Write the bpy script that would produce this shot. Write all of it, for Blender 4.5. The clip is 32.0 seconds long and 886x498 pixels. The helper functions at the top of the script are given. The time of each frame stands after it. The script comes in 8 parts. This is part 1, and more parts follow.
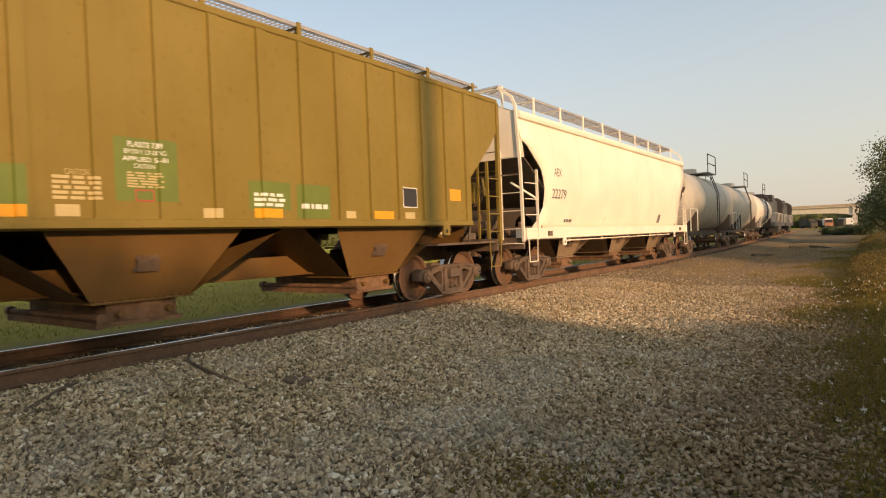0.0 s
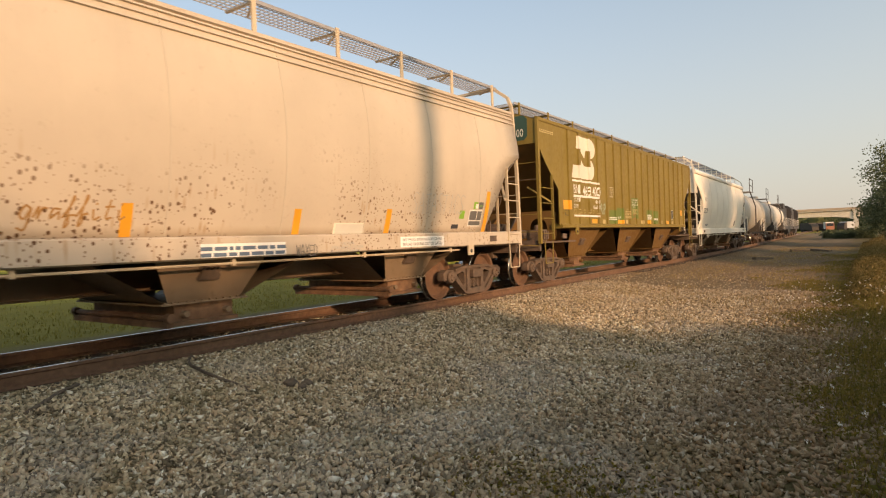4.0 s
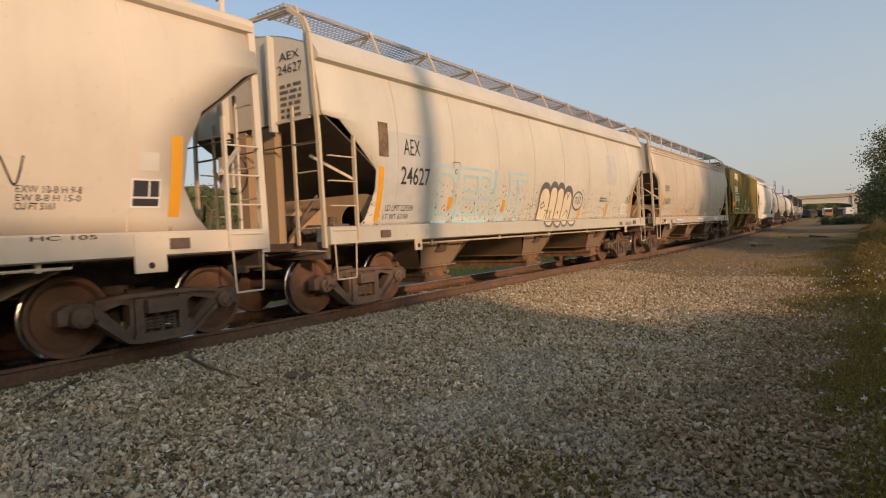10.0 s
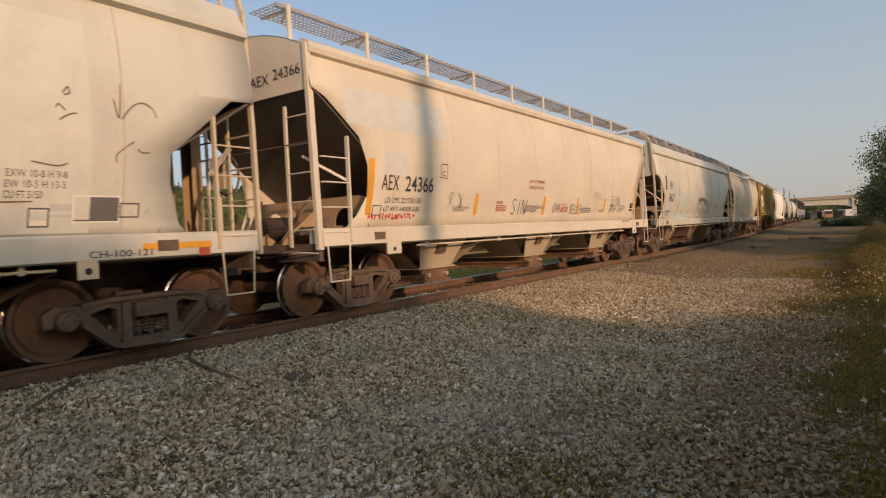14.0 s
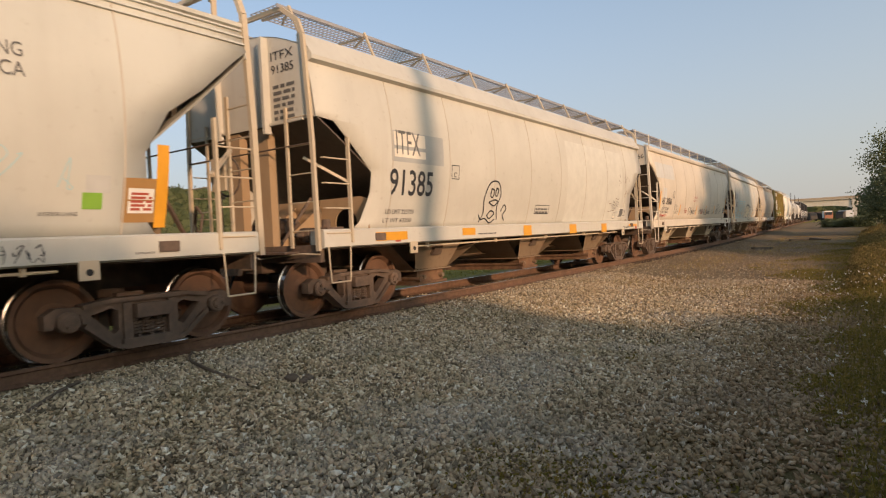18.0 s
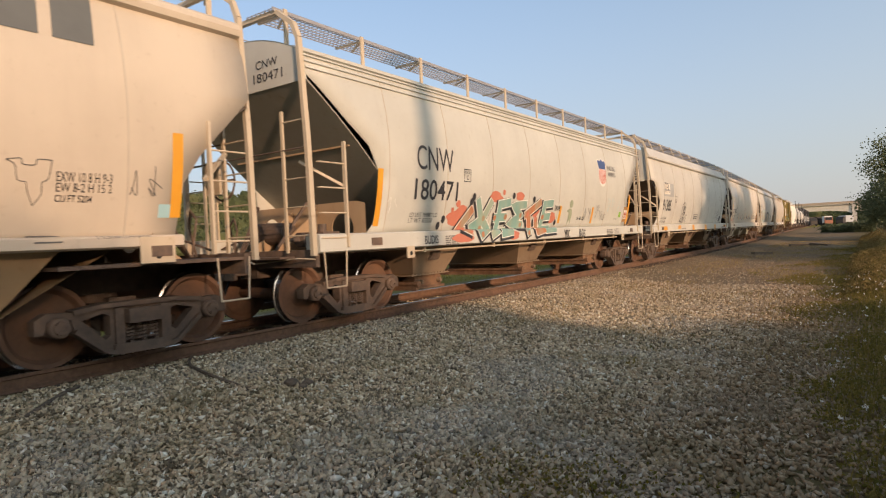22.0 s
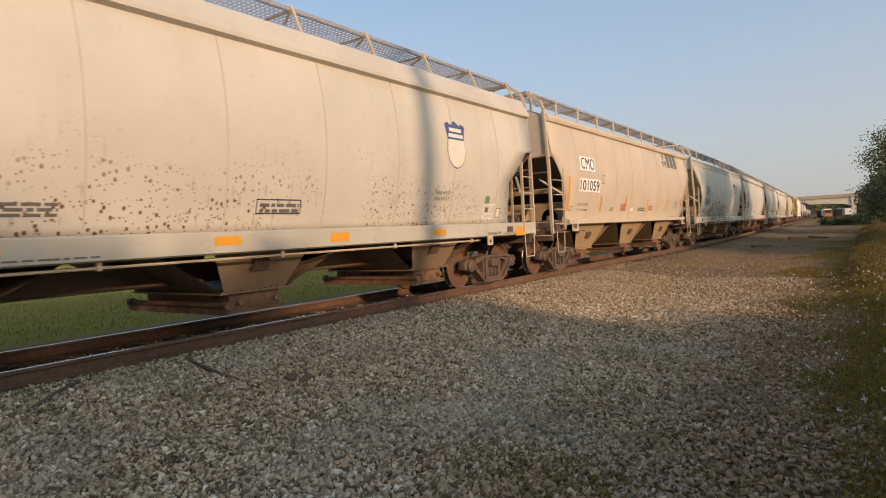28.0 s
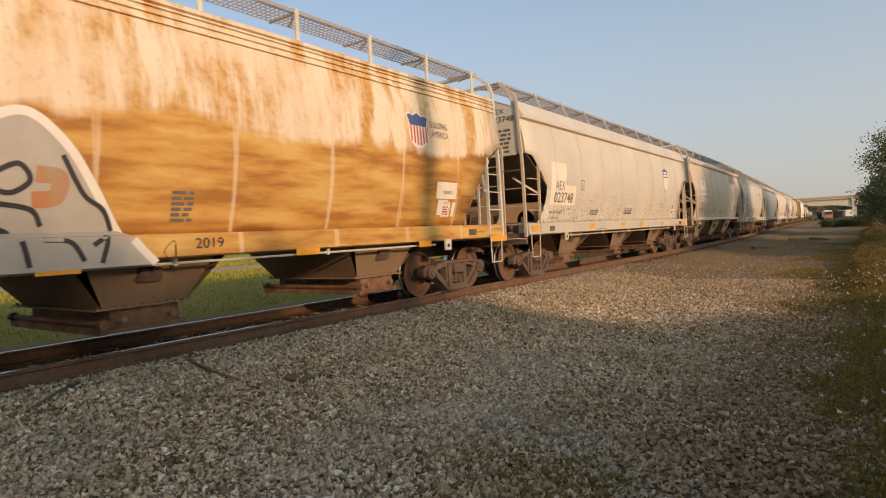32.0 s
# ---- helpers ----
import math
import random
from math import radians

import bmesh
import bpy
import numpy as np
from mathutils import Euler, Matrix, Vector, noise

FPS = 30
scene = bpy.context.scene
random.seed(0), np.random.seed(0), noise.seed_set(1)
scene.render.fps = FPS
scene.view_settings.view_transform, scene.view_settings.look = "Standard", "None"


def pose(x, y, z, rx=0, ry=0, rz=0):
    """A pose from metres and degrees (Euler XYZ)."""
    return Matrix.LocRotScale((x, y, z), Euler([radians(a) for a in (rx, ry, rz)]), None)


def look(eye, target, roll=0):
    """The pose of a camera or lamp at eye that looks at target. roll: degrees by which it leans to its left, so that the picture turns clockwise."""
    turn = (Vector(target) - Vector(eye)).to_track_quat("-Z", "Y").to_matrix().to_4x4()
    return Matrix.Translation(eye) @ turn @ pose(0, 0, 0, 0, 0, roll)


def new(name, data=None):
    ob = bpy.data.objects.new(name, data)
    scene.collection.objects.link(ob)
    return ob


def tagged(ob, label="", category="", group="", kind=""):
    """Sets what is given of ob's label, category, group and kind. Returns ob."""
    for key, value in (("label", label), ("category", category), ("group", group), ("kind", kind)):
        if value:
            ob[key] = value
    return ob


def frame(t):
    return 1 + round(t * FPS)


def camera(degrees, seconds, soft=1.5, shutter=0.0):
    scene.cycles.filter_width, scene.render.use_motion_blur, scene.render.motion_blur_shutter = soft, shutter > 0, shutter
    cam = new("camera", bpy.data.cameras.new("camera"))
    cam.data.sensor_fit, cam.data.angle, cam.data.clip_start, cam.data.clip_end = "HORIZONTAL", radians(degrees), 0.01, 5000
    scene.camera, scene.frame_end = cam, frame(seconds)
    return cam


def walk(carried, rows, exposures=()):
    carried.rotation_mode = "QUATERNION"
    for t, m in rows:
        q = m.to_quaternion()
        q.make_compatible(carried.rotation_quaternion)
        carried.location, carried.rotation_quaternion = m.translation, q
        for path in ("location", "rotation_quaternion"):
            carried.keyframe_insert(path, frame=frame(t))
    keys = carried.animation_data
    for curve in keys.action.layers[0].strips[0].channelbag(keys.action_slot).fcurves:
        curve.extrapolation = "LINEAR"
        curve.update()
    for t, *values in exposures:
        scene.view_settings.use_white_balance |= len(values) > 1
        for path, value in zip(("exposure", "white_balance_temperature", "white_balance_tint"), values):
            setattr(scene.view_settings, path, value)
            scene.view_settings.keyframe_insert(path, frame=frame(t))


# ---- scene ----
cam = camera(72.32, 32.0, soft=1.1, shutter=0.2)
# the hand that holds the camera sways a little: seconds, yaw, pitch, roll
EYE = (8.08, 0.0, 1.207)
walk(cam, [(t, pose(*EYE, 90 + p, r, y)) for t, y, p, r in [
    (0.0, 35.11, -1.06, 2.13), (0.5, 35.16, -1.02, 2.06), (1.0, 35.09, -1.07, 2.19), (1.5, 35.21, -0.95, 1.88),
    (2.0, 35.33, -1.06, 1.45), (2.5, 35.35, -0.95, 1.23), (3.0, 35.24, -0.85, 1.68), (3.5, 35.19, -0.79, 1.86),
    (5.5, 35.14, -1.2, 2.87), (6.0, 35.08, -1.51, 2.95), (6.5, 35.07, -1.53, 2.99), (7.0, 35.12, -1.81, 2.72),
    (7.5, 35.09, -1.73, 2.74), (8.0, 35.07, -1.74, 2.9), (8.5, 35.11, -1.65, 2.82), (9.0, 35.08, -1.66, 2.91),
    (9.5, 35.11, -1.56, 2.75), (10.0, 35.08, -1.64, 2.75), (10.5, 35.09, -1.64, 2.83), (11.0, 35.11, -1.42, 2.8),
    (11.5, 35.12, -1.45, 2.71), (12.0, 35.07, -1.57, 2.76), (12.5, 35.11, -1.44, 2.68), (13.0, 35.11, -1.33, 2.65),
    (13.5, 35.13, -1.43, 2.68), (14.0, 35.07, -1.49, 2.72), (14.5, 35.09, -1.45, 2.68), (16.5, 35.1, -1.23, 2.63),
    (17.0, 35.1, -1.43, 2.58), (17.5, 35.14, -1.35, 2.73), (18.0, 35.09, -1.39, 2.73), (18.5, 35.12, -1.42, 2.62),
    (19.0, 35.12, -1.1, 2.39), (19.5, 35.1, -1.55, 2.72), (20.0, 35.15, -1.41, 2.63), (20.5, 35.09, -1.51, 2.76),
    (21.0, 35.13, -1.22, 2.55), (21.5, 35.14, -1.44, 2.62), (22.0, 35.1, -0.95, 2.66), (22.5, 35.14, -1.1, 2.52),
    (23.0, 35.09, -1.53, 2.71), (23.5, 35.11, -1.46, 2.73), (24.0, 35.1, -1.38, 2.66), (24.5, 35.1, -1.54, 2.77),
    (25.0, 35.09, -1.6, 2.77), (25.5, 35.08, -1.61, 2.84), (26.0, 35.08, -1.61, 3.02), (26.5, 35.06, -1.4, 2.92),
    (28.5, 35.04, -1.57, 2.88), (29.0, 35.01, -1.59, 2.99), (29.5, 35.04, -1.46, 2.87), (30.0, 35.03, -1.4, 2.78),
    (30.5, 35.02, -1.46, 2.84), (31.0, 35.06, -1.47, 2.77), (31.5, 35.05, -1.28, 2.81), (32.0, 35.07, -1.41, 2.77),
]],
     [(0.0, 0.18, 7600, 10), (2.0, 0.25, 7600, 10), (3.5, 0.18, 7400, 10), (6.0, 0.03, 6900, 10), (9.0, -0.12, 6600, 10), (12.0, -0.35, 6400, 10), (13.0, -0.4, 6450, 10), (14.0, -0.27, 6500, 10), (17.0, -0.14, 6500, 10), (18.0, -0.08, 6500, 10), (19.0, -0.1, 6200, 10), (20.0, -0.03, 6000, 10), (21.0, -0.03, 6000, 10), (22.0, 0.02, 6200, 10), (24.0, -0.1, 6700, 10), (26.0, -0.06, 6700, 10), (29.0, -0.14, 6100, 10), (32.0, -0.12, 6600, 10)])

# ---- light ----
SUN_TURN = 24.0     # degrees by which the sun stands behind the square of the track
SUN_UP = 14.0
SUN_DIR = Vector((math.cos(radians(SUN_TURN)) * math.cos(radians(SUN_UP)), -math.sin(radians(SUN_TURN)) * math.cos(radians(SUN_UP)), math.sin(radians(SUN_UP))))
sun = new("sun", bpy.data.lights.new("sun", "SUN"))
sun.data.energy, sun.data.angle, sun.data.color = 3.9, radians(1.8), (1.0, 0.63, 0.38)
sun.matrix_basis = look(SUN_DIR * 50, (0, 0, 0))
world = bpy.data.worlds.new("sky")
world.use_nodes = True
scene.world = world
wn, wl = world.node_tree.nodes, world.node_tree.links
sky = wn.new("ShaderNodeTexSky")
sky.sky_type, sky.sun_disc = "NISHITA", False
sky.sun_elevation, sky.sun_rotation = radians(SUN_UP), math.atan2(SUN_DIR.x, SUN_DIR.y)
sky.air_density, sky.dust_density, sky.ozone_density = 1.0, 1.5, 1.5
# summer haze: the low sky is paler and greyer than clear air would make it
height = wn.new("ShaderNodeSeparateXYZ")
wl.new(wn.new("ShaderNodeTexCoord").outputs["Generated"], height.inputs[0])
band = wn.new("ShaderNodeValToRGB")
band.color_ramp.elements[0].position, band.color_ramp.elements[0].color = 0.0, (0.9, 0.9, 0.9, 1)
band.color_ramp.elements[1].position, band.color_ramp.elements[1].color = 0.55, (0.15, 0.15, 0.15, 1)
wl.new(height.outputs[2], band.inputs[0])
haze = wn.new("ShaderNodeValToRGB")
haze.color_ramp.elements[0].position, haze.color_ramp.elements[0].color = 0.0, (2.85, 2.78, 2.9, 1)
haze.color_ramp.elements[1].position, haze.color_ramp.elements[1].color = 0.4, (2.85, 3.45, 4.45, 1)
wl.new(height.outputs[2], haze.inputs[0])
# the haze scatters forwards: the air about the sun is the brightest
toward = wn.new("ShaderNodeVectorMath")
toward.operation = "DOT_PRODUCT"
toward.inputs[1].default_value = SUN_DIR
wl.new(height.inputs[0].links[0].from_socket, toward.inputs[0])
near_sun = wn.new("ShaderNodeMapRange")
near_sun.inputs["From Min"].default_value = -1.0
wl.new(toward.outputs["Value"], near_sun.inputs["Value"])
peak_of = wn.new("ShaderNodeMath")
peak_of.operation = "POWER"
peak_of.inputs[1].default_value = 3.0
wl.new(near_sun.outputs[0], peak_of.inputs[0])
gain = wn.new("ShaderNodeMath")
gain.operation = "MULTIPLY_ADD"
gain.inputs[1].default_value, gain.inputs[2].default_value = 1.9, 1.0
wl.new(peak_of.outputs[0], gain.inputs[0])
warm = wn.new("ShaderNodeMix")
warm.data_type = "RGBA"
warm.inputs[6].default_value, warm.inputs[7].default_value = (1, 1, 1, 1), (1.12, 0.97, 0.62, 1)
wl.new(near_sun.outputs[0], warm.inputs[0])
tinted = wn.new("ShaderNodeVectorMath")
tinted.operation = "MULTIPLY"
wl.new(haze.outputs[0], tinted.inputs[0])
wl.new(warm.outputs[2], tinted.inputs[1])
glow = wn.new("ShaderNodeVectorMath")
glow.operation = "SCALE"
wl.new(tinted.outputs[0], glow.inputs[0])
wl.new(gain.outputs[0], glow.inputs["Scale"])
air = wn.new("ShaderNodeMix")
air.data_type = "RGBA"
wl.new(band.outputs[0], air.inputs[0])
wl.new(sky.outputs[0], air.inputs[6])
wl.new(glow.outputs[0], air.inputs[7])
wn["Background"].inputs["Strength"].default_value = 0.19
wl.new(air.outputs[2], wn["Background"].inputs["Color"])


# ---- materials ----
def ramp(nt, fac, stops):
    n = nt.nodes.new("ShaderNodeValToRGB")
    e = n.color_ramp.elements
    while len(e) < len(stops):
        e.new(0.5)
    for el, (p, c) in zip(e, stops):
        el.position, el.color = p, (*c, 1) if len(c) == 3 else c
    nt.links.new(fac, n.inputs[0])
    return n.outputs[0]


def noise_of(nt, coord, scale, detail=4, stretch=None, rough=0.55):
    if stretch:
        m = nt.nodes.new("ShaderNodeMapping")
        m.inputs["Scale"].default_value = stretch
        nt.links.new(coord, m.inputs[0])
        coord = m.outputs[0]
    n = nt.nodes.new("ShaderNodeTexNoise")
    n.inputs["Scale"].default_value, n.inputs["Detail"].default_value, n.inputs["Roughness"].default_value = scale, detail, rough
    nt.links.new(coord, n.inputs["Vector"])
    return n.outputs["Fac"]


def mix(nt, fac, a, b, blend="MIX"):
    n = nt.nodes.new("ShaderNodeMix")
    n.data_type, n.blend_type = "RGBA", blend
    for sock, v in ((n.inputs[0], fac), (n.inputs[6], a), (n.inputs[7], b)):
        if isinstance(v, (int, float)):
            sock.default_value = v
        elif isinstance(v, tuple):
            sock.default_value = (*v, 1)
        else:
            nt.links.new(v, sock)
    return n.outputs[2]


def start(name, rough=0.6, metal=0.0, gloss=0.5):
    m = bpy.data.materials.new(name)
    m.use_nodes = True
    nt = m.node_tree
    b = nt.nodes["Principled BSDF"]
    b.inputs["Roughness"].default_value, b.inputs["Metallic"].default_value = rough, metal
    b.inputs["Specular IOR Level"].default_value = gloss
    tc = nt.nodes.new("ShaderNodeTexCoord")
    return m, nt, b, tc.outputs["Object"]


def bump(nt, b, height, strength=0.3, distance=0.01):
    n = nt.nodes.new("ShaderNodeBump")
    n.inputs["Strength"].default_value, n.inputs["Distance"].default_value = strength, distance
    nt.links.new(height, n.inputs["Height"])
    nt.links.new(n.outputs[0], b.inputs["Normal"])


def paint(name, col, rough=0.55, dirt=(0.16, 0.1, 0.06), dirty=0.35, rust=0.0, rustcol=(0.3, 0.13, 0.04), fade=None, speckle=0.0):
    """Weathered paint: blotches at two scales, downward streaks, rust spots."""
    m, nt, b, co = start(name, rough, 0.0, 0.3)
    broad = noise_of(nt, co, 0.7, 5)
    fine = noise_of(nt, co, 9.0, 6)
    streak = noise_of(nt, co, 1.0, 5, (3.0, 3.0, 0.22))
    pale = tuple(min(1, c * 1.04 + 0.01) for c in col)
    deep = tuple(c * 0.93 for c in col)
    c = mix(nt, ramp(nt, broad, [(0.35, (0, 0, 0)), (0.68, (1, 1, 1))]), deep, pale)
    if fade:
        c = mix(nt, ramp(nt, streak, [(0.42, (0, 0, 0)), (0.62, (1, 1, 1))]), c, fade)
    c = mix(nt, ramp(nt, streak, [(0.54, (0, 0, 0)), (0.9, (dirty * 0.55,) * 3)]), c, dirt)
    c = mix(nt, ramp(nt, fine, [(0.62, (0, 0, 0)), (0.75, (dirty * 0.6,) * 3)]), c, dirt)
    if rust:
        spots = noise_of(nt, co, 5.5, 8, None, 0.7)
        c = mix(nt, ramp(nt, spots, [(0.72 - rust * 0.3, (0, 0, 0)), (0.76 - rust * 0.26, (0.9, 0.9, 0.9))]), c, rustcol)
    if speckle:
        def spots(scale, stretch):
            mp = nt.nodes.new("ShaderNodeMapping")
            mp.inputs["Scale"].default_value = stretch
            nt.links.new(co, mp.inputs[0])
            v = nt.nodes.new("ShaderNodeTexVoronoi")
            v.inputs["Scale"].default_value = scale
            nt.links.new(mp.outputs[0], v.inputs["Vector"])
            keep = nt.nodes.new("ShaderNodeSeparateColor")
            nt.links.new(v.outputs["Color"], keep.inputs[0])
            return v.outputs["Distance"], keep.outputs[0]
        hz = nt.nodes.new("ShaderNodeSeparateXYZ")
        nt.links.new(co, hz.inputs[0])
        lowz = nt.nodes.new("ShaderNodeMapRange")
        lowz.inputs["From Min"].default_value, lowz.inputs["From Max"].default_value = 2.75, 1.7
        nt.links.new(hz.outputs[2], lowz.inputs["Value"])
        clusters = ramp(nt, noise_of(nt, co, 0.55, 2), [(0.49 - speckle * 0.1, (0.04,) * 3), (0.57 - speckle * 0.1, (1, 1, 1))])
        where = mix(nt, 1.0, clusters, lowz.outputs[0], "MULTIPLY")
        for scale, stretch, r0, r1, strength, tone in ((11.0, (1, 1, 0.16), 0.12, 0.34, 0.5, (0.34, 0.2, 0.09)), (12.0, (1, 1, 0.75), 0.2, 0.27, 1.0, (0.13, 0.065, 0.03)), (22.0, (1, 1, 0.8), 0.18, 0.27, 1.0, (0.16, 0.08, 0.035))):
            near, luck = spots(scale, stretch)
            dot = mix(nt, 1.0, ramp(nt, near, [(r0, (strength,) * 3), (r1, (0, 0, 0))]), where, "MULTIPLY")
            dot = mix(nt, 1.0, dot, ramp(nt, luck, [(0.38, (0, 0, 0)), (0.4, (1, 1, 1))]), "MULTIPLY")
            c = mix(nt, dot, c, tone)
    nt.links.new(c, b.inputs["Base Color"])
    rr = ramp(nt, fine, [(0.3, (rough - 0.1,) * 3), (0.7, (rough + 0.12,) * 3)])
    nt.links.new(rr, b.inputs["Roughness"])
    bump(nt, b, broad, 0.12, 0.03)
    return m


def rusty(name, a, c2, rough=0.8, scale=6.0):
    m, nt, b, co = start(name, rough)
    n1, n2 = noise_of(nt, co, scale, 8, None, 0.65), noise_of(nt, co, 1.3, 4)
    c = mix(nt, ramp(nt, n1, [(0.35, (0, 0, 0)), (0.68, (1, 1, 1))]), a, c2)
    c = mix(nt, ramp(nt, n2, [(0.45, (0, 0, 0)), (0.75, (0.55,) * 3)]), c, tuple(x * 0.5 for x in a))
    nt.links.new(c, b.inputs["Base Color"])
    bump(nt, b, n1, 0.5, 0.008)
    return m


def plain(name, col, rough=0.6, metal=0.0):
    m, nt, b, co = start(name, rough, metal)
    n1 = noise_of(nt, co, 4.0, 6)
    c = mix(nt, ramp(nt, n1, [(0.35, (0, 0, 0)), (0.7, (1, 1, 1))]), tuple(x * 0.93 for x in col), tuple(min(1, x * 1.04) for x in col))
    nt.links.new(c, b.inputs["Base Color"])
    return m


M_IRON = rusty("rusted_cast_iron", (0.095, 0.07, 0.055), (0.18, 0.12, 0.085))
M_WHEEL = rusty("wheel_rust", (0.11, 0.065, 0.045), (0.2, 0.105, 0.06), 0.75, 3.0)
M_TREAD = plain("polished_tread", (0.55, 0.52, 0.5), 0.25, 1.0)
M_RAIL = rusty("rail_rust", (0.12, 0.068, 0.043), (0.2, 0.112, 0.068), 0.8, 14.0)
M_DARK = plain("grimy_black_steel", (0.06, 0.05, 0.042), 0.75)
M_GALV = plain("grating_steel", (0.34, 0.34, 0.36), 0.6, 0.2)
M_ORANGE = plain("reflective_yellow_tape", (0.72, 0.34, 0.03), 0.4)
M_WHITE = plain("white_lettering_paint", (0.75, 0.73, 0.68), 0.6)
M_BLACK = plain("black_lettering_paint", (0.035, 0.035, 0.04), 0.6)
M_GREYP = plain("grey_patch_paint", (0.42, 0.43, 0.44), 0.6)
M_HOSE = plain("black_rubber", (0.02, 0.02, 0.02), 0.7)
M_RUSTBEAM = rusty("red_rust", (0.13, 0.07, 0.04), (0.27, 0.15, 0.08))


# ---- mesh helpers ----
def box(bm, x0, x1, y0, y1, z0, z1):
    v = [bm.verts.new((x, y, z)) for x in (x0, x1) for y in (y0, y1) for z in (z0, z1)]
    for f in ((0, 1, 3, 2), (4, 6, 7, 5), (0, 4, 5, 1), (2, 3, 7, 6), (0, 2, 6, 4), (1, 5, 7, 3)):
        bm.faces.new([v[i] for i in f])


def bar(bm, a, b, w, d=None, sides=4):
    """A straight bar or rod from a to b."""
    a, b = Vector(a), Vector(b)
    ax = (b - a).normalized()
    side = ax.cross(Vector((0, 0, 1)) if abs(ax.z) < 0.9 else Vector((1, 0, 0))).normalized()
    up = side.cross(ax)
    d = d or w
    if sides == 4:
        ring = [(-w / 2, -d / 2), (w / 2, -d / 2), (w / 2, d / 2), (-w / 2, d / 2)]
    else:
        ring = [(math.cos(2 * math.pi * i / sides) * w / 2, math.sin(2 * math.pi * i / sides) * d / 2) for i in range(sides)]
    lo = [bm.verts.new(a + side * u + up * v) for u, v in ring]
    hi = [bm.verts.new(b + side * u + up * v) for u, v in ring]
    n = len(ring)
    for i in range(n):
        bm.faces.new((lo[i], lo[(i + 1) % n], hi[(i + 1) % n], hi[i]))
    bm.faces.new(lo[::-1])
    bm.faces.new(hi)


def pipe(bm, pts, w, sides=6):
    for a, b in zip(pts, pts[1:]):
        bar(bm, a, b, w, w, sides)


def prism(bm, outline, axis, a, b):
    """An outline in two axes drawn out along the third from a to b."""
    def at(p, s):
        return {"x": (s, p[0], p[1]), "y": (p[0], s, p[1]), "z": (p[0], p[1], s)}[axis]
    lo = [bm.verts.new(at(p, a)) for p in outline]
    hi = [bm.verts.new(at(p, b)) for p in outline]
    n = len(outline)
    for i in range(n):
        bm.faces.new((lo[i], lo[(i + 1) % n], hi[(i + 1) % n], hi[i]))
    bm.faces.new(lo[::-1])
    bm.faces.new(hi)


def turned(bm, prof, axis="x", sides=24, centre=(0, 0, 0)):
    """A profile of (along, radius) turned round the axis."""
    rings = []
    for s, r in prof:
        ring = []
        for i in range(sides):
            c, q = math.cos(2 * math.pi * i / sides) * r, math.sin(2 * math.pi * i / sides) * r
            p = {"x": (s, c, q), "y": (c, s, q), "z": (c, q, s)}[axis]
            ring.append(bm.verts.new(Vector(p) + Vector(centre)))
        rings.append(ring)
    for a, b in zip(rings, rings[1:]):
        for i in range(sides):
            bm.faces.new((a[i], a[(i + 1) % sides], b[(i + 1) % sides], b[i]))
    bm.faces.new(rings[0][::-1])
    bm.faces.new(rings[-1])


def finish(name, bm, material, smooth=False):
    bmesh.ops.recalc_face_normals(bm, faces=bm.faces)
    me = bpy.data.meshes.new(name)
    bm.to_mesh(me)
    bm.free()
    for m in material if isinstance(material, (list, tuple)) else (material,):
        me.materials.append(m)
    if smooth:
        me.shade_smooth()
    return me


def part(name, bm, material, parent=None, label="", at=None, smooth=False):
    me = bm if isinstance(bm, bpy.types.Mesh) else finish(name, bm, material, smooth)
    ob = new(name, me)
    ob.parent = parent
    if at is not None:
        ob.matrix_basis = at
    if label:
        tagged(ob, label)
    return ob


def thing(name, label, category, group="", kind="", at=None):
    ob = new(name)
    ob.empty_display_size = 0.2
    tagged(ob, label, category, group, kind)
    if at is not None:
        ob.matrix_basis = at
    return ob


# ---- the line of the track ----
def track_x(y):
    """Straight past the viewer, then an easy bend to the left, then straight again."""
    u = max(0.0, y - 24.5)
    return -0.00091 * u * u if u < 24.5 else -0.00091 * 24.5 ** 2 - 0.0446 * (u - 24.5)


def track_turn(y):
    return math.degrees(math.atan(0.00182 * min(24.5, max(0.0, y - 24.5))))


def ground_z(x, y):
    """Height of the yard: a ballast shoulder that falls from the ties to the flat ground."""
    d = abs(x - track_x(y))
    k = min(1, max(0, (d - 1.5) / 2.6))
    k = k * k * (3 - 2 * k)
    return -0.2 - 0.22 * k + 0.03 * math.sin(x * 0.9 + 1) * math.sin(y * 0.53) * k


TRAVEL = [(0.0, 0.0), (1.0, 4.18), (2.0, 8.47), (3.5, 14.83), (6.0, 25.46), (8.0, 33.96), (9.0, 38.25), (10.0, 42.51), (11.0, 46.75), (12.0, 50.99), (13.0, 55.18), (14.0, 59.32), (16.0, 67.5), (18.0, 75.63), (20.0, 83.81),
          (22.0, 91.89), (24.0, 99.85), (25.0, 103.79), (26.0, 107.66), (28.0, 115.25), (29.0, 118.98), (30.0, 122.67), (32.0, 129.95)]


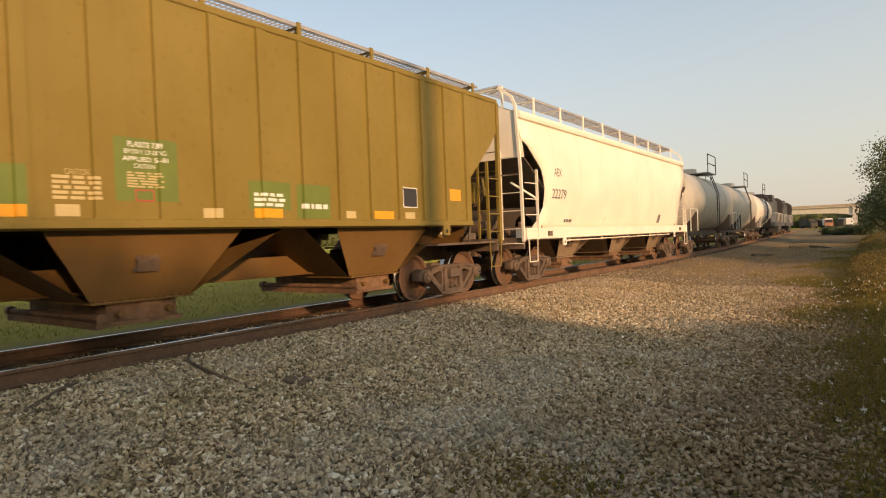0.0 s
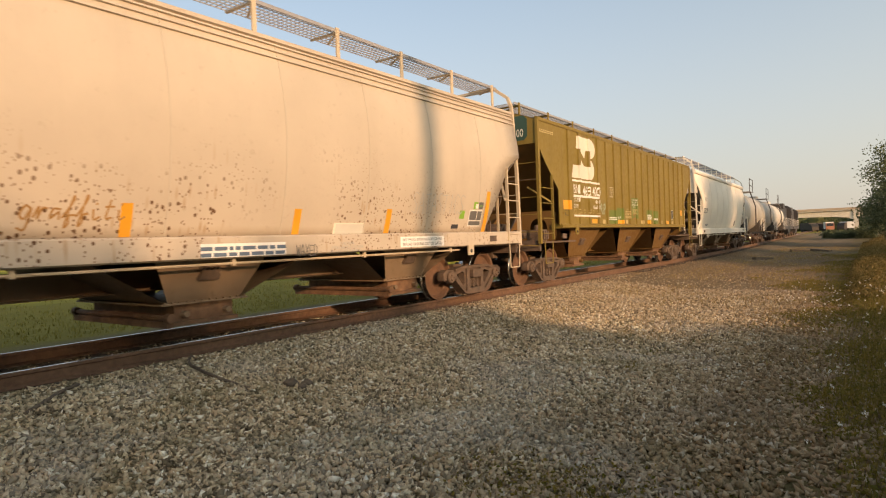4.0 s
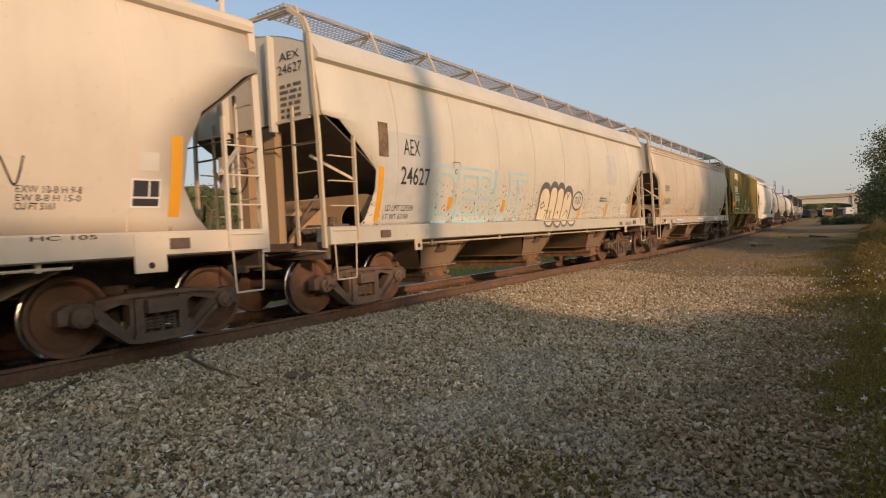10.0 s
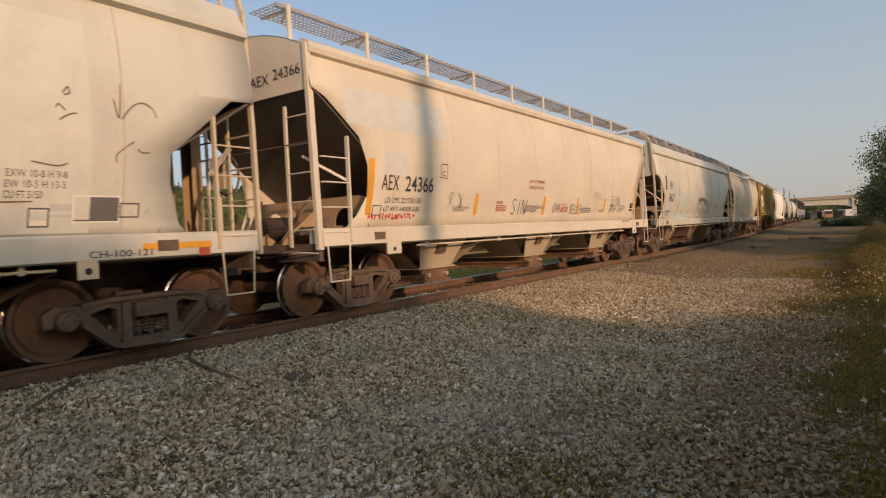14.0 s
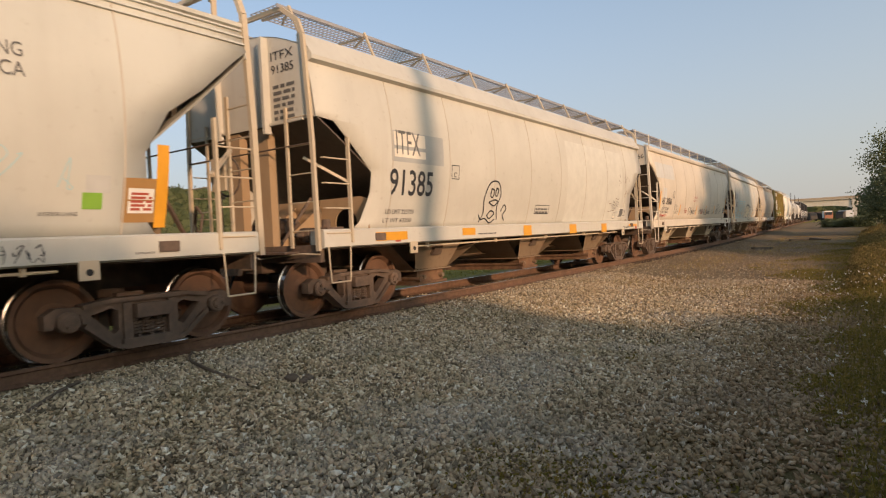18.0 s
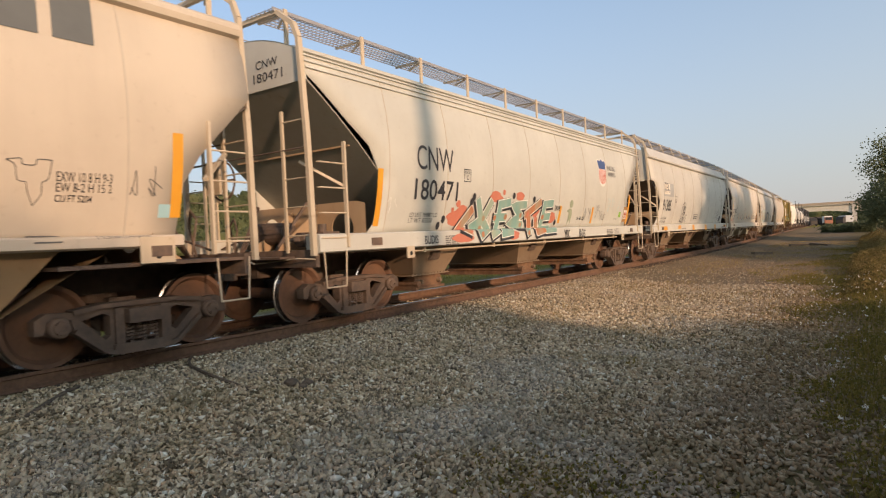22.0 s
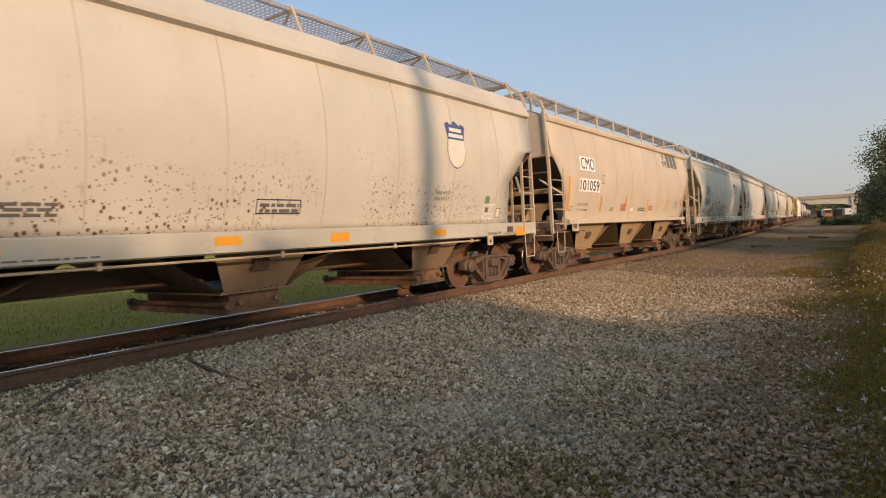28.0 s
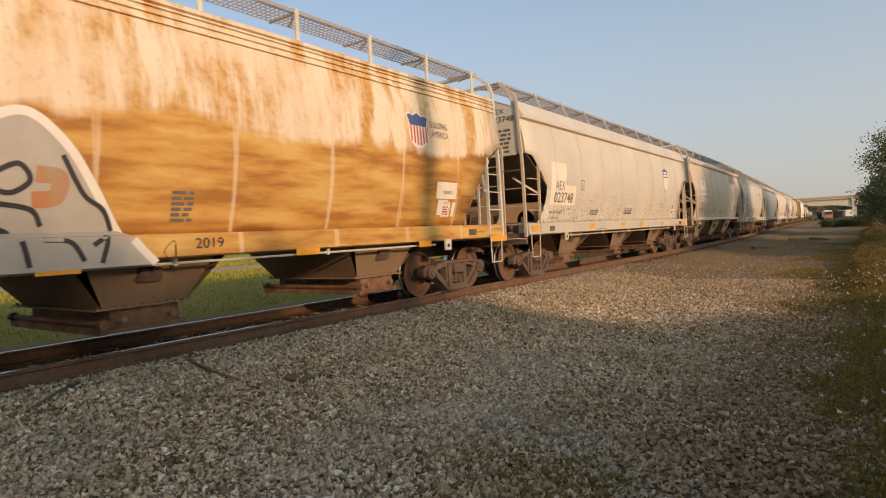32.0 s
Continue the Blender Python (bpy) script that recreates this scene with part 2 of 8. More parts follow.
# ---- ground ----
def ground_material():
    m, nt, b, co = start("yard_ground", 1.0, 0.0, 0.03)
    sep = nt.nodes.new("ShaderNodeSeparateXYZ")
    nt.links.new(co, sep.inputs[0])
    wob = noise_of(nt, co, 0.35, 5)
    fine = noise_of(nt, co, 28.0, 8, None, 0.7)
    patch = noise_of(nt, co, 0.9, 6, None, 0.65)
    far = noise_of(nt, co, 0.06, 5)

    def edge(x, width, amount=3.0):
        a = nt.nodes.new("ShaderNodeMath")
        a.operation = "MULTIPLY_ADD"
        nt.links.new(wob, a.inputs[0])
        a.inputs[1].default_value = amount
        nt.links.new(sep.outputs[0], a.inputs[2])
        r = nt.nodes.new("ShaderNodeMapRange")
        r.inputs["From Min"].default_value, r.inputs["From Max"].default_value = x - width + amount / 2, x + width + amount / 2
        nt.links.new(a.outputs[0], r.inputs["Value"])
        return r.outputs[0]

    gravel = mix(nt, ramp(nt, fine, [(0.3, (0, 0, 0)), (0.7, (1, 1, 1))]), (0.1, 0.077, 0.05), (0.31, 0.245, 0.16))
    dirt = mix(nt, ramp(nt, patch, [(0.35, (0, 0, 0)), (0.7, (1, 1, 1))]), (0.17, 0.125, 0.08), (0.27, 0.21, 0.14))
    weeds = mix(nt, ramp(nt, patch, [(0.35, (0, 0, 0)), (0.65, (1, 1, 1))]), (0.11, 0.09, 0.036), (0.21, 0.155, 0.072))
    lawn = mix(nt, ramp(nt, far, [(0.35, (0, 0, 0)), (0.65, (1, 1, 1))]), (0.2, 0.22, 0.04), (0.5, 0.43, 0.08))
    lawn = mix(nt, ramp(nt, patch, [(0.4, (0, 0, 0)), (0.7, (0.5,) * 3)]), lawn, (0.05, 0.06, 0.02))
    # near strip: dry brown grass, also darkened for the train's shadow falling here
    lawn = mix(nt, edge(-18.5, 1.5, 4.0), lawn, mix(nt, patch, (0.19, 0.16, 0.042), (0.32, 0.26, 0.07)))
    lane = nt.nodes.new("ShaderNodeMapRange")
    lane.inputs["From Min"].default_value, lane.inputs["From Max"].default_value = 4.5, 3.5
    off = nt.nodes.new("ShaderNodeMath")
    off.operation = "ADD"
    off.inputs[1].default_value = 32.0
    nt.links.new(sep.outputs[0], off.inputs[0])
    span = nt.nodes.new("ShaderNodeMath")
    span.operation = "ABSOLUTE"
    nt.links.new(off.outputs[0], span.inputs[0])
    nt.links.new(span.outputs[0], lane.inputs["Value"])
    lawn = mix(nt, lane.outputs[0], lawn, (0.45, 0.36, 0.26))
    yl = nt.nodes.new("ShaderNodeMapRange")
    yl.inputs["From Min"].default_value, yl.inputs["From Max"].default_value = 11.0, 24.0
    nt.links.new(sep.outputs[1], yl.inputs["Value"])
    c = mix(nt, yl.outputs[0], gravel, mix(nt, ramp(nt, patch, [(0.42, (0, 0, 0)), (0.58, (1, 1, 1))]), dirt, gravel))
    c = mix(nt, ramp(nt, patch, [(0.55, (0, 0, 0)), (0.68, (0.35,) * 3)]), c, weeds)
    c = mix(nt, edge(6.8, 1.0, 2.0), c, weeds)
    c = mix(nt, edge(-4.5, 0.8), lawn, c)
    nt.links.new(c, b.inputs["Base Color"])
    bump(nt, b, fine, 0.8, 0.03)
    return m


def sheet(name, xs, ys, height, material):
    X, Y = np.meshgrid(xs, ys, indexing="ij")
    Z = np.vectorize(height)(X, Y)
    co = np.stack([X, Y, Z], -1).reshape(-1, 3)
    n, k = len(xs), len(ys)
    i, j = np.meshgrid(np.arange(n - 1), np.arange(k - 1), indexing="ij")
    a = (i * k + j).ravel()
    quads = np.stack([a, a + k, a + k + 1, a + 1], 1)
    me = bpy.data.meshes.new(name)
    me.from_pydata(co.tolist(), [], quads.tolist())
    me.materials.append(material)
    me.shade_smooth()
    return new(name, me)


def land(x, y):
    z = ground_z(x, y)
    if x < -4:
        z += -0.25 * min(1, (-4 - x) / 4)
    if x < -170:                                   # the wooded ridge across the field
        k = min(1, (-170 - x) / 130)
        z += (k * k * (3 - 2 * k)) * (27 + 7 * math.sin(y * 0.011 + 1.1) + 4 * math.sin(y * 0.031))
    return z


xs = np.concatenate([[-2500, -1200, -700], np.arange(-480, -160, 12), np.arange(-160, -16, 12), np.arange(-16, 14, 0.4), [16, 20, 26, 36, 60, 120, 300, 800, 2500]])
ys = np.concatenate([[-1500, -600, -300, -160], np.arange(-120, -6, 6), np.arange(-6, 40, 0.6), np.arange(40, 130, 4), np.arange(130, 420, 12), [450, 600, 900, 1600, 3500]])
tagged(sheet("ground", xs, ys, land, ground_material()), "grey gravel yard running into grass field and dirt", "ground", kind="structure")


# ---- track ----
def along(ys, profile, name, material, dx=0.0, dz=0.0):
    """A profile of (x, z) swept along the track."""
    vs, fs = [], []
    n = len(profile)
    for y in ys:
        cx = track_x(y) + dx
        vs += [(cx + px, y, pz + dz) for px, pz in profile]
    for i in range(len(ys) - 1):
        for k in range(n):
            a, b2 = i * n + k, i * n + (k + 1) % n
            fs.append((a, b2, b2 + n, a + n))
    me = bpy.data.meshes.new(name)
    me.from_pydata(vs, [], fs)
    me.materials.append(material)
    return me


RAILP = [(-0.036, 0.0), (0.036, 0.0), (0.037, -0.035), (0.012, -0.05), (0.009, -0.14), (0.07, -0.165), (0.07, -0.176), (-0.07, -0.176), (-0.07, -0.165), (-0.009, -0.14), (-0.012, -0.05), (-0.037, -0.035)]
TOPP = [(-0.026, 0.0015), (0.026, 0.0015), (0.026, -0.004), (-0.026, -0.004)]
trk = thing("railway_track", "rusty steel rails on timber ties in gravel ballast", "track", kind="structure")
rail_ys = list(np.arange(-150, -20, 10.0)) + list(np.arange(-20, 60, 2.0)) + list(np.arange(60, 420, 6.0))
for side in (1, -1):
    r = part("rail", along(rail_ys, RAILP, "rail", M_RAIL, side * 0.7535), None, trk)
    part("running_surface", along(rail_ys, TOPP, "running_surface", M_TREAD, side * 0.7535), None, r, "polished steel rail top")


# ---- trucks ----
def wheelset_mesh():
    bm = bmesh.new()
    for s in (1, -1):
        turned(bm, [(s * 0.66, 0.1), (s * 0.665, 0.36), (s * 0.672, 0.40), (s * 0.672, 0.472), (s * 0.683, 0.483), (s * 0.703, 0.478), (s * 0.712, 0.459), (s * 0.805, 0.455), (s * 0.805, 0.405),
                    (s * 0.785, 0.39), (s * 0.735, 0.36), (s * 0.745, 0.2), (s * 0.79, 0.14), (s * 0.8, 0.1)], "x", 40)
    turned(bm, [(-1.0, 0.075), (-0.8, 0.085), (0.8, 0.085), (1.0, 0.075)], "x", 14)
    for f in bm.faces:
        c = f.calc_center_median()
        r = math.hypot(c.y, c.z)
        f.material_index = 1 if 0.445 < r < 0.482 else 0
    return finish("wheelset", bm, [M_WHEEL, M_TREAD], False)


def cap_mesh():
    bm = bmesh.new()
    turned(bm, [(0.0, 0.115), (0.13, 0.115), (0.15, 0.1), (0.155, 0.075), (0.17, 0.07), (0.172, 0.03)], "x", 18)
    for i in range(3):
        a = 2 * math.pi * i / 3
        turned(bm, [(0.168, 0.02), (0.19, 0.02)], "x", 6, (0, math.cos(a) * 0.055, math.sin(a) * 0.055))
    return finish("bearing_cap", bm, M_IRON)


def frame_mesh():
    """A cast side frame with two triangular windows and a spring opening."""
    bm = bmesh.new()
    def loop(pts, x):
        return [bm.verts.new((x, y, z)) for y, z in pts]
    outer = [(-1.12, 0.40), (-1.12, 0.55), (-1.0, 0.62), (-0.75, 0.60), (-0.45, 0.64), (0.45, 0.64), (0.75, 0.60), (1.0, 0.62), (1.12, 0.55), (1.12, 0.40), (1.03, 0.40), (1.0, 0.53), (0.77, 0.53), (0.74, 0.40),
             (0.42, 0.13), (0.30, 0.10), (-0.30, 0.10), (-0.42, 0.13), (-0.74, 0.40), (-0.77, 0.53), (-1.0, 0.53), (-1.03, 0.40)]
    holes = [[(-0.66, 0.50), (-0.44, 0.555), (-0.36, 0.52), (-0.36, 0.30), (-0.42, 0.26)], [(0.66, 0.50), (0.42, 0.26), (0.36, 0.30), (0.36, 0.52), (0.44, 0.555)], [(-0.27, 0.55), (0.27, 0.55), (0.27, 0.19), (-0.27, 0.19)]]
    edges = []
    for pts in [outer] + holes:
        vs = loop(pts, 0.0)
        edges += [bm.edges.new((vs[i], vs[(i + 1) % len(vs)])) for i in range(len(vs))]
    res = bmesh.ops.triangle_fill(bm, edges=edges, use_beauty=True)
    faces = [g for g in res["geom"] if isinstance(g, bmesh.types.BMFace)]
    ext = bmesh.ops.extrude_face_region(bm, geom=faces)
    for v in (g for g in ext["geom"] if isinstance(g, bmesh.types.BMVert)):
        v.co.x += 0.15
    # flanges round the windows and along the arch
    for pts in (outer,):
        for i in range(len(pts)):
            a, b2 = pts[i], pts[(i + 1) % len(pts)]
            if abs(a[0]) < 0.8 and abs(b2[0]) < 0.8:
                bar(bm, (0.1, *a), (0.1, *b2), 0.2, 0.05)
    box(bm, -0.02, 0.2, -0.34, 0.34, 0.1, 0.19)
    for s in (-1, 1):
        box(bm, 0.0, 0.19, s * 0.27 - 0.05, s * 0.27 + 0.05, 0.15, 0.6)
    return finish("side_frame", bm, M_IRON)


def spring_mesh():
    bm = bmesh.new()
    for k, y in enumerate((-0.15, 0.0, 0.15)):
        pts = []
        for i in range(0, 5 * 10 + 1):
            a = 2 * math.pi * i / 10
            pts.append((0.08 + math.cos(a) * 0.065, y + math.sin(a) * 0.065, 0.2 + 0.19 * i / 50))
        pipe(bm, pts, 0.026, 4)
    return finish("springs", bm, M_IRON)


def bolster_mesh():
    bm = bmesh.new()
    box(bm, -1.22, 1.22, -0.2, 0.2, 0.42, 0.58)
    box(bm, -0.9, 0.9, -0.22, 0.22, 0.3, 0.62)
    turned(bm, [(0.6, 0.25), (0.72, 0.25)], "z", 16)
    for s in (-1, 1):
        box(bm, s * 0.63 - 0.06, s * 0.63 + 0.06, -0.16, 0.16, 0.62, 0.69)
        for y in (-0.55, 0.55):                                  # brake beams
            box(bm, -0.78, 0.78, y - 0.05, y + 0.05, 0.3, 0.4) if s > 0 else None
    return finish("bolster", bm, M_IRON)


def shoe_mesh():
    bm = bmesh.new()
    prism(bm, [(0.0, 0.28), (0.06, 0.25), (0.11, 0.38), (0.11, 0.5), (0.05, 0.6), (0.0, 0.55)], "x", -0.05, 0.05)
    return finish("brake_shoe", bm, M_DARK)


ME_WHEEL, ME_CAP, ME_FRAME, ME_SPRING, ME_BOLSTER, ME_SHOE = wheelset_mesh(), cap_mesh(), frame_mesh(), spring_mesh(), bolster_mesh(), shoe_mesh()
WHEELSETS = []


def truck(car, y):
    t = part("truck", ME_BOLSTER, None, car, "rust-brown cast iron freight truck", pose(0, y, 0))
    for s in (1, -1):
        part("side_frame", ME_FRAME, None, t, at=pose(s * 0.95, 0, 0, 0, 0, 0 if s > 0 else 180))
        part("spring_nest", ME_SPRING, None, t, at=pose(s * 0.95, 0, 0, 0, 0, 0 if s > 0 else 180))
        for q in (1, -1):
            part("bearing_cap", ME_CAP, None, t, at=pose(s * 1.0, q * 0.889, 0.4575, 0, 0, 0 if s > 0 else 180))
    for s in (1, -1):
        for q in (1, -1):
            part("brake_shoe", ME_SHOE, None, t, at=pose(s * 0.76, q * 0.33, 0, 0, 0, 0 if q > 0 else 180))
    for q in (1, -1):
        w = part("wheelset", ME_WHEEL, None, t, "brown wheels with polished treads", pose(0, q * 0.889, 0.4575))
        WHEELSETS.append((w, q * 0.889))
    return t


# ---- hopper cars ----
def side_x(z, straight):
    if straight:
        return 1.56
    return 1.625 - 0.125 * (z - 2.75) ** 2


EAVE = 4.05
RIB_W, RIB_D = 0.075, 0.045      # half width and depth of the pressed ribs


def roof_z(x, width=1.58, top=4.42):
    return EAVE + (top - EAVE) * (1 - (x / width) ** 2)


def side_mesh(half, cut, straight, material, bottom):
    """A side sheet with its two ends cut away; cut: height, inset, from the bottom up."""
    bm = bmesh.new()
    zs = sorted({bottom, EAVE} | {z for z, i in cut if bottom < z < EAVE} | set(np.linspace(bottom, EAVE, 15).tolist()))
    ny = 24
    rows = []
    for z in zs:
        inset = np.interp(z, [c[0] for c in cut], [c[1] for c in cut])
        h = half - inset
        out = [bm.verts.new((side_x(z, straight), -h + 2 * h * k / ny, z)) for k in range(ny + 1)]
        inn = [bm.verts.new((side_x(z, straight) - 0.02, -h + 2 * h * k / ny, z)) for k in range(ny + 1)]
        rows.append((out, inn))
    for (o1, i1), (o2, i2) in zip(rows, rows[1:]):
        for k in range(ny):
            bm.faces.new((o1[k], o1[k + 1], o2[k + 1], o2[k]))
            bm.faces.new((i1[k], i2[k], i2[k + 1], i1[k + 1]))
        for k in (0, ny):
            bm.faces.new((o1[k], o2[k], i2[k], i1[k]))
    for (o, i) in (rows[0], rows[-1]):
        for k in range(ny):
            bm.faces.new((o[k], o[k + 1], i[k + 1], i[k]))
    return finish("side_sheet", bm, material, not straight)


def end_gear(car, half, turn, spec, e):
    """Brake gear, pipes, step board and jacking pads at one end."""
    P = spec.get("trim", spec["paint"])
    zt = spec.get("slope_top", 3.0)
    bm = bmesh.new()
    box(bm, -1.1, 1.1, half - 0.02, half + 0.26, 1.02, 1.05)
    part("crossover_platform", bm, M_IRON, car, at=turn)
    bm = bmesh.new()
    pipe(bm, [(0.6, half - 0.2, 1.12), (0.62, half - 0.3, 1.5), (0.9, half - 0.45, 1.72), (1.1, half - 0.5, 1.6), (1.12, half - 0.6, 1.12)], 0.035)
    part("brake_pipe", bm, M_IRON, car, at=turn)
    bm = bmesh.new()
    pipe(bm, [(0.3, half - 0.15, 1.12), (0.45, half - 0.4, 1.3), (0.8, half - 0.5, 1.34), (1.3, half - 0.45, 1.2)], 0.03)
    part("brake_pipe", bm, M_IRON, car, at=turn)
    for s in (1, -1):
        bm = bmesh.new()
        wp = spec.get("end_post", 0.0)
        if wp:
            bar(bm, (s * 0.5, half - 0.1, 1.1), (s * 0.72, half - 1.2, 2.2), 0.14, 0.07)
            part("end_brace", bm, spec.get("web", P), car, at=turn)
            bm = bmesh.new()
            prism(bm, [(half - 0.02, 1.1), (half - 0.02 - wp, 1.1), (half - 0.02 - wp * 0.5, zt), (half - 0.02, zt + 0.35)], "x", s * 0.5 - 0.012, s * 0.5 + 0.012)
            box(bm, s * 0.5 - 0.06, s * 0.5 + 0.06, half - 0.02, half - 0.002, 1.1, zt + 0.3)
            part("end_post", bm, spec.get("web", P), car, at=turn)
        else:
            bar(bm, (s * 0.42, half - 0.2, 1.1), (s * 0.62, half - 0.75, 1.9), 0.05, 0.04)
            part("end_brace", bm, M_IRON, car, at=turn)
        bm = bmesh.new()
        bar(bm, (s * 1.6, half - 0.68, 2.05), (s * 1.2, half - 0.1, 2.45), 0.05, 0.04)
        part("ladder_brace", bm, P, car, at=turn)
        bm = bmesh.new()
        x = s * 1.6
        pad_y = half - spec.get("pad", 2.05)
        pw, sl = spec.get("pad_w", 0.2), spec.get("sill", (1.08, 1.36))[0]
        box(bm, min(x, x + s * 0.025), max(x, x + s * 0.025), pad_y - pw, pad_y, sl - 0.17, sl + spec.get("pad_up", 0.03))
        pad = part("jacking_pad", bm, P, car, at=turn)
        bm = bmesh.new()
        # a black disc on the plate stands in for the dark of the hole
        turned(bm, [(s * 1.626, 0.036), (s * 1.631, 0.036)], "x", 14, (0, pad_y - pw / 2, sl - 0.09))
        part("jack_hole_disc", bm, M_HOSE, pad)
        bm = bmesh.new()
        box(bm, min(x, x + s * 0.035), max(x, x + s * 0.035), half - 1.4, half - 1.16, 1.16, 1.28)
        part("placard_holder", bm, M_IRON, car, at=turn)
        bm = bmesh.new()
        pipe(bm, [(s * 1.55, half + 0.0, 1.0), (s * 1.3, half + 0.1, 1.02), (s * 0.3, half + 0.12, 0.95)], 0.022)
        part("uncoupling_lever", bm, P, car, at=turn)
    if e > 0:
        bm = bmesh.new()
        n = 24
        ring = [(0.75 + 0.27 * math.cos(2 * math.pi * k / n), half + 0.16, 2.15 + 0.27 * math.sin(2 * math.pi * k / n)) for k in range(n + 1)]
        pipe(bm, ring, 0.03, 5)
        for k in range(5):
            a = 2 * math.pi * k / 5
            bar(bm, (0.75, half + 0.14, 2.15), (0.75 + 0.26 * math.cos(a), half + 0.16, 2.15 + 0.26 * math.sin(a)), 0.022)
        wheel = part("hand_brake_wheel", bm, M_IRON, car, at=turn)
        bm = bmesh.new()
        box(bm, 0.6, 0.9, half + 0.0, half + 0.1, 1.95, 2.4)
        part("hand_brake_housing", bm, P, car, at=turn)
    else:
        bm = bmesh.new()
        turned(bm, [(-0.7, 0.05), (-0.66, 0.18), (0.2, 0.2), (0.24, 0.05)], "x", 16, (0.5, half - 0.75, 1.42))
        part("air_reservoir", bm, spec.get("gear", M_IRON), car, at=turn)
        bm = bmesh.new()
        box(bm, -1.45, -1.05, half - 0.62, half - 0.28, 1.12, 1.4)
        for k in range(3):
            box(bm, -1.5, -1.44, half - 0.6 + k * 0.1, half - 0.53 + k * 0.1, 1.16, 1.36)
        turned(bm, [(1.4, 0.07), (1.52, 0.07)], "z", 10, (-1.25, half - 0.45, 0.0))
        part("brake_valve", bm, M_IRON, car, at=turn)
        bm = bmesh.new()
        turned(bm, [(half - 1.1, 0.12), (half - 0.6, 0.12), (half - 0.58, 0.05), (half - 0.4, 0.03)], "y", 14, (-0.55, 0, 1.3))
        part("brake_cylinder", bm, spec.get("gear", M_IRON), car, at=turn)


def holed_plate(bm, x0, x1, z0, z1, cx, cz, r, y0, y1, n=24):
    """An upright plate with a round opening."""
    ring, rim = [], []
    for k in range(n):
        a = 2 * math.pi * (k + 0.5) / n
        u, v = math.cos(a), math.sin(a)
        k1 = min(((max(x0, x1) if u > 0 else min(x0, x1)) - cx) / u, ((z1 if v > 0 else z0) - cz) / v)
        ring.append((cx + u * r, cz + v * r))
        rim.append((cx + u * k1, cz + v * k1))
    for y in (y0, y1):
        a = [bm.verts.new((x, y, z)) for x, z in ring]
        b = [bm.verts.new((x, y, z)) for x, z in rim]
        for k in range(n):
            bm.faces.new((a[k], b[k], b[(k + 1) % n], a[(k + 1) % n]))
    a = [[bm.verts.new((x, y, z)) for x, z in ring] for y in (y0, y1)]
    for k in range(n):
        bm.faces.new((a[0][k], a[0][(k + 1) % n], a[1][(k + 1) % n], a[1][k]))


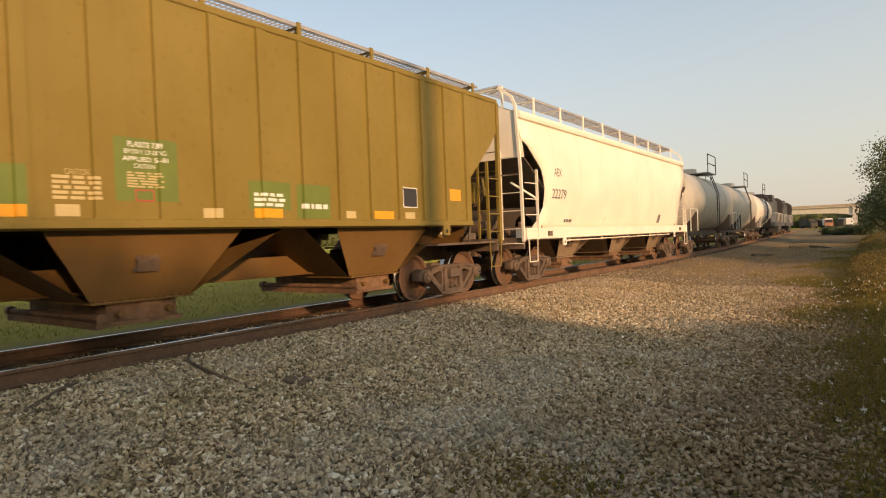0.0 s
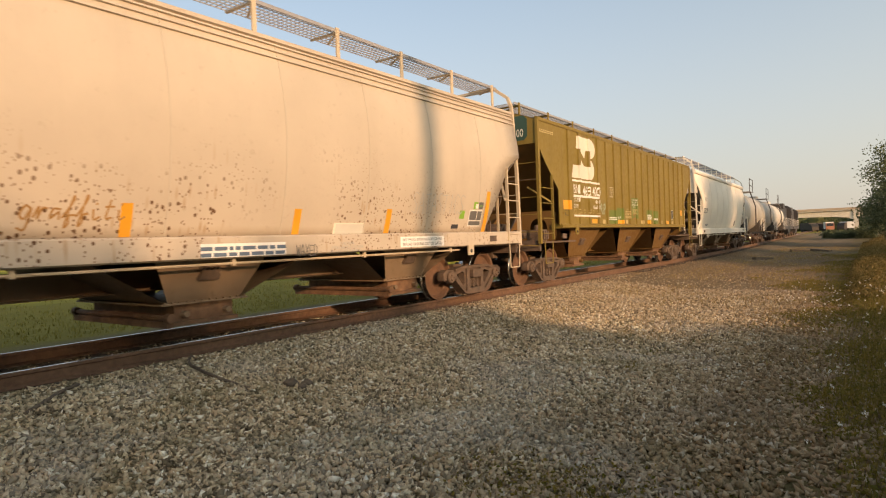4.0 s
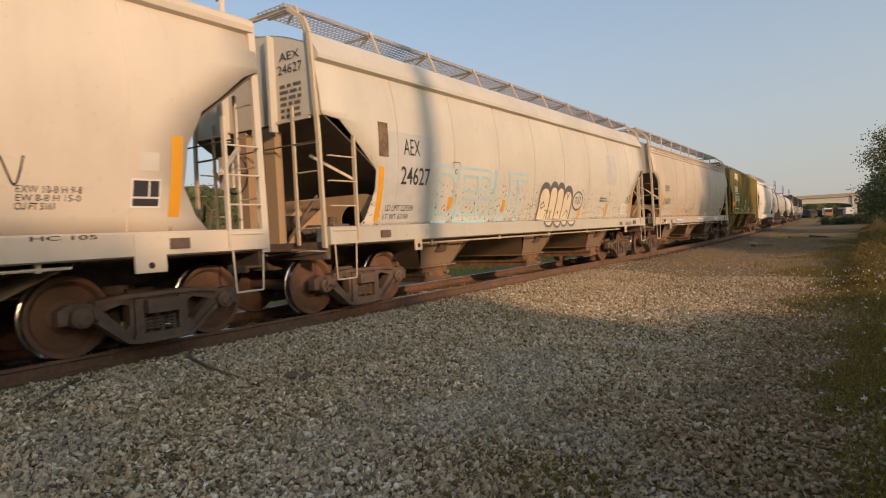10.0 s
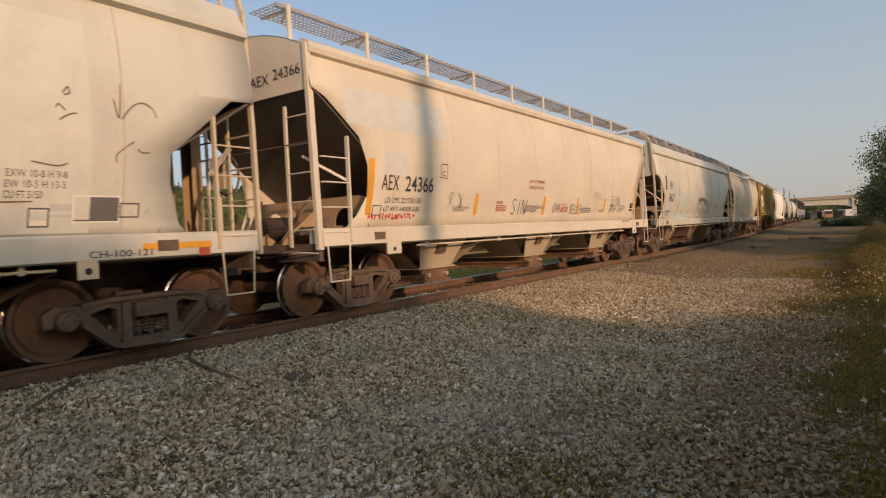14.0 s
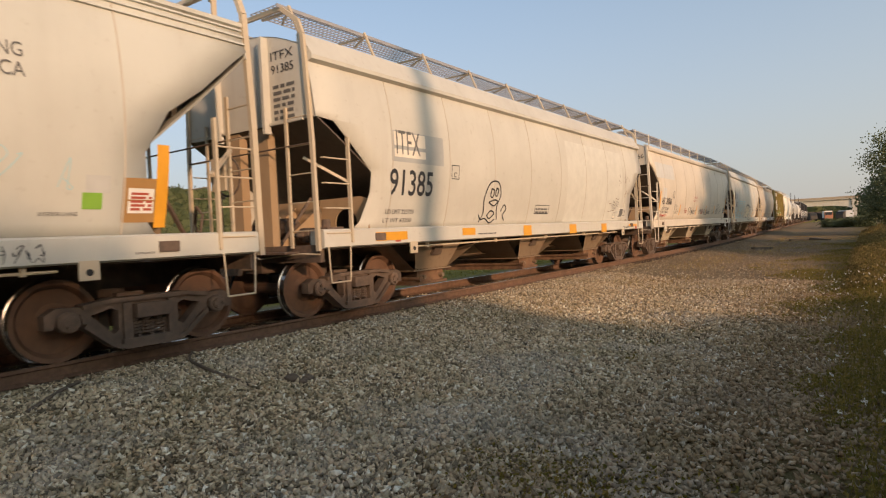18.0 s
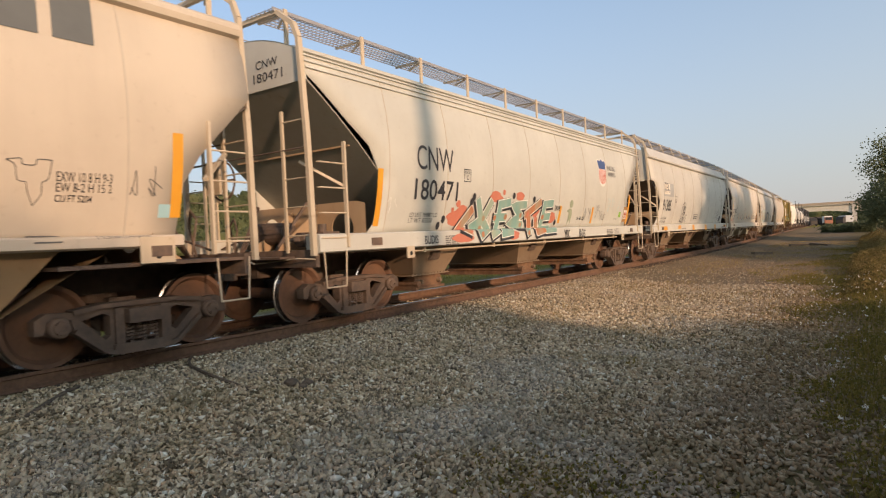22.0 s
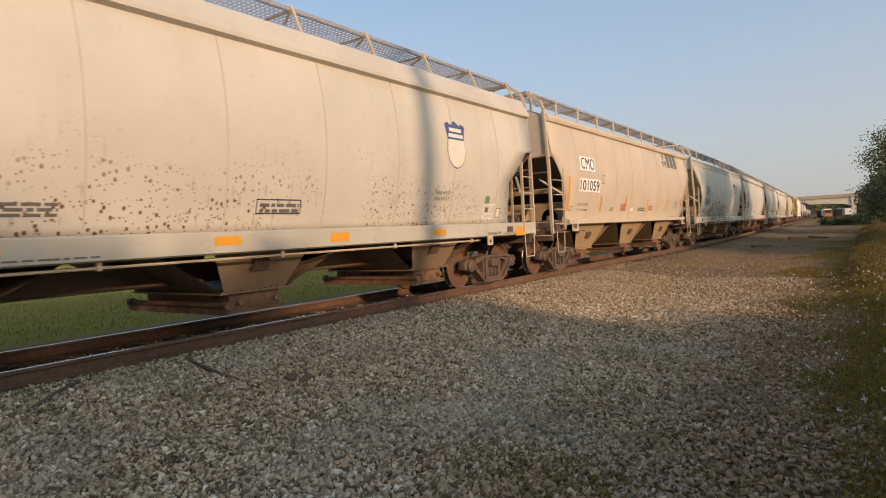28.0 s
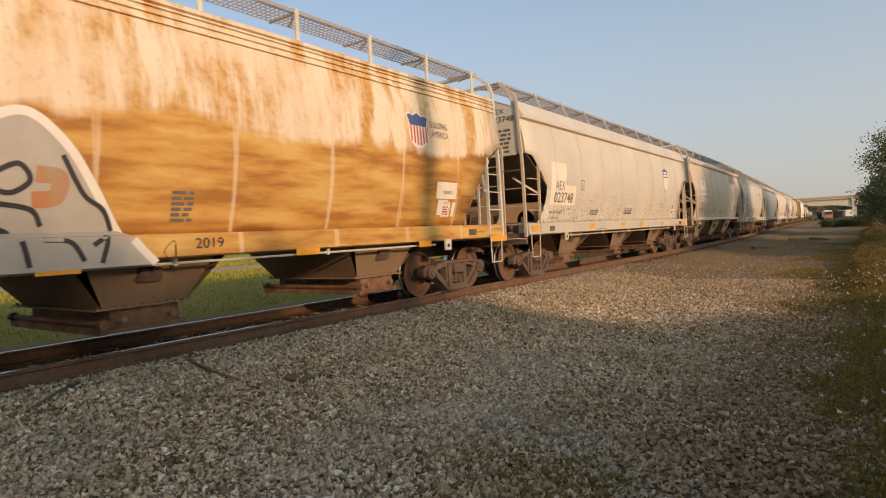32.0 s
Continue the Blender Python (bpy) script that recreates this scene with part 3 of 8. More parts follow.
def hopper(spec):
    """A covered hopper car. Its own space: y ahead, z up from the rail top."""
    L, P, U = spec["length"], spec["paint"], spec["under"]
    half = spec.get("half", L / 2 - 0.53)
    TR = spec.get("trim", P)
    straight = spec.get("straight", False)
    bottom = spec.get("bottom", 1.36)
    car = thing("covered_hopper_car", spec["label"], "hopper car", "cars of the train")
    sideme = side_mesh(half, spec["cut"], straight, P, bottom)
    sides = []
    for s in (1, -1):
        sides.append(part("side_sheet", sideme, None, car, at=pose(0, 0, 0, 0, 0, 0 if s > 0 else 180)))
    # seams or ribs
    n = spec.get("ribs", 9)
    places = spec.get("rib_at") or [-half + 2 * half * k / n for k in range(1, n)]
    for s in (1, -1):
        for y in places:
            zt = 4.03
            if half - abs(y) < max(c[1] for c in spec["cut"]):
                continue
            bm = bmesh.new()
            w, d = (RIB_W, RIB_D) if straight else (0.01, 0.006)
            y *= s
            zz = np.linspace(bottom + 0.01, zt, 2 if straight else 12)
            for z0, z1 in zip(zz, zz[1:]):
                x0, x1 = side_x(z0, straight), side_x(z1, straight)
                vs = [bm.verts.new(p) for p in ((x0 - 0.01, y - w, z0), (x0 + d, y - w * 0.9, z0), (x0 + d, y + w * 0.9, z0), (x0 - 0.01, y + w, z0), (x1 - 0.01, y - w, z1), (x1 + d, y - w * 0.9, z1), (x1 + d, y + w * 0.9, z1), (x1 - 0.01, y + w, z1))]
                for f in ((0, 1, 5, 4), (1, 2, 6, 5), (2, 3, 7, 6)):
                    bm.faces.new([vs[i] for i in f])
            part("rib" if straight else "weld_seam", bm, P if straight else spec.get("seam", M_SEAM), car, at=pose(0, 0, 0, 0, 0, 0 if s > 0 else 180))
    # roof
    bm = bmesh.new()
    nx = 16
    rw = 1.58 if straight else 1.43
    ring = [rw * (2 * i / nx - 1) for i in range(nx + 1)]
    a = [bm.verts.new((x, -half, roof_z(x, rw))) for x in ring]
    b = [bm.verts.new((x, half, roof_z(x, rw))) for x in ring]
    for i in range(nx):
        bm.faces.new((a[i], a[i + 1], b[i + 1], b[i]))
    part("roof", bm, P, car, smooth=True)
    for s in (1, -1):
        bm = bmesh.new()
        if spec.get("eave") == "plain":
            prism(bm, [(1.5, 4.04), (1.57, 4.04), (1.575, 4.13), (1.5, 4.15)], "y", -half + 0.02, half - 0.02)
        elif spec.get("eave") == "slope":
            prism(bm, [(1.46, 3.8), (1.575, 3.84), (1.58, 3.9), (1.36, 4.25), (1.28, 4.25), (1.28, 4.0)], "y", -half + 0.02, half - 0.02)
        elif spec.get("eave", "chord") == "chord":
            prism(bm, [(1.44, 3.9), (1.53, 3.93), (1.55, 4.0), (1.53, 4.07), (1.46, 4.12), (1.36, 4.14), (1.36, 4.05)], "y", -half + 0.02, half - 0.02)
        else:
            for z in (3.76, 3.86, 3.95):
                rb = bmesh.new()
                w = side_x(z, False)
                prism(rb, [(w - 0.02, z), (w + 0.03, z + 0.012), (w + 0.022, z + 0.035), (w - 0.03, z + 0.05)], "y", -half + 0.03, half - 0.03)
                part("eave_ridge", rb, P, car, at=pose(0, 0, 0, 0, 0, 0 if s > 0 else 180))
            prism(bm, [(1.42, 4.0), (1.47, 4.02), (1.47, 4.07), (1.36, 4.12), (1.36, 4.05)], "y", -half + 0.02, half - 0.02)
        part("eave_rail", bm, P, car, at=pose(0, 0, 0, 0, 0, 0 if s > 0 else 180))
    # hatch trough along the roof's middle
    bm = bmesh.new()
    prism(bm, [(-0.32, 4.36), (-0.3, 4.56), (0.3, 4.56), (0.32, 4.36)], "y", -half + 0.9, half - 0.9)
    hatch = part("trough_hatch", bm, P, car)
    # running boards of open grating, one each side of the hatches, with their brackets
    for s in (1, -1):
        bm = bmesh.new()
        x0, x1, z = s * 0.42, s * 1.02, spec.get("board", 4.70)
        for k in range(7):
            x = x0 + (x1 - x0) * k / 6
            box(bm, x - 0.003, x + 0.003, -half - 0.1, half + 0.1, z - 0.01, z + 0.01)
        m = int((2 * half + 0.2) / 0.085)
        for k in range(m + 1):
            y = -half - 0.1 + (2 * half + 0.2) * k / m
            box(bm, min(x0, x1), max(x0, x1), y - 0.003, y + 0.003, z - 0.005, z + 0.008)
        board = part("running_board", bm, M_GALV, car, "open steel grating roof walkway")
        bm = bmesh.new()
        box(bm, x1 - 0.012, x1 + 0.012, -half - 0.1, half + 0.1, z - 0.03, z + 0.025)
        part("edge_bar", bm, M_GALV, board)
        nb = spec.get("brackets", 10)
        for k in range(nb):
            y = -half + 0.12 + (2 * half - 0.24) * k / (nb - 1)
            bm = bmesh.new()
            foot = x1 + s * spec.get("splay", 0.02)
            bar(bm, (foot, y, roof_z(foot, rw) - 0.02), (x1 + s * 0.02, y, z + 0.04), spec.get("strut", 0.07), 0.03)
            bar(bm, (x0, y, z - 0.03), (x1, y, z - 0.03), 0.04, 0.03)
            bar(bm, (x0 + s * 0.1, y + 0.3, z - 0.04), (x1, y, z - 0.04), 0.03, 0.03)
            part("bracket", bm, spec.get("trim", P), car)
    # side sills
    sz0, sz1 = spec.get("sill", (1.08, 1.36))
    sx = spec.get("sill_x", 1.585)
    sl = half - spec.get("sill_short", 0.05)
    for s in (1, -1):
        bm = bmesh.new()
        prism(bm, [(sx - 0.26, sz1 + 0.01), (sx, sz1), (sx + 0.03, sz1 - 0.02), (sx + 0.03, sz0 + 0.02), (sx - 0.02, sz0), (sx - 0.26, sz0)], "y", -sl, sl)
        part("side_sill", bm, spec.get("sillpaint", P), car, at=pose(0, 0, 0, 0, 0, 0 if s > 0 else 180))
    # ends
    zt = spec.get("slope_top", 3.0)
    for e in (1, -1):
        turn = pose(0, 0, 0, 0, 0, 0 if e > 0 else 180)
        bm = bmesh.new()
        flank = [(side_x(z, straight) - 0.005, z) for z in np.linspace(zt, EAVE - 0.02, 7)]
        pts = [(-x, z) for x, z in flank] + [(x, roof_z(x, rw)) for x in np.linspace(-rw, rw, 13)] + flank[::-1]
        prism(bm, pts, "y", half - 0.03, half - 0.012)
        part("end_sheet", bm, P, car, at=turn)
        bm = bmesh.new()
        y1 = half - 0.03
        wt = side_x(zt, straight) - 0.025
        prev = None
        for k in range(11):
            f = k / 10
            z, y = zt + 0.03 - (zt - 1.37) * f, y1 - 2.5 * f
            w = side_x(z, straight) - 0.022
            row = [bm.verts.new(p) for p in ((-w, y, z), (w, y, z), (w, y, z - 0.03), (-w, y, z - 0.03))]
            if prev:
                for q in range(4):
                    bm.faces.new((prev[q], prev[(q + 1) % 4], row[(q + 1) % 4], row[q]))
            prev = row
        # the dark default paint carries the shade on the slope's underside
        part("slope_sheet", bm, spec.get("slopes", P_SHADEGRIME), car, at=turn)
        if spec.get("slope_ribs") is not None:
            for s in spec["slope_ribs"]:
                bm = bmesh.new()
                prism(bm, [(y1 - 0.25, zt - 0.2), (y1 - 0.35, zt - 0.45), (y1 - 2.1, 1.12), (y1 - 2.1, 1.45)], "x", s - 0.09, s + 0.09)
                part("slope_rib", bm, spec.get("web", P), car, at=turn)
            bm = bmesh.new()
            box(bm, -wt + 0.1, wt - 0.1, y1 - 1.0, y1 - 0.93, zt - 0.86, zt - 0.74)
            part("cross_beam", bm, spec.get("web", P), car, at=turn)
        bm = bmesh.new()                                                      # shear plate and bolster web
        box(bm, -1.5, 1.5, half - 2.3, half - 0.06, 1.06, 1.1)
        part("shear_plate", bm, spec.get("endfloor", M_IRON), car, at=turn)
        bm = bmesh.new()
        box(bm, -0.3, 0.3, half - 1.27, half - 1.25, 1.1, 1.9)
        part("web_plate", bm, spec.get("web", P_SHADEGRIME), car, at=turn)
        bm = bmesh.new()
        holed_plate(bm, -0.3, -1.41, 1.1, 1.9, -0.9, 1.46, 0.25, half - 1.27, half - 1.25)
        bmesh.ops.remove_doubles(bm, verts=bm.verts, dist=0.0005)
        part("bolster_web", bm, spec.get("web", P_SHADEGRIME), car, at=turn)
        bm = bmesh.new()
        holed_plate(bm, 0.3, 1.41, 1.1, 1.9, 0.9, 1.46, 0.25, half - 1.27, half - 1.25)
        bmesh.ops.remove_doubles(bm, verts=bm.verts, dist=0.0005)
        part("bolster_web", bm, spec.get("web", P_SHADEGRIME), car, at=turn)
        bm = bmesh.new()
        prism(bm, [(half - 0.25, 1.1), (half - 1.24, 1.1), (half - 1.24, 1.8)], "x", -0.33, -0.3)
        part("gusset", bm, spec.get("web", P_SHADEGRIME), car, at=turn)
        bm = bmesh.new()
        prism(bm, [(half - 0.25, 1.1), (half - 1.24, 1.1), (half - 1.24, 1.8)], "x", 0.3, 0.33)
        part("gusset", bm, spec.get("web", P_SHADEGRIME), car, at=turn)
        bm = bmesh.new()
        box(bm, -1.52, 1.52, half - 0.12, half - 0.04, 0.88, 1.14)
        part("end_sill", bm, spec.get("endfloor", M_IRON), car, at=turn)
        bm = bmesh.new()
        box(bm, -0.2, 0.2, half - 3.4, half - 0.02, 0.72, 1.06)
        part("draft_sill", bm, M_IRON, car, at=turn)
        bm = bmesh.new()
        box(bm, -0.07, 0.07, half - 0.1, half + 0.34, 0.78, 0.95)
        prism(bm, [(-0.14, half + 0.3), (-0.02, half + 0.28), (0.05, half + 0.36), (0.16, half + 0.36), (0.17, half + 0.5), (0.05, half + 0.53), (-0.06, half + 0.47), (-0.13, half + 0.52), (-0.19, half + 0.42)], "z", 0.72, 1.0)
        part("coupler", bm, M_IRON, car, "rusty knuckle coupler", turn)
        bm = bmesh.new()
        pipe(bm, [(0.3, half - 0.1, 0.85), (0.3, half + 0.12, 0.72), (0.26, half + 0.25, 0.5), (0.18, half + 0.4, 0.36), (0.08, half + 0.5, 0.34)], 0.04)
        part("air_hose", bm, M_HOSE, car, at=turn)
        hoop = spec.get("hoop", not straight)
        if hoop:                                                              # corner rails bent over the roof to the walkways
            bm = bmesh.new()
            zb = spec.get("board", 4.70) - 0.03
            rail = [(1.56, 1.05), (1.535, 2.7), (1.45, 4.2), (1.36, 4.42), (1.1, zb - 0.06), (1.02, zb)]
            rail += [(-x, z) for x, z in rail[::-1]]
            for a, b in zip(rail, rail[1:]):
                bar(bm, (a[0], half + 0.02, a[1]), (b[0], half + 0.02, b[1]), spec.get("post", 0.05), 0.065)
            part("end_hoop", bm, TR, car, "bent steel corner rail running over the roof", turn)
        for s in (1, -1):
            if not hoop:
                bm = bmesh.new()
                bar(bm, (s * 1.55, half - 0.03, 1.05), (s * (1.55 if straight else 1.47), half - 0.03, 4.06), spec.get("post", 0.1), 0.07)
                part("corner_post", bm, spec.get("trim", P), car, at=turn)
            if spec.get("columns"):
                bm = bmesh.new()
                prism(bm, [(s * 0.22, half - 0.05), (s * 0.22, half - 0.2), (s * 0.24, half - 0.2), (s * 0.24, half - 0.07), (s * 0.46, half - 0.07), (s * 0.46, half - 0.2), (s * 0.48, half - 0.2), (s * 0.48, half - 0.05)], "z", 1.1, zt + 0.05)
                part("end_column", bm, spec.get("web", P), car, at=turn)
            if spec.get("stiffeners"):
                bm = bmesh.new()
                box(bm, s * 0.6 - 0.03, s * 0.6 + 0.03, half - 0.012, half + 0.11, 2.86, roof_z(0.6, rw) - 0.03)
                box(bm, min(s * 0.57, s * 1.36), max(s * 0.57, s * 1.36), half - 0.012, half + 0.03, 2.98, 3.02)
                part("end_stiffener", bm, P, car, at=turn)
            # side ladder of the corner
            lx, ya, yb = s * 1.62, half - 0.1, half - 0.62
            ztop = spec.get("ladder_top", 2.75)
            bm = bmesh.new()
            bar(bm, (lx, yb, 1.15), (lx, yb, ztop), 0.035, 0.06)
            lad = part("ladder", bm, TR, car, at=turn)
            for z in np.arange(1.3, ztop + 0.01, 0.37):
                bm = bmesh.new()
                pipe(bm, [(s * 1.57, ya, z), (lx, ya - 0.01, z), (lx, yb, z)], 0.024)
                part("rung", bm, TR, lad)
            bm = bmesh.new()
            pipe(bm, [(lx, ya - 0.02, 1.1), (lx, ya - 0.05, 0.57), (lx, yb + 0.07, 0.57), (lx, yb + 0.04, 1.1)], 0.026)
            part("stirrup_step", bm, TR, lad)
            # end ladder
            ea, eb, ey = s * 1.5, s * 1.0, half + 0.02
            bm = bmesh.new()
            bar(bm, (eb, ey, 1.1), (eb, ey, 3.2), 0.035, 0.05)
            lad = part("end_ladder", bm, TR, car, at=turn)
            for z in np.arange(1.35, 3.2, 0.42):
                bm = bmesh.new()
                bar(bm, (ea, ey, z), (eb, ey, z), 0.022, 0.022, 6)
                part("rung", bm, TR, lad)
        end_gear(car, half, turn, spec, e)
        bm = bmesh.new()
        bar(bm, (-1.5, half + 0.03, 2.62), (1.5, half + 0.03, 2.62), 0.025, 0.025, 6)
        part("grab_rail", bm, M_IRON, car, at=turn)
    # outlet hoppers under the floor
    nb = spec.get("bays", 3)
    pitch = spec.get("pitch", 0.252 * L)
    zb = spec.get("bay_bottom", 0.29)
    ztop = spec.get("bay_top", sz1)
    for k in range(nb):
        yc = (k - (nb - 1) / 2) * pitch - 0.12
        w = min(pitch / 2 - 0.05, spec.get("bay_run", 9.0))
        bm = bmesh.new()
        broad = spec.get("bay_wide", False)
        bx, by, tx, ty = (1.04, 0.58, 1.42, 1.25) if broad else (1.04, 0.5, 1.4, min(0.92, w - 0.03))
        zl, zh = zb + 0.24, ztop - 0.02
        # side plates of the chute, sheets sloping up between the chutes, and the throat
        for s in (1, -1):
            v = [bm.verts.new(p) for p in ((s * bx, yc - by, zl), (s * bx, yc + by, zl), (s * tx, yc + ty, zh), (s * tx, yc - ty, zh))]
            bm.faces.new(v if s > 0 else v[::-1])
            v = [bm.verts.new(p) for p in ((-bx, yc + s * by, zl), (bx, yc + s * by, zl), (1.42, yc + s * w, zh), (-1.42, yc + s * w, zh))]
            bm.faces.new(v)
        bm.faces.new([bm.verts.new(p) for p in ((-bx, yc - by, zl), (bx, yc - by, zl), (bx, yc + by, zl), (-bx, yc + by, zl))])
        lo = [(bx, by)]
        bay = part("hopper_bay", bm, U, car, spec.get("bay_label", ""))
        bm = bmesh.new()
        lx = max(p[0] for p in lo)
        box(bm, -lx + 0.02, lx - 0.02, yc - 0.42, yc + 0.42, zb + 0.02, zb + 0.24)
        box(bm, -lx - 0.04, lx + 0.04, yc - 0.5, yc + 0.46, zb - 0.02, zb + 0.03)
        box(bm, -lx - 0.16, lx + 0.16, yc - 0.62, yc - 0.54, zb - 0.02, zb + 0.06)
        turned(bm, [(-lx - 0.12, 0.035), (lx + 0.12, 0.035)], "x", 8, (0, yc - 0.58, zb + 0.1))
        for s in (1, -1):
            turned(bm, [(s * (lx + 0.1), 0.06), (s * (lx + 0.2), 0.06)], "x", 8, (0, yc - 0.58, zb + 0.1))
            if not spec.get("racks"):
                continue
            box(bm, s * lx * 0.86 - 0.02, s * lx * 0.86 + 0.02, yc - 1.25, yc - 0.4, zb - 0.02, zb + 0.02)      # toothed racks of the gate
            for t in range(10):
                box(bm, s * lx * 0.86 - 0.025, s * lx * 0.86 + 0.025, yc - 1.22 + t * 0.08, yc - 1.18 + t * 0.08, zb + 0.03, zb + 0.05)
        part("outlet_gate", bm, spec.get("gate", M_RUSTBEAM), bay, "rusty sliding outlet gate")
        bm = bmesh.new()
        box(bm, -lx - 0.06, lx + 0.06, yc - 0.62, yc + 0.62, zb + 0.242, zb + 0.262)
        for j in range(12):
            for s in (1, -1):
                x, y = s * (lx + 0.04), yc - 0.57 + j * 0.1036
                box(bm, x - 0.014, x + 0.014, y - 0.014, y + 0.014, zb + 0.258, zb + 0.285)
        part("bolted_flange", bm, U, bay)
        for s in (1, -1):
            # cast bracket for the shaker, on the sloping face
            f = 0.5
            x = s * (lx + (tx - lx) * f)
            z = zb + 0.24 + (ztop - zb - 0.26) * f
            bm = bmesh.new()
            teeth = [(-0.15, -0.1), (0.15, -0.1), (0.15, -0.02), (0.12, 0.0), (0.14, 0.06), (0.1, 0.1), (0.07, 0.05), (0.04, 0.09), (0.0, 0.04), (-0.04, 0.09), (-0.07, 0.05), (-0.11, 0.1), (-0.14, 0.05), (-0.12, -0.01)]
            prism(bm, teeth, "x", -0.03, 0.06)
            part("shaker_bracket", bm, M_IRON, bay, at=pose(x, yc - 0.05, z, 0, 32 if s > 0 else -32, 0))
            for j in (-1, 1):
                bm = bmesh.new()
                turned(bm, [(s * (lx - 0.05), 0.04), (s * (lx + 0.08), 0.04), (s * (lx + 0.08), 0.028), (s * (lx + 0.07), 0.028)], "x", 10, (0, yc + j * 0.3, zb + 0.12))
                part("outlet_pipe", bm, spec.get("pipe", U), bay)
    bm = bmesh.new()
    if "bay_run" in spec:
        # flat floor between the chutes, with no sill under it
        box(bm, -1.42, 1.42, -L / 2 + 2.5, L / 2 - 2.5, ztop - 0.015, ztop)
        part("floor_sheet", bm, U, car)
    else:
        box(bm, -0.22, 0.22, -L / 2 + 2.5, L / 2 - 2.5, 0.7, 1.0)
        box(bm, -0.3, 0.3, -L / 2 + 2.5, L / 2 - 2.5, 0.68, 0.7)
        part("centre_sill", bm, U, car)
    if not straight and not spec.get("no_pipe"):
        bm = bmesh.new()
        pipe(bm, [(1.5, -half + 2.4, sz0 - 0.06), (1.5, half - 2.4, sz0 - 0.06)], 0.035, 6)
        rod = part("train_line_pipe", bm, TR, car)
        for k in range(5):
            y = -half + 2.7 + (2 * half - 5.4) * k / 4
            bm = bmesh.new()
            box(bm, 1.48, 1.52, y - 0.025, y + 0.025, sz0 - 0.09, sz0 + 0.01)
            part("pipe_clamp", bm, TR, rod)
    for y in (-(L / 2 - 1.8), L / 2 - 1.8):
        truck(car, y)
    return car


M_SEAM = plain("rusting_weld_seam", (0.5, 0.44, 0.36))
# darker copy of the light grey, with the end slope's shade in its colour
P_SHADEGREY = paint("shaded_grey_paint", (0.3, 0.28, 0.23), dirty=0.4)
P_SILL = paint("chipped_sill_paint", (0.5, 0.47, 0.4), dirty=0.45, rust=0.2, rustcol=(0.2, 0.1, 0.045))
# grimy paint, darkened brown to put in the shade under the ends
P_SHADEGRIME = paint("shaded_grimy_paint", (0.11, 0.085, 0.065), dirty=0.55, dirt=(0.05, 0.035, 0.025))
P_EGGSHELL = paint("cream_grey_paint", (0.53, 0.455, 0.365), dirty=0.25, speckle=0.4)
P_SILVERGREY = paint("light_grey_paint", (0.56, 0.535, 0.475), dirty=0.3, rust=0.05)
P_CREAM = paint("pale_cream_paint", (0.63, 0.56, 0.465), dirty=0.2)
P_BUFF = paint("buff_cream_paint", (0.57, 0.49, 0.39), dirty=0.2)
P_WHITE = paint("white_paint", (0.8, 0.74, 0.64), dirty=0.12)
P_GREEN = paint("faded_green_paint", (0.215, 0.155, 0.034), dirty=0.7, dirt=(0.13, 0.066, 0.016))
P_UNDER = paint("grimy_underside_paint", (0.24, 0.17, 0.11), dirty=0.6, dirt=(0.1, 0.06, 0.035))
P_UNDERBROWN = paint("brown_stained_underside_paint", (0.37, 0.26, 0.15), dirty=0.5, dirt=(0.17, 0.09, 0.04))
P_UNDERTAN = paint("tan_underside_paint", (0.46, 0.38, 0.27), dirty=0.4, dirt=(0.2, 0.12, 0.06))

HEX = [(1.36, 0.9), (1.47, 1.02), (1.93, 1.17), (2.25, 1.17), (2.97, 0.35), (3.0, 0.0), (4.1, 0.0)]
ROUND = [(1.36, 0.98), (1.45, 0.98), (1.63, 0.97), (2.0, 0.93), (2.34, 0.72), (2.6, 0.48), (3.06, 0.04), (3.1, 0.0), (4.1, 0.0)]
BIGROUND = [(1.36, 0.75), (1.55, 0.95), (1.87, 1.13), (2.34, 1.1), (2.77, 0.9), (2.97, 0.64), (3.3, 0.25), (3.42, 0.0), (4.1, 0.0)]
DIAG = [(1.36, 1.2), (1.5, 1.24), (2.0, 1.0), (2.72, 0.6), (3.0, 0.1), (3.05, 0.0), (4.1, 0.0)]
TALL = [(1.36, 1.3), (1.5, 1.41), (2.26, 1.48), (2.74, 1.2), (3.06, 0.75), (3.5, 0.25), (3.7, 0.0), (4.1, 0.0)]
TRI = [(1.45, 1.15), (1.67, 1.15), (2.4, 1.15), (3.1, 0.37), (3.5, 0.0), (4.1, 0.0)]
P_WEB = paint("tan_rusting_paint", (0.4, 0.28, 0.17), dirty=0.5, dirt=(0.2, 0.1, 0.04))
P_RAIL = paint("rust_stained_cream_paint", (0.54, 0.45, 0.33), dirty=0.5, dirt=(0.2, 0.1, 0.045))
P_GREENUNDER = paint("brown_stained_green_paint", (0.16, 0.088, 0.027), dirty=0.6, dirt=(0.12, 0.055, 0.02))


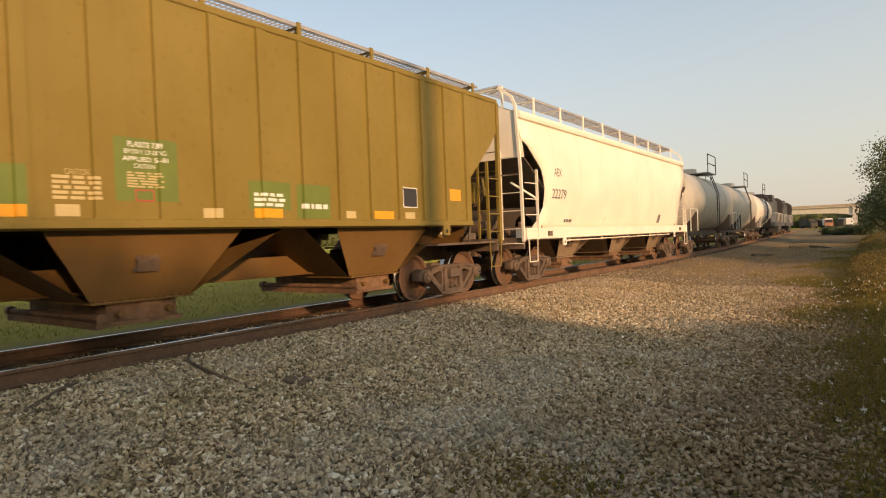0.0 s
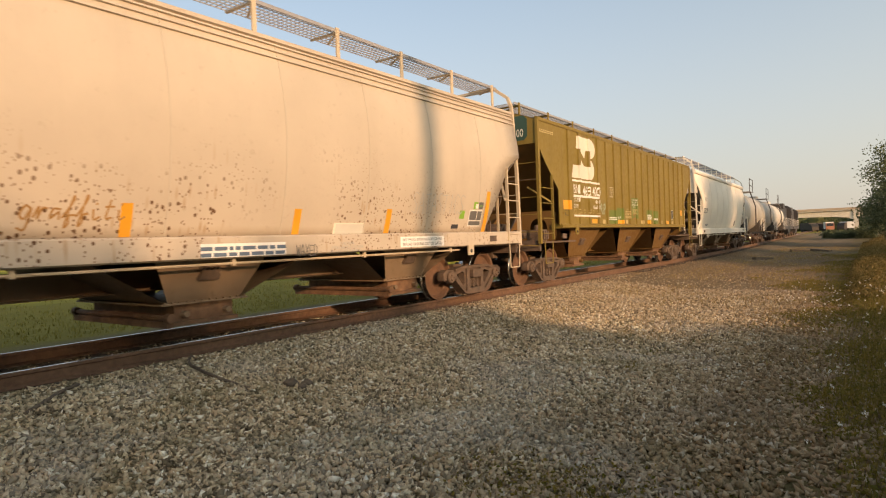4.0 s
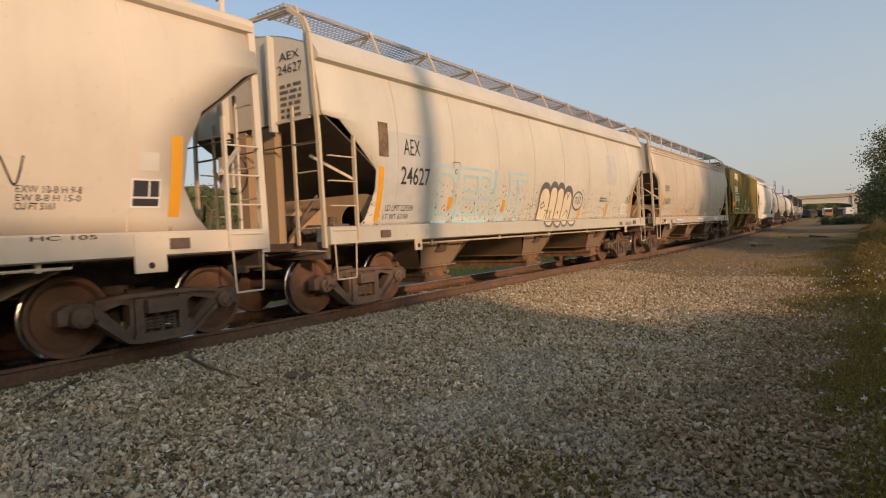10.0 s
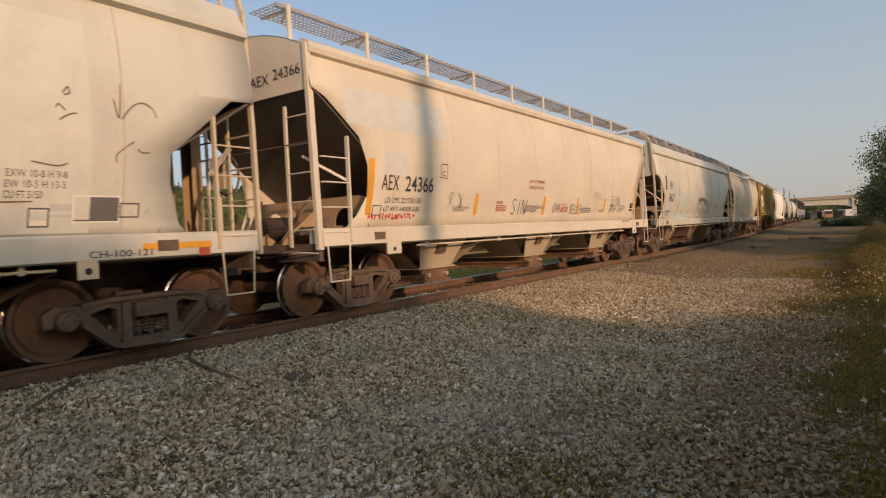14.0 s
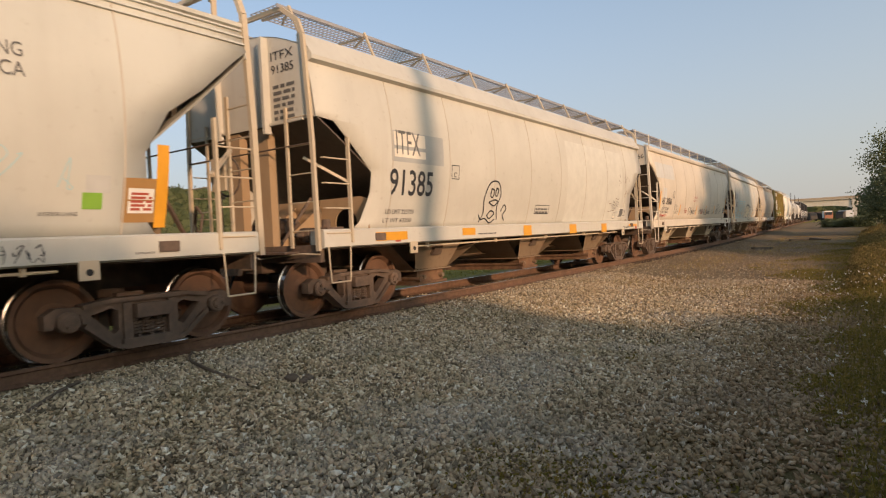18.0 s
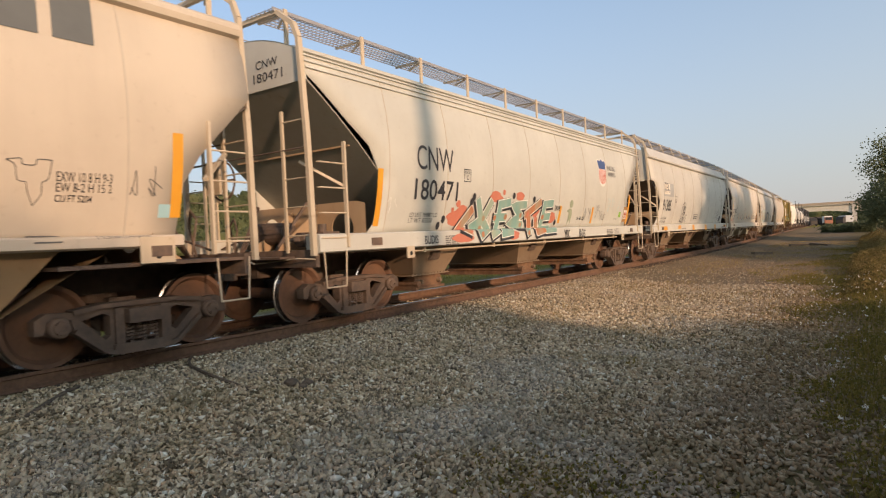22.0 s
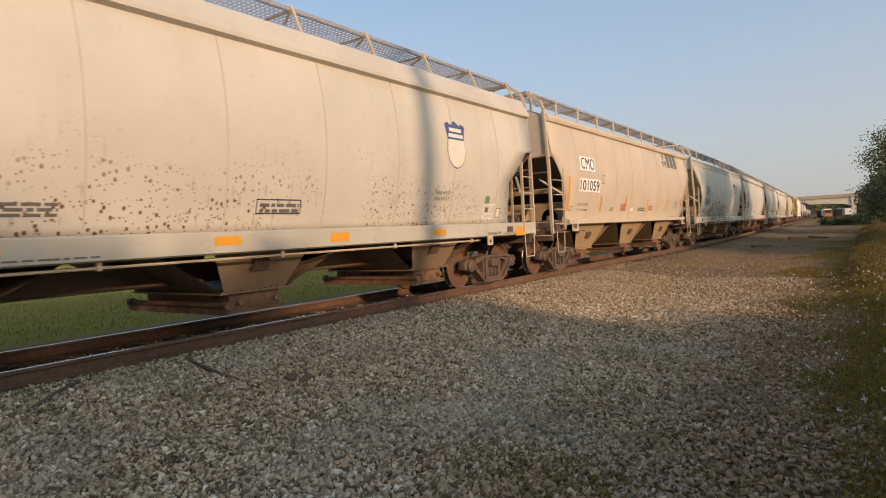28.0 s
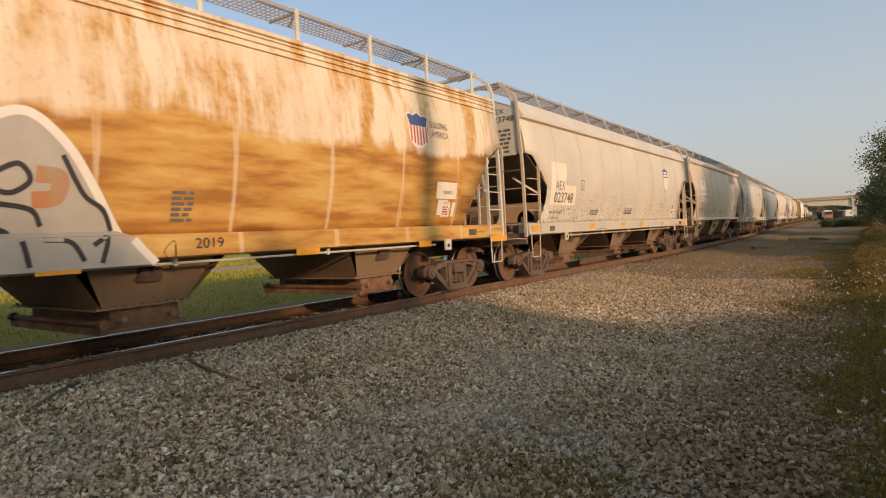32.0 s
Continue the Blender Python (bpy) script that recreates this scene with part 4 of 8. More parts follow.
def rust_wash():
    """White paint with rust runs above and solid ochre rust below, parted by pale streaks at the panel seams."""
    m, nt, b, co = start("rust_washed_paint", 0.7, 0.0, 0.3)

    def calc(op, a, c=None, d=None):
        n = nt.nodes.new("ShaderNodeMath")
        n.operation = op
        for k, v in enumerate((a, c, d)):
            if v is None:
                continue
            if isinstance(v, (int, float)):
                n.inputs[k].default_value = v
            else:
                nt.links.new(v, n.inputs[k])
        return n.outputs[0]
    sep = nt.nodes.new("ShaderNodeSeparateXYZ")
    nt.links.new(co, sep.inputs[0])
    y, z = sep.outputs[1], sep.outputs[2]
    cloud = noise_of(nt, co, 0.8, 6, (1.0, 0.8, 1.2), 0.6)
    run = noise_of(nt, co, 2.0, 6, (1.0, 1.6, 0.35), 0.6)
    bands = noise_of(nt, co, 2.2, 5, (1.0, 0.35, 2.2), 0.55)
    fine = noise_of(nt, co, 14.0, 6)
    # rust pools up to a ragged line at mid height
    edge = calc("MULTIPLY_ADD", cloud, 0.7, 2.16)
    edge = calc("MULTIPLY_ADD", run, 0.35, edge)
    pool = nt.nodes.new("ShaderNodeMapRange")
    pool.inputs["From Min"].default_value, pool.inputs["From Max"].default_value = -0.07, 0.07
    nt.links.new(calc("SUBTRACT", edge, z), pool.inputs["Value"])
    # pale streaks where the plates meet
    pitch = 2 * 7.56 / 9
    frac = calc("FRACT", calc("DIVIDE", calc("ADD", y, 7.56 + pitch * 4), pitch))
    seam = calc("ABSOLUTE", calc("SUBTRACT", frac, 0.5))
    seam = calc("MULTIPLY_ADD", run, 0.09, seam)
    gap = ramp(nt, seam, [(0.515, (1, 1, 1)), (0.53, (0.45,) * 3)])
    low = mix(nt, 1.0, pool.outputs[0], gap, "MULTIPLY")
    pale = mix(nt, cloud, (0.66, 0.54, 0.4), (0.74, 0.66, 0.53))
    streaks = ramp(nt, run, [(0.45, (0, 0, 0)), (0.6, (0.95,) * 3)])
    streaks = mix(nt, 1.0, streaks, ramp(nt, cloud, [(0.38, (0.2,) * 3), (0.56, (1, 1, 1))]), "MULTIPLY")
    c = mix(nt, streaks, pale, ramp(nt, fine, [(0.35, (0.56, 0.34, 0.1)), (0.65, (0.42, 0.21, 0.05))]))
    ochre = ramp(nt, bands, [(0.35, (0.58, 0.38, 0.13)), (0.49, (0.49, 0.27, 0.07)), (0.61, (0.34, 0.155, 0.04))])
    c = mix(nt, low, c, ochre)
    c = mix(nt, ramp(nt, fine, [(0.58, (0, 0, 0)), (0.78, (0.35,) * 3)]), c, (0.33, 0.16, 0.05))
    nt.links.new(c, b.inputs["Base Color"])
    bump(nt, b, cloud, 0.2, 0.02)
    return m


P_RUSTCAR = rust_wash()
P_SPECKLED = paint("freckled_grey_paint", (0.57, 0.535, 0.465), dirty=0.25, speckle=0.6)
P_GREYCAR = paint("cool_light_grey_paint", (0.54, 0.53, 0.475), dirty=0.2)

# front of the train to its rear: centre at the start, specification
CARS = [
    (20.1, dict(length=16.2, paint=P_WHITE, under=P_UNDER, cut=BIGROUND, seam=P_WHITE, label="bright white curved-side covered hopper car")),
    (3.925, dict(length=16.15, paint=P_GREEN, under=P_GREENUNDER, slopes=P_GREENUNDER, web=P_GREENUNDER, cut=TRI, straight=True, bay_wide=True, rib_at=[-6.45 + 0.705 * k for k in range(19)], eave="plain", board=4.52, bottom=1.5, sill=(1.42, 1.54), sill_short=1.2, bay_bottom=0.36, slope_top=3.5, label="faded olive green ribbed covered hopper car with rust stains")),
    (-12.225, dict(length=16.15, paint=P_EGGSHELL, under=P_UNDER, cut=DIAG, eave="ridge", end_post=0.4, trim=P_RAIL, web=P_WEB, post=0.07, label="cream covered hopper car with black lettering")),
    (-28.525, dict(length=16.45, paint=P_SPECKLED, sillpaint=P_SILL, under=P_UNDER, cut=HEX, bay_run=1.15, trim=P_RAIL, eave="slope", splay=0.3, strut=0.045, stiffeners=True, columns=True, web=P_WEB, label="pale grey covered hopper car with spray-painted letters")),
    (-45.225, dict(length=16.95, paint=P_CREAM, under=P_UNDERTAN, cut=BIGROUND, hoop=False, seam=P_CREAM, racks=True, pad=1.45, pad_w=0.36, pad_up=0.26, slope_top=3.4, web=P_WEB, label="clean cream covered hopper car with black lettering")),
    (-61.85, dict(length=16.3, paint=P_SILVERGREY, under=P_UNDER, cut=HEX, trim=P_RAIL, eave="slope", splay=0.3, strut=0.045, stiffeners=True, columns=True, web=P_WEB, label="pale grey covered hopper car with patched lettering")),
    (-78.175, dict(length=16.35, paint=P_GREYCAR, trim=P_RAIL, slopes=P_SHADEGREY, web=P_WEB, under=P_UNDER, cut=TALL, slope_top=3.6, eave="ridge", slope_ribs=(), bay_run=0.95, post=0.08, label="light grey covered hopper car with colourful graffiti")),
    (-94.0, dict(length=15.3, paint=P_BUFF, trim=P_RAIL, web=P_WEB, under=P_UNDERBROWN, no_pipe=True, bay_wide=True, cut=ROUND, slope_ribs=(), label="cream covered hopper car with black numbers on white panels", sill=(1.26, 1.4), sill_short=1.0, pad=1.12, pad_w=0.4, pad_up=0.12, post=0.07)),
    (-109.725, dict(length=16.15, paint=P_SPECKLED, sillpaint=P_SILL, under=P_UNDER, cut=HEX, trim=P_RAIL, eave="slope", splay=0.3, strut=0.045, stiffeners=True, columns=True, web=P_WEB, label="dirty white covered hopper car with patched numbers")),
    (-126.0, dict(length=16.4, half=7.56, trim=P_GREYCAR, paint=P_RUSTCAR, under=P_UNDER, cut=DIAG, bay_run=1.15, eave="ridge", end_post=0.4, web=P_RUSTCAR, seam=P_RUSTCAR, post=0.07, label="heavily rust-stained covered hopper car with graffiti")),
]
TRAIN = []
for centre, spec in CARS:
    TRAIN.append((hopper(spec), centre, spec))


# ---- tank cars and the engine at the head of the train ----
M_TANKBLACK = paint("sooty_tank_paint", (0.42, 0.4, 0.36), 0.5, dirty=0.4)
M_TANKWHITE = paint("white_tank_paint", (0.62, 0.58, 0.52), 0.45, dirty=0.3)
M_ENGINE = paint("dark_engine_paint", (0.05, 0.045, 0.045), 0.45, dirty=0.4)


def tank_car(length, shell, label, band=False):
    car = thing("tank_car", label, "tank car", "cars of the train")
    h = length / 2 - 0.8
    bm = bmesh.new()
    r = 1.5
    turned(bm, [(-h, 0.3), (-h + 0.06, 0.75), (-h + 0.22, 1.2), (-h + 0.5, 1.46), (-h + 0.75, r), (h - 0.75, r), (h - 0.5, 1.46), (h - 0.22, 1.2), (h - 0.06, 0.75), (h, 0.3)], "y", 36, (0, 0, 2.62))
    part("tank_shell", bm, shell, car, smooth=True)
    for y in (-h * 0.45, 0.0, h * 0.45):
        bm = bmesh.new()
        turned(bm, [(y - 0.03, r + 0.012), (y + 0.03, r + 0.012)], "y", 36, (0, 0, 2.62))
        part("tank_band", bm, shell, car)
    if band:
        bm = bmesh.new()
        turned(bm, [(h * 0.1, r + 0.015), (h * 0.1 + 1.3, r + 0.015)], "y", 36, (0, 0, 2.62))
        part("black_band", bm, M_BLACK, car, "black spill band round the tank")
    bm = bmesh.new()
    turned(bm, [(4.05, 0.5), (4.42, 0.5), (4.46, 0.42), (4.5, 0.1)], "z", 20)
    dome = part("valve_dome", bm, shell, car)
    bm = bmesh.new()
    box(bm, -1.3, 1.3, -1.1, 1.1, 4.12, 4.16)
    deck = part("dome_platform", bm, M_GALV, car)
    for x in (-1.28, 1.28):
        bm = bmesh.new()
        pipe(bm, [(x, -1.1, 4.14), (x, -1.1, 5.1), (x, 1.1, 5.1), (x, 1.1, 4.14)], 0.05)
        part("hand_rail", bm, M_DARK, deck)
        bm = bmesh.new()
        bar(bm, (x, -1.1, 4.62), (x, 1.1, 4.62), 0.04)
        part("hand_rail", bm, M_DARK, deck)
    for s in (1, -1):
        bm = bmesh.new()
        for y in (-0.25, 0.25):
            bar(bm, (s * 1.56, y, 1.0), (s * 1.56, y, 3.0), 0.04)
            bar(bm, (s * 1.56, y, 3.0), (s * 1.2, y, 4.14), 0.04)
        lad = part("ladder", bm, M_DARK, car)
        for z in np.arange(1.1, 3.0, 0.36):
            bm = bmesh.new()
            bar(bm, (s * 1.56, -0.25, z), (s * 1.56, 0.25, z), 0.025)
            part("rung", bm, M_DARK, lad)
        for e in (1, -1):
            bm = bmesh.new()
            prism(bm, [(0.5 * s, 1.1), (1.4 * s, 1.1), (1.4 * s, 2.0), (0.9 * s, 1.5)], "y", e * (h - 1.6) - 0.2, e * (h - 1.6) + 0.2)
            part("saddle", bm, M_DARK, car)
            bm = bmesh.new()
            pipe(bm, [(s * 1.5, e * (h + 0.3), 1.1), (s * 1.5, e * (h + 0.3), 2.1), (s * 1.5, e * (h - 1.2), 2.1), (s * 1.5, e * (h - 1.2), 1.1)], 0.04)
            part("grab_rail", bm, M_WHITE, car)
    bm = bmesh.new()
    box(bm, -0.3, 0.3, -h - 0.3, h + 0.3, 0.8, 1.1)
    part("draft_sill", bm, M_DARK, car)
    for e in (1, -1):
        bm = bmesh.new()
        box(bm, -1.5, 1.5, e * (h + 0.1) - 0.35, e * (h + 0.1) + 0.35, 1.02, 1.1)
        part("end_platform", bm, M_DARK, car)
        bm = bmesh.new()
        box(bm, -0.1, 0.1, min(e * (h + 0.3), e * (length / 2)), max(e * (h + 0.3), e * (length / 2)), 0.74, 1.0)
        part("coupler", bm, M_IRON, car)
        truck(car, e * (length / 2 - 1.9))
    return car


def engine(length):
    car = thing("diesel_locomotive", "dark soot-stained diesel locomotive at the head of the train", "locomotive", "cars of the train")
    h = length / 2 - 0.6
    bm = bmesh.new()
    box(bm, -1.5, 1.5, -h, h, 1.1, 1.55)
    part("frame", bm, M_ENGINE, car)
    bm = bmesh.new()
    prism(bm, [(-0.95, 1.55), (-0.95, 4.1), (-0.7, 4.4), (0.7, 4.4), (0.95, 4.1), (0.95, 1.55)], "y", -h + 1.2, h - 4.6)
    part("hood", bm, M_ENGINE, car)
    bm = bmesh.new()
    prism(bm, [(-1.5, 1.55), (-1.5, 4.2), (-1.0, 4.6), (1.0, 4.6), (1.5, 4.2), (1.5, 1.55)], "y", h - 4.6, h - 2.2)
    cab = part("cab", bm, M_ENGINE, car)
    for s in (1, -1):
        for y in (h - 4.1, h - 3.0):
            bm = bmesh.new()
            box(bm, min(s * 1.49, s * 1.515), max(s * 1.49, s * 1.515), y - 0.35, y + 0.35, 3.2, 3.9)
            part("cab_window", bm, M_HOSE, cab)
    bm = bmesh.new()
    box(bm, -1.2, 1.2, -h + 2.5, -h + 5.5, 3.9, 4.55)
    part("radiator", bm, M_ENGINE, car)
    bm = bmesh.new()
    box(bm, -0.9, 0.9, h - 2.2, h - 0.8, 1.55, 2.9)
    part("nose", bm, M_ENGINE, car)
    bm = bmesh.new()
    prism(bm, [(-1.3, 0.4), (-1.45, 0.7), (-1.45, 1.1), (1.45, 1.1), (1.45, 0.7), (1.3, 0.4)], "y", -2.5, 2.5)
    part("fuel_tank", bm, M_ENGINE, car)
    for s in (1, -1):
        for k in range(9):
            y = -h + 0.4 + (2 * h - 0.8) * k / 8
            bm = bmesh.new()
            bar(bm, (s * 1.48, y, 1.55), (s * 1.48, y, 2.6), 0.04)
            part("rail_post", bm, M_WHITE, car)
        bm = bmesh.new()
        bar(bm, (s * 1.48, -h + 0.4, 2.6), (s * 1.48, h - 0.4, 2.6), 0.04)
        part("hand_rail", bm, M_WHITE, car)
    for e in (1, -1):
        truck(car, e * (h - 2.6))
        bm = bmesh.new()
        box(bm, -0.1, 0.1, min(e * h, e * length / 2), max(e * h, e * length / 2), 0.74, 1.0)
        part("coupler", bm, M_IRON, car)
    return car


for centre, ob, spec in ((35.3, tank_car(14.2, M_TANKBLACK, "sooty grey tank car with railed dome platform"), {}), (49.4, tank_car(14.0, M_TANKBLACK, "sooty grey tank car with railed dome platform"), {}),
                         (63.8, tank_car(14.8, M_TANKWHITE, "white tank car with a black spill band", True), {}), (81.2, engine(20.0), {}), (101.7, engine(20.0), {})):
    TRAIN.append((ob, centre, spec))


# ---- overpass and what stands under it ----
M_CONC = plain("pale_concrete", (0.55, 0.5, 0.43), 0.85)
M_GIRDER = paint("cream_girder_paint", (0.66, 0.6, 0.5), dirty=0.25)
M_PARAPET = plain("tan_concrete_parapet", (0.42, 0.33, 0.24), 0.9)
OY, OB, OT = 290.0, 4.9, 7.6
over = thing("road_overpass", "cream steel girder road bridge on concrete piers", "bridge", kind="structure")
bm = bmesh.new()
prism(bm, [(-75, OT), (2.6, OT), (2.6, OB - 0.9), (0.5, OB - 0.1), (-4, OB + 0.35), (-12, OB + 0.5), (-75, OB + 0.5)], "y", OY, OY + 0.3)
gird = part("girder", bm, M_GIRDER, over)
for k in range(62):
    bm = bmesh.new()
    x = -70 + k * 1.15
    box(bm, x - 0.06, x + 0.06, OY - 0.1, OY, OB + 0.5, OT - 0.05)
    part("stiffener", bm, M_GIRDER, gird)
bm = bmesh.new()
box(bm, -75, 42, OY - 0.8, OY + 11, OT, OT + 0.35)
part("deck", bm, M_CONC, over)
bm = bmesh.new()
box(bm, -75, 42, OY - 0.9, OY - 0.6, OT + 0.35, OT + 1.15)
part("parapet", bm, M_PARAPET, over)
for x in (2.7, -42.0):
    bm = bmesh.new()
    box(bm, x, x + 1.6, OY - 0.5, OY + 10, -1, OT)
    part("pier", bm, M_CONC, over)
bm = bmesh.new()
prism(bm, [(4.3, OT), (42, OT), (42, -1), (22, -1), (4.3, 5.2)], "y", OY + 0.5, OY + 10)
part("abutment", bm, M_CONC, over)


def road_truck(label, m, body, cabm):
    t = thing("parked_truck", label, "truck", at=m)
    bm = bmesh.new()
    box(bm, -1.25, 1.25, 1.0, 7.5, 1.0, 3.4)
    part("cargo_body", bm, body, t)
    bm = bmesh.new()
    prism(bm, [(-1.2, 0.7), (1.0, 0.7), (1.0, 3.0), (-0.4, 3.0), (-1.2, 1.9)], "x", -1.2, 1.2)
    cab = part("cab", bm, cabm, t)
    bm = bmesh.new()
    prism(bm, [(-1.16, 1.95), (-0.44, 2.9), (-0.5, 2.95), (-1.22, 2.0)], "x", -1.0, 1.0)
    part("windscreen", bm, M_HOSE, cab)
    for x in (-1.1, 1.1):
        for y in (-0.4, 5.2, 6.3):
            bm = bmesh.new()
            turned(bm, [(x - 0.15, 0.5), (x + 0.15, 0.5)], "x", 16, (0, y, 0.5))
            part("wheel", bm, M_HOSE, t)
    return t


M_RED = paint("red_truck_paint", (0.4, 0.17, 0.1), dirty=0.4)
road_truck("red and white truck parked beyond the yard", pose(-3.4, 250, -0.42, 0, 0, 8), M_WHITE, M_RED)
road_truck("grey truck parked beyond the yard", pose(-0.2, 262, -0.42, 0, 0, -20), M_GREYP, M_DARK)
road_truck("dark truck parked beyond the yard", pose(-9.0, 262, -0.42, 0, 0, 30), M_DARK, M_DARK)
road_truck("dark truck parked beyond the yard", pose(-6.4, 268, -0.42, 0, 0, 60), M_DARK, M_ENGINE)


# ---- trees ----
def leaf_material(name, a, b2):
    m, nt, b, co = start(name, 0.85, 0.0, 0.12)
    g = nt.nodes.new("ShaderNodeNewGeometry")
    c = mix(nt, g.outputs["Random Per Island"], a, b2)
    nt.links.new(c, b.inputs["Base Color"])
    thin = nt.nodes.new("ShaderNodeBsdfTranslucent")
    nt.links.new(c, thin.inputs["Color"])
    both = nt.nodes.new("ShaderNodeMixShader")
    both.inputs[0].default_value = 0.4
    nt.links.new(b.outputs[0], both.inputs[1])
    nt.links.new(thin.outputs[0], both.inputs[2])
    nt.links.new(both.outputs[0], nt.nodes["Material Output"].inputs["Surface"])
    return m


M_LEAF = leaf_material("tree_leaves", (0.11, 0.135, 0.075), (0.22, 0.24, 0.13))
M_BARK = rusty("bark", (0.08, 0.06, 0.045), (0.16, 0.13, 0.1), 0.9, 8.0)
rng = np.random.default_rng(7)


def leaves(points, size, name="crown", material=None, squash=1.0):
    """Small folded leaves, two triangles each, at the points."""
    p = np.asarray(points, float)
    n = len(p)
    a = rng.normal(size=(n, 3))
    a /= np.linalg.norm(a, axis=1, keepdims=True)
    b = np.cross(a, rng.normal(size=(n, 3)))
    b /= np.linalg.norm(b, axis=1, keepdims=True)
    s = size * rng.uniform(0.6, 1.3, (n, 1))
    c = np.cross(a, b) * s * 0.25
    v = np.stack([p - a * s * 0.5, p + b * s * 0.32 + c, p + a * s * 0.5, p - b * s * 0.32 + c], 1).reshape(-1, 3)
    f = np.arange(n * 4).reshape(n, 4)
    me = bpy.data.meshes.new(name)
    me.from_pydata(v.tolist(), [], np.concatenate([f[:, [0, 1, 2]], f[:, [0, 2, 3]]]).tolist())
    me.materials.append(material or M_LEAF)
    return me


def tree(x, y, height, spread, count, leaf=0.35, label="dark green broad-leaved tree", base=0.12):
    z0 = ground_z(x, y) - 0.1
    t = thing("tree", label, "tree", "trees by the yard", at=pose(x, y, z0))
    bm = bmesh.new()
    turned(bm, [(0.0, height * 0.028), (height * 0.1, height * 0.02), (height * 0.5, height * 0.014), (height * 0.92, 0.02)], "z", 9)
    tips = []
    for k in range(26):
        f = rng.uniform(base, 0.92)
        a = rng.uniform(0, 2 * math.pi)
        reach = spread * (0.35 + 0.75 * math.sin(math.pi * min(1, (f - base) / (1 - base) * 0.8 + 0.2))) * rng.uniform(0.65, 1.1)
        tip = Vector((math.cos(a) * reach, math.sin(a) * reach, min(height, height * f + reach * 0.35)))
        bar(bm, (0, 0, height * f * 0.9), tip, height * 0.008, sides=5)
        tips.append((tip, reach))
    part("trunk", bm, M_BARK, t)
    pts = []
    for tip, reach in tips + [(Vector((0, 0, height * 0.93)), spread * 0.4)]:
        for c in range(5):
            cc = np.array(tip) * rng.uniform(0.55, 1.05) + np.array((0, 0, height * 0.03)) + rng.normal(size=3) * 0.22 * spread * 0.6
            n = int(count / 135)
            q = rng.normal(size=(n, 3)) * np.array((0.17, 0.17, 0.12)) * spread
            pts.append(cc + q)
    pts = np.concatenate(pts)
    pts = pts[pts[:, 2] > 0.15]
    part("crown", leaves(pts, leaf), None, t)
    return t


tree(10.9, 60, 8.2, 3.2, 36000, 0.17)
tree(13.4, 66, 9.0, 3.3, 14000, 0.22)
tree(9.6, 92, 7.0, 2.4, 3000, 0.4)
# those behind the viewer and beside the yard, which throw the shade
tree(26.0, 25.5, 16.0, 4.0, 7000, 0.6)
tree(27.0, 34.5, 16.0, 4.0, 7000, 0.6)


def bush(x, y, height, spread, count=2600, leaf=0.32):
    z0 = ground_z(x, y) - 0.05
    t = thing("bush", "dense green roadside bush", "bush", "bushes beside the yard", at=pose(x, y, z0))
    bm = bmesh.new()
    pts = []
    for k in range(12):
        a, r = rng.uniform(0, 2 * math.pi), spread * rng.uniform(0.2, 0.75)
        tip = Vector((math.cos(a) * r, math.sin(a) * r, height * rng.uniform(0.4, 0.95)))
        bar(bm, (0, 0, 0), tip, 0.03, sides=5)
        pts.append(np.array(tip) * rng.uniform(0.6, 1) + rng.normal(size=(count // 14, 3)) * np.array((spread * 0.3, spread * 0.3, height * 0.14)))
    pts.append(rng.uniform(-1, 1, (count, 3)) * np.array((spread * 0.75, spread * 0.75, height * 0.4)) + np.array((0, 0, height * 0.42)))
    part("stems", bm, M_BARK, t)
    pts = np.concatenate(pts)
    pts = pts[(pts[:, 2] > 0) & (pts[:, 2] < height)]
    part("crown", leaves(pts, leaf), None, t)
    return t


# the bushes' heights are given by where their shade ends: at the near rail, or short of it
SHADE = math.tan(radians(SUN_UP))
SX, SY = math.cos(radians(SUN_TURN)), math.sin(radians(SUN_TURN))
for k in range(22):
    yt = -19 + 1.75 * k                               # where the top's shade crosses the near rail
    zt = float(np.interp(yt, [2.0, 8.0], [1.25, 0.1])) if yt < 9.6 else None
    reach = 14.6 / SX if zt is not None else (15.6 - float(np.interp(yt, [9.6, 10.9, 13.5, 15.0, 17.0], [2.5, 3.8, 5.1, 5.8, 8.0]))) / SX
    bush(15.8 + 0.3 * math.sin(k * 1.7), yt - SY * 14.6 / SX, (zt if zt is not None else -0.35) + reach * SHADE + (0.65 if zt is not None else 0.2), 1.6 if zt is not None else 1.3, 3600 if zt is not None else 2600)


# a utility pole beside the yard
PY = 8.88
pole = thing("utility_pole", "weathered wooden utility pole with a crossarm", "pole", at=pose(1.62 + SX * 15.0, PY - SY * 15.0, -0.45))
bm = bmesh.new()
turned(bm, [(0, 0.25), (11.5, 0.19)], "z", 12)
part("shaft", bm, M_BARK, pole)
bm = bmesh.new()
box(bm, -1.2, 1.2, -0.06, 0.06, 9.6, 9.75)
part("crossarm", bm, M_BARK, pole)


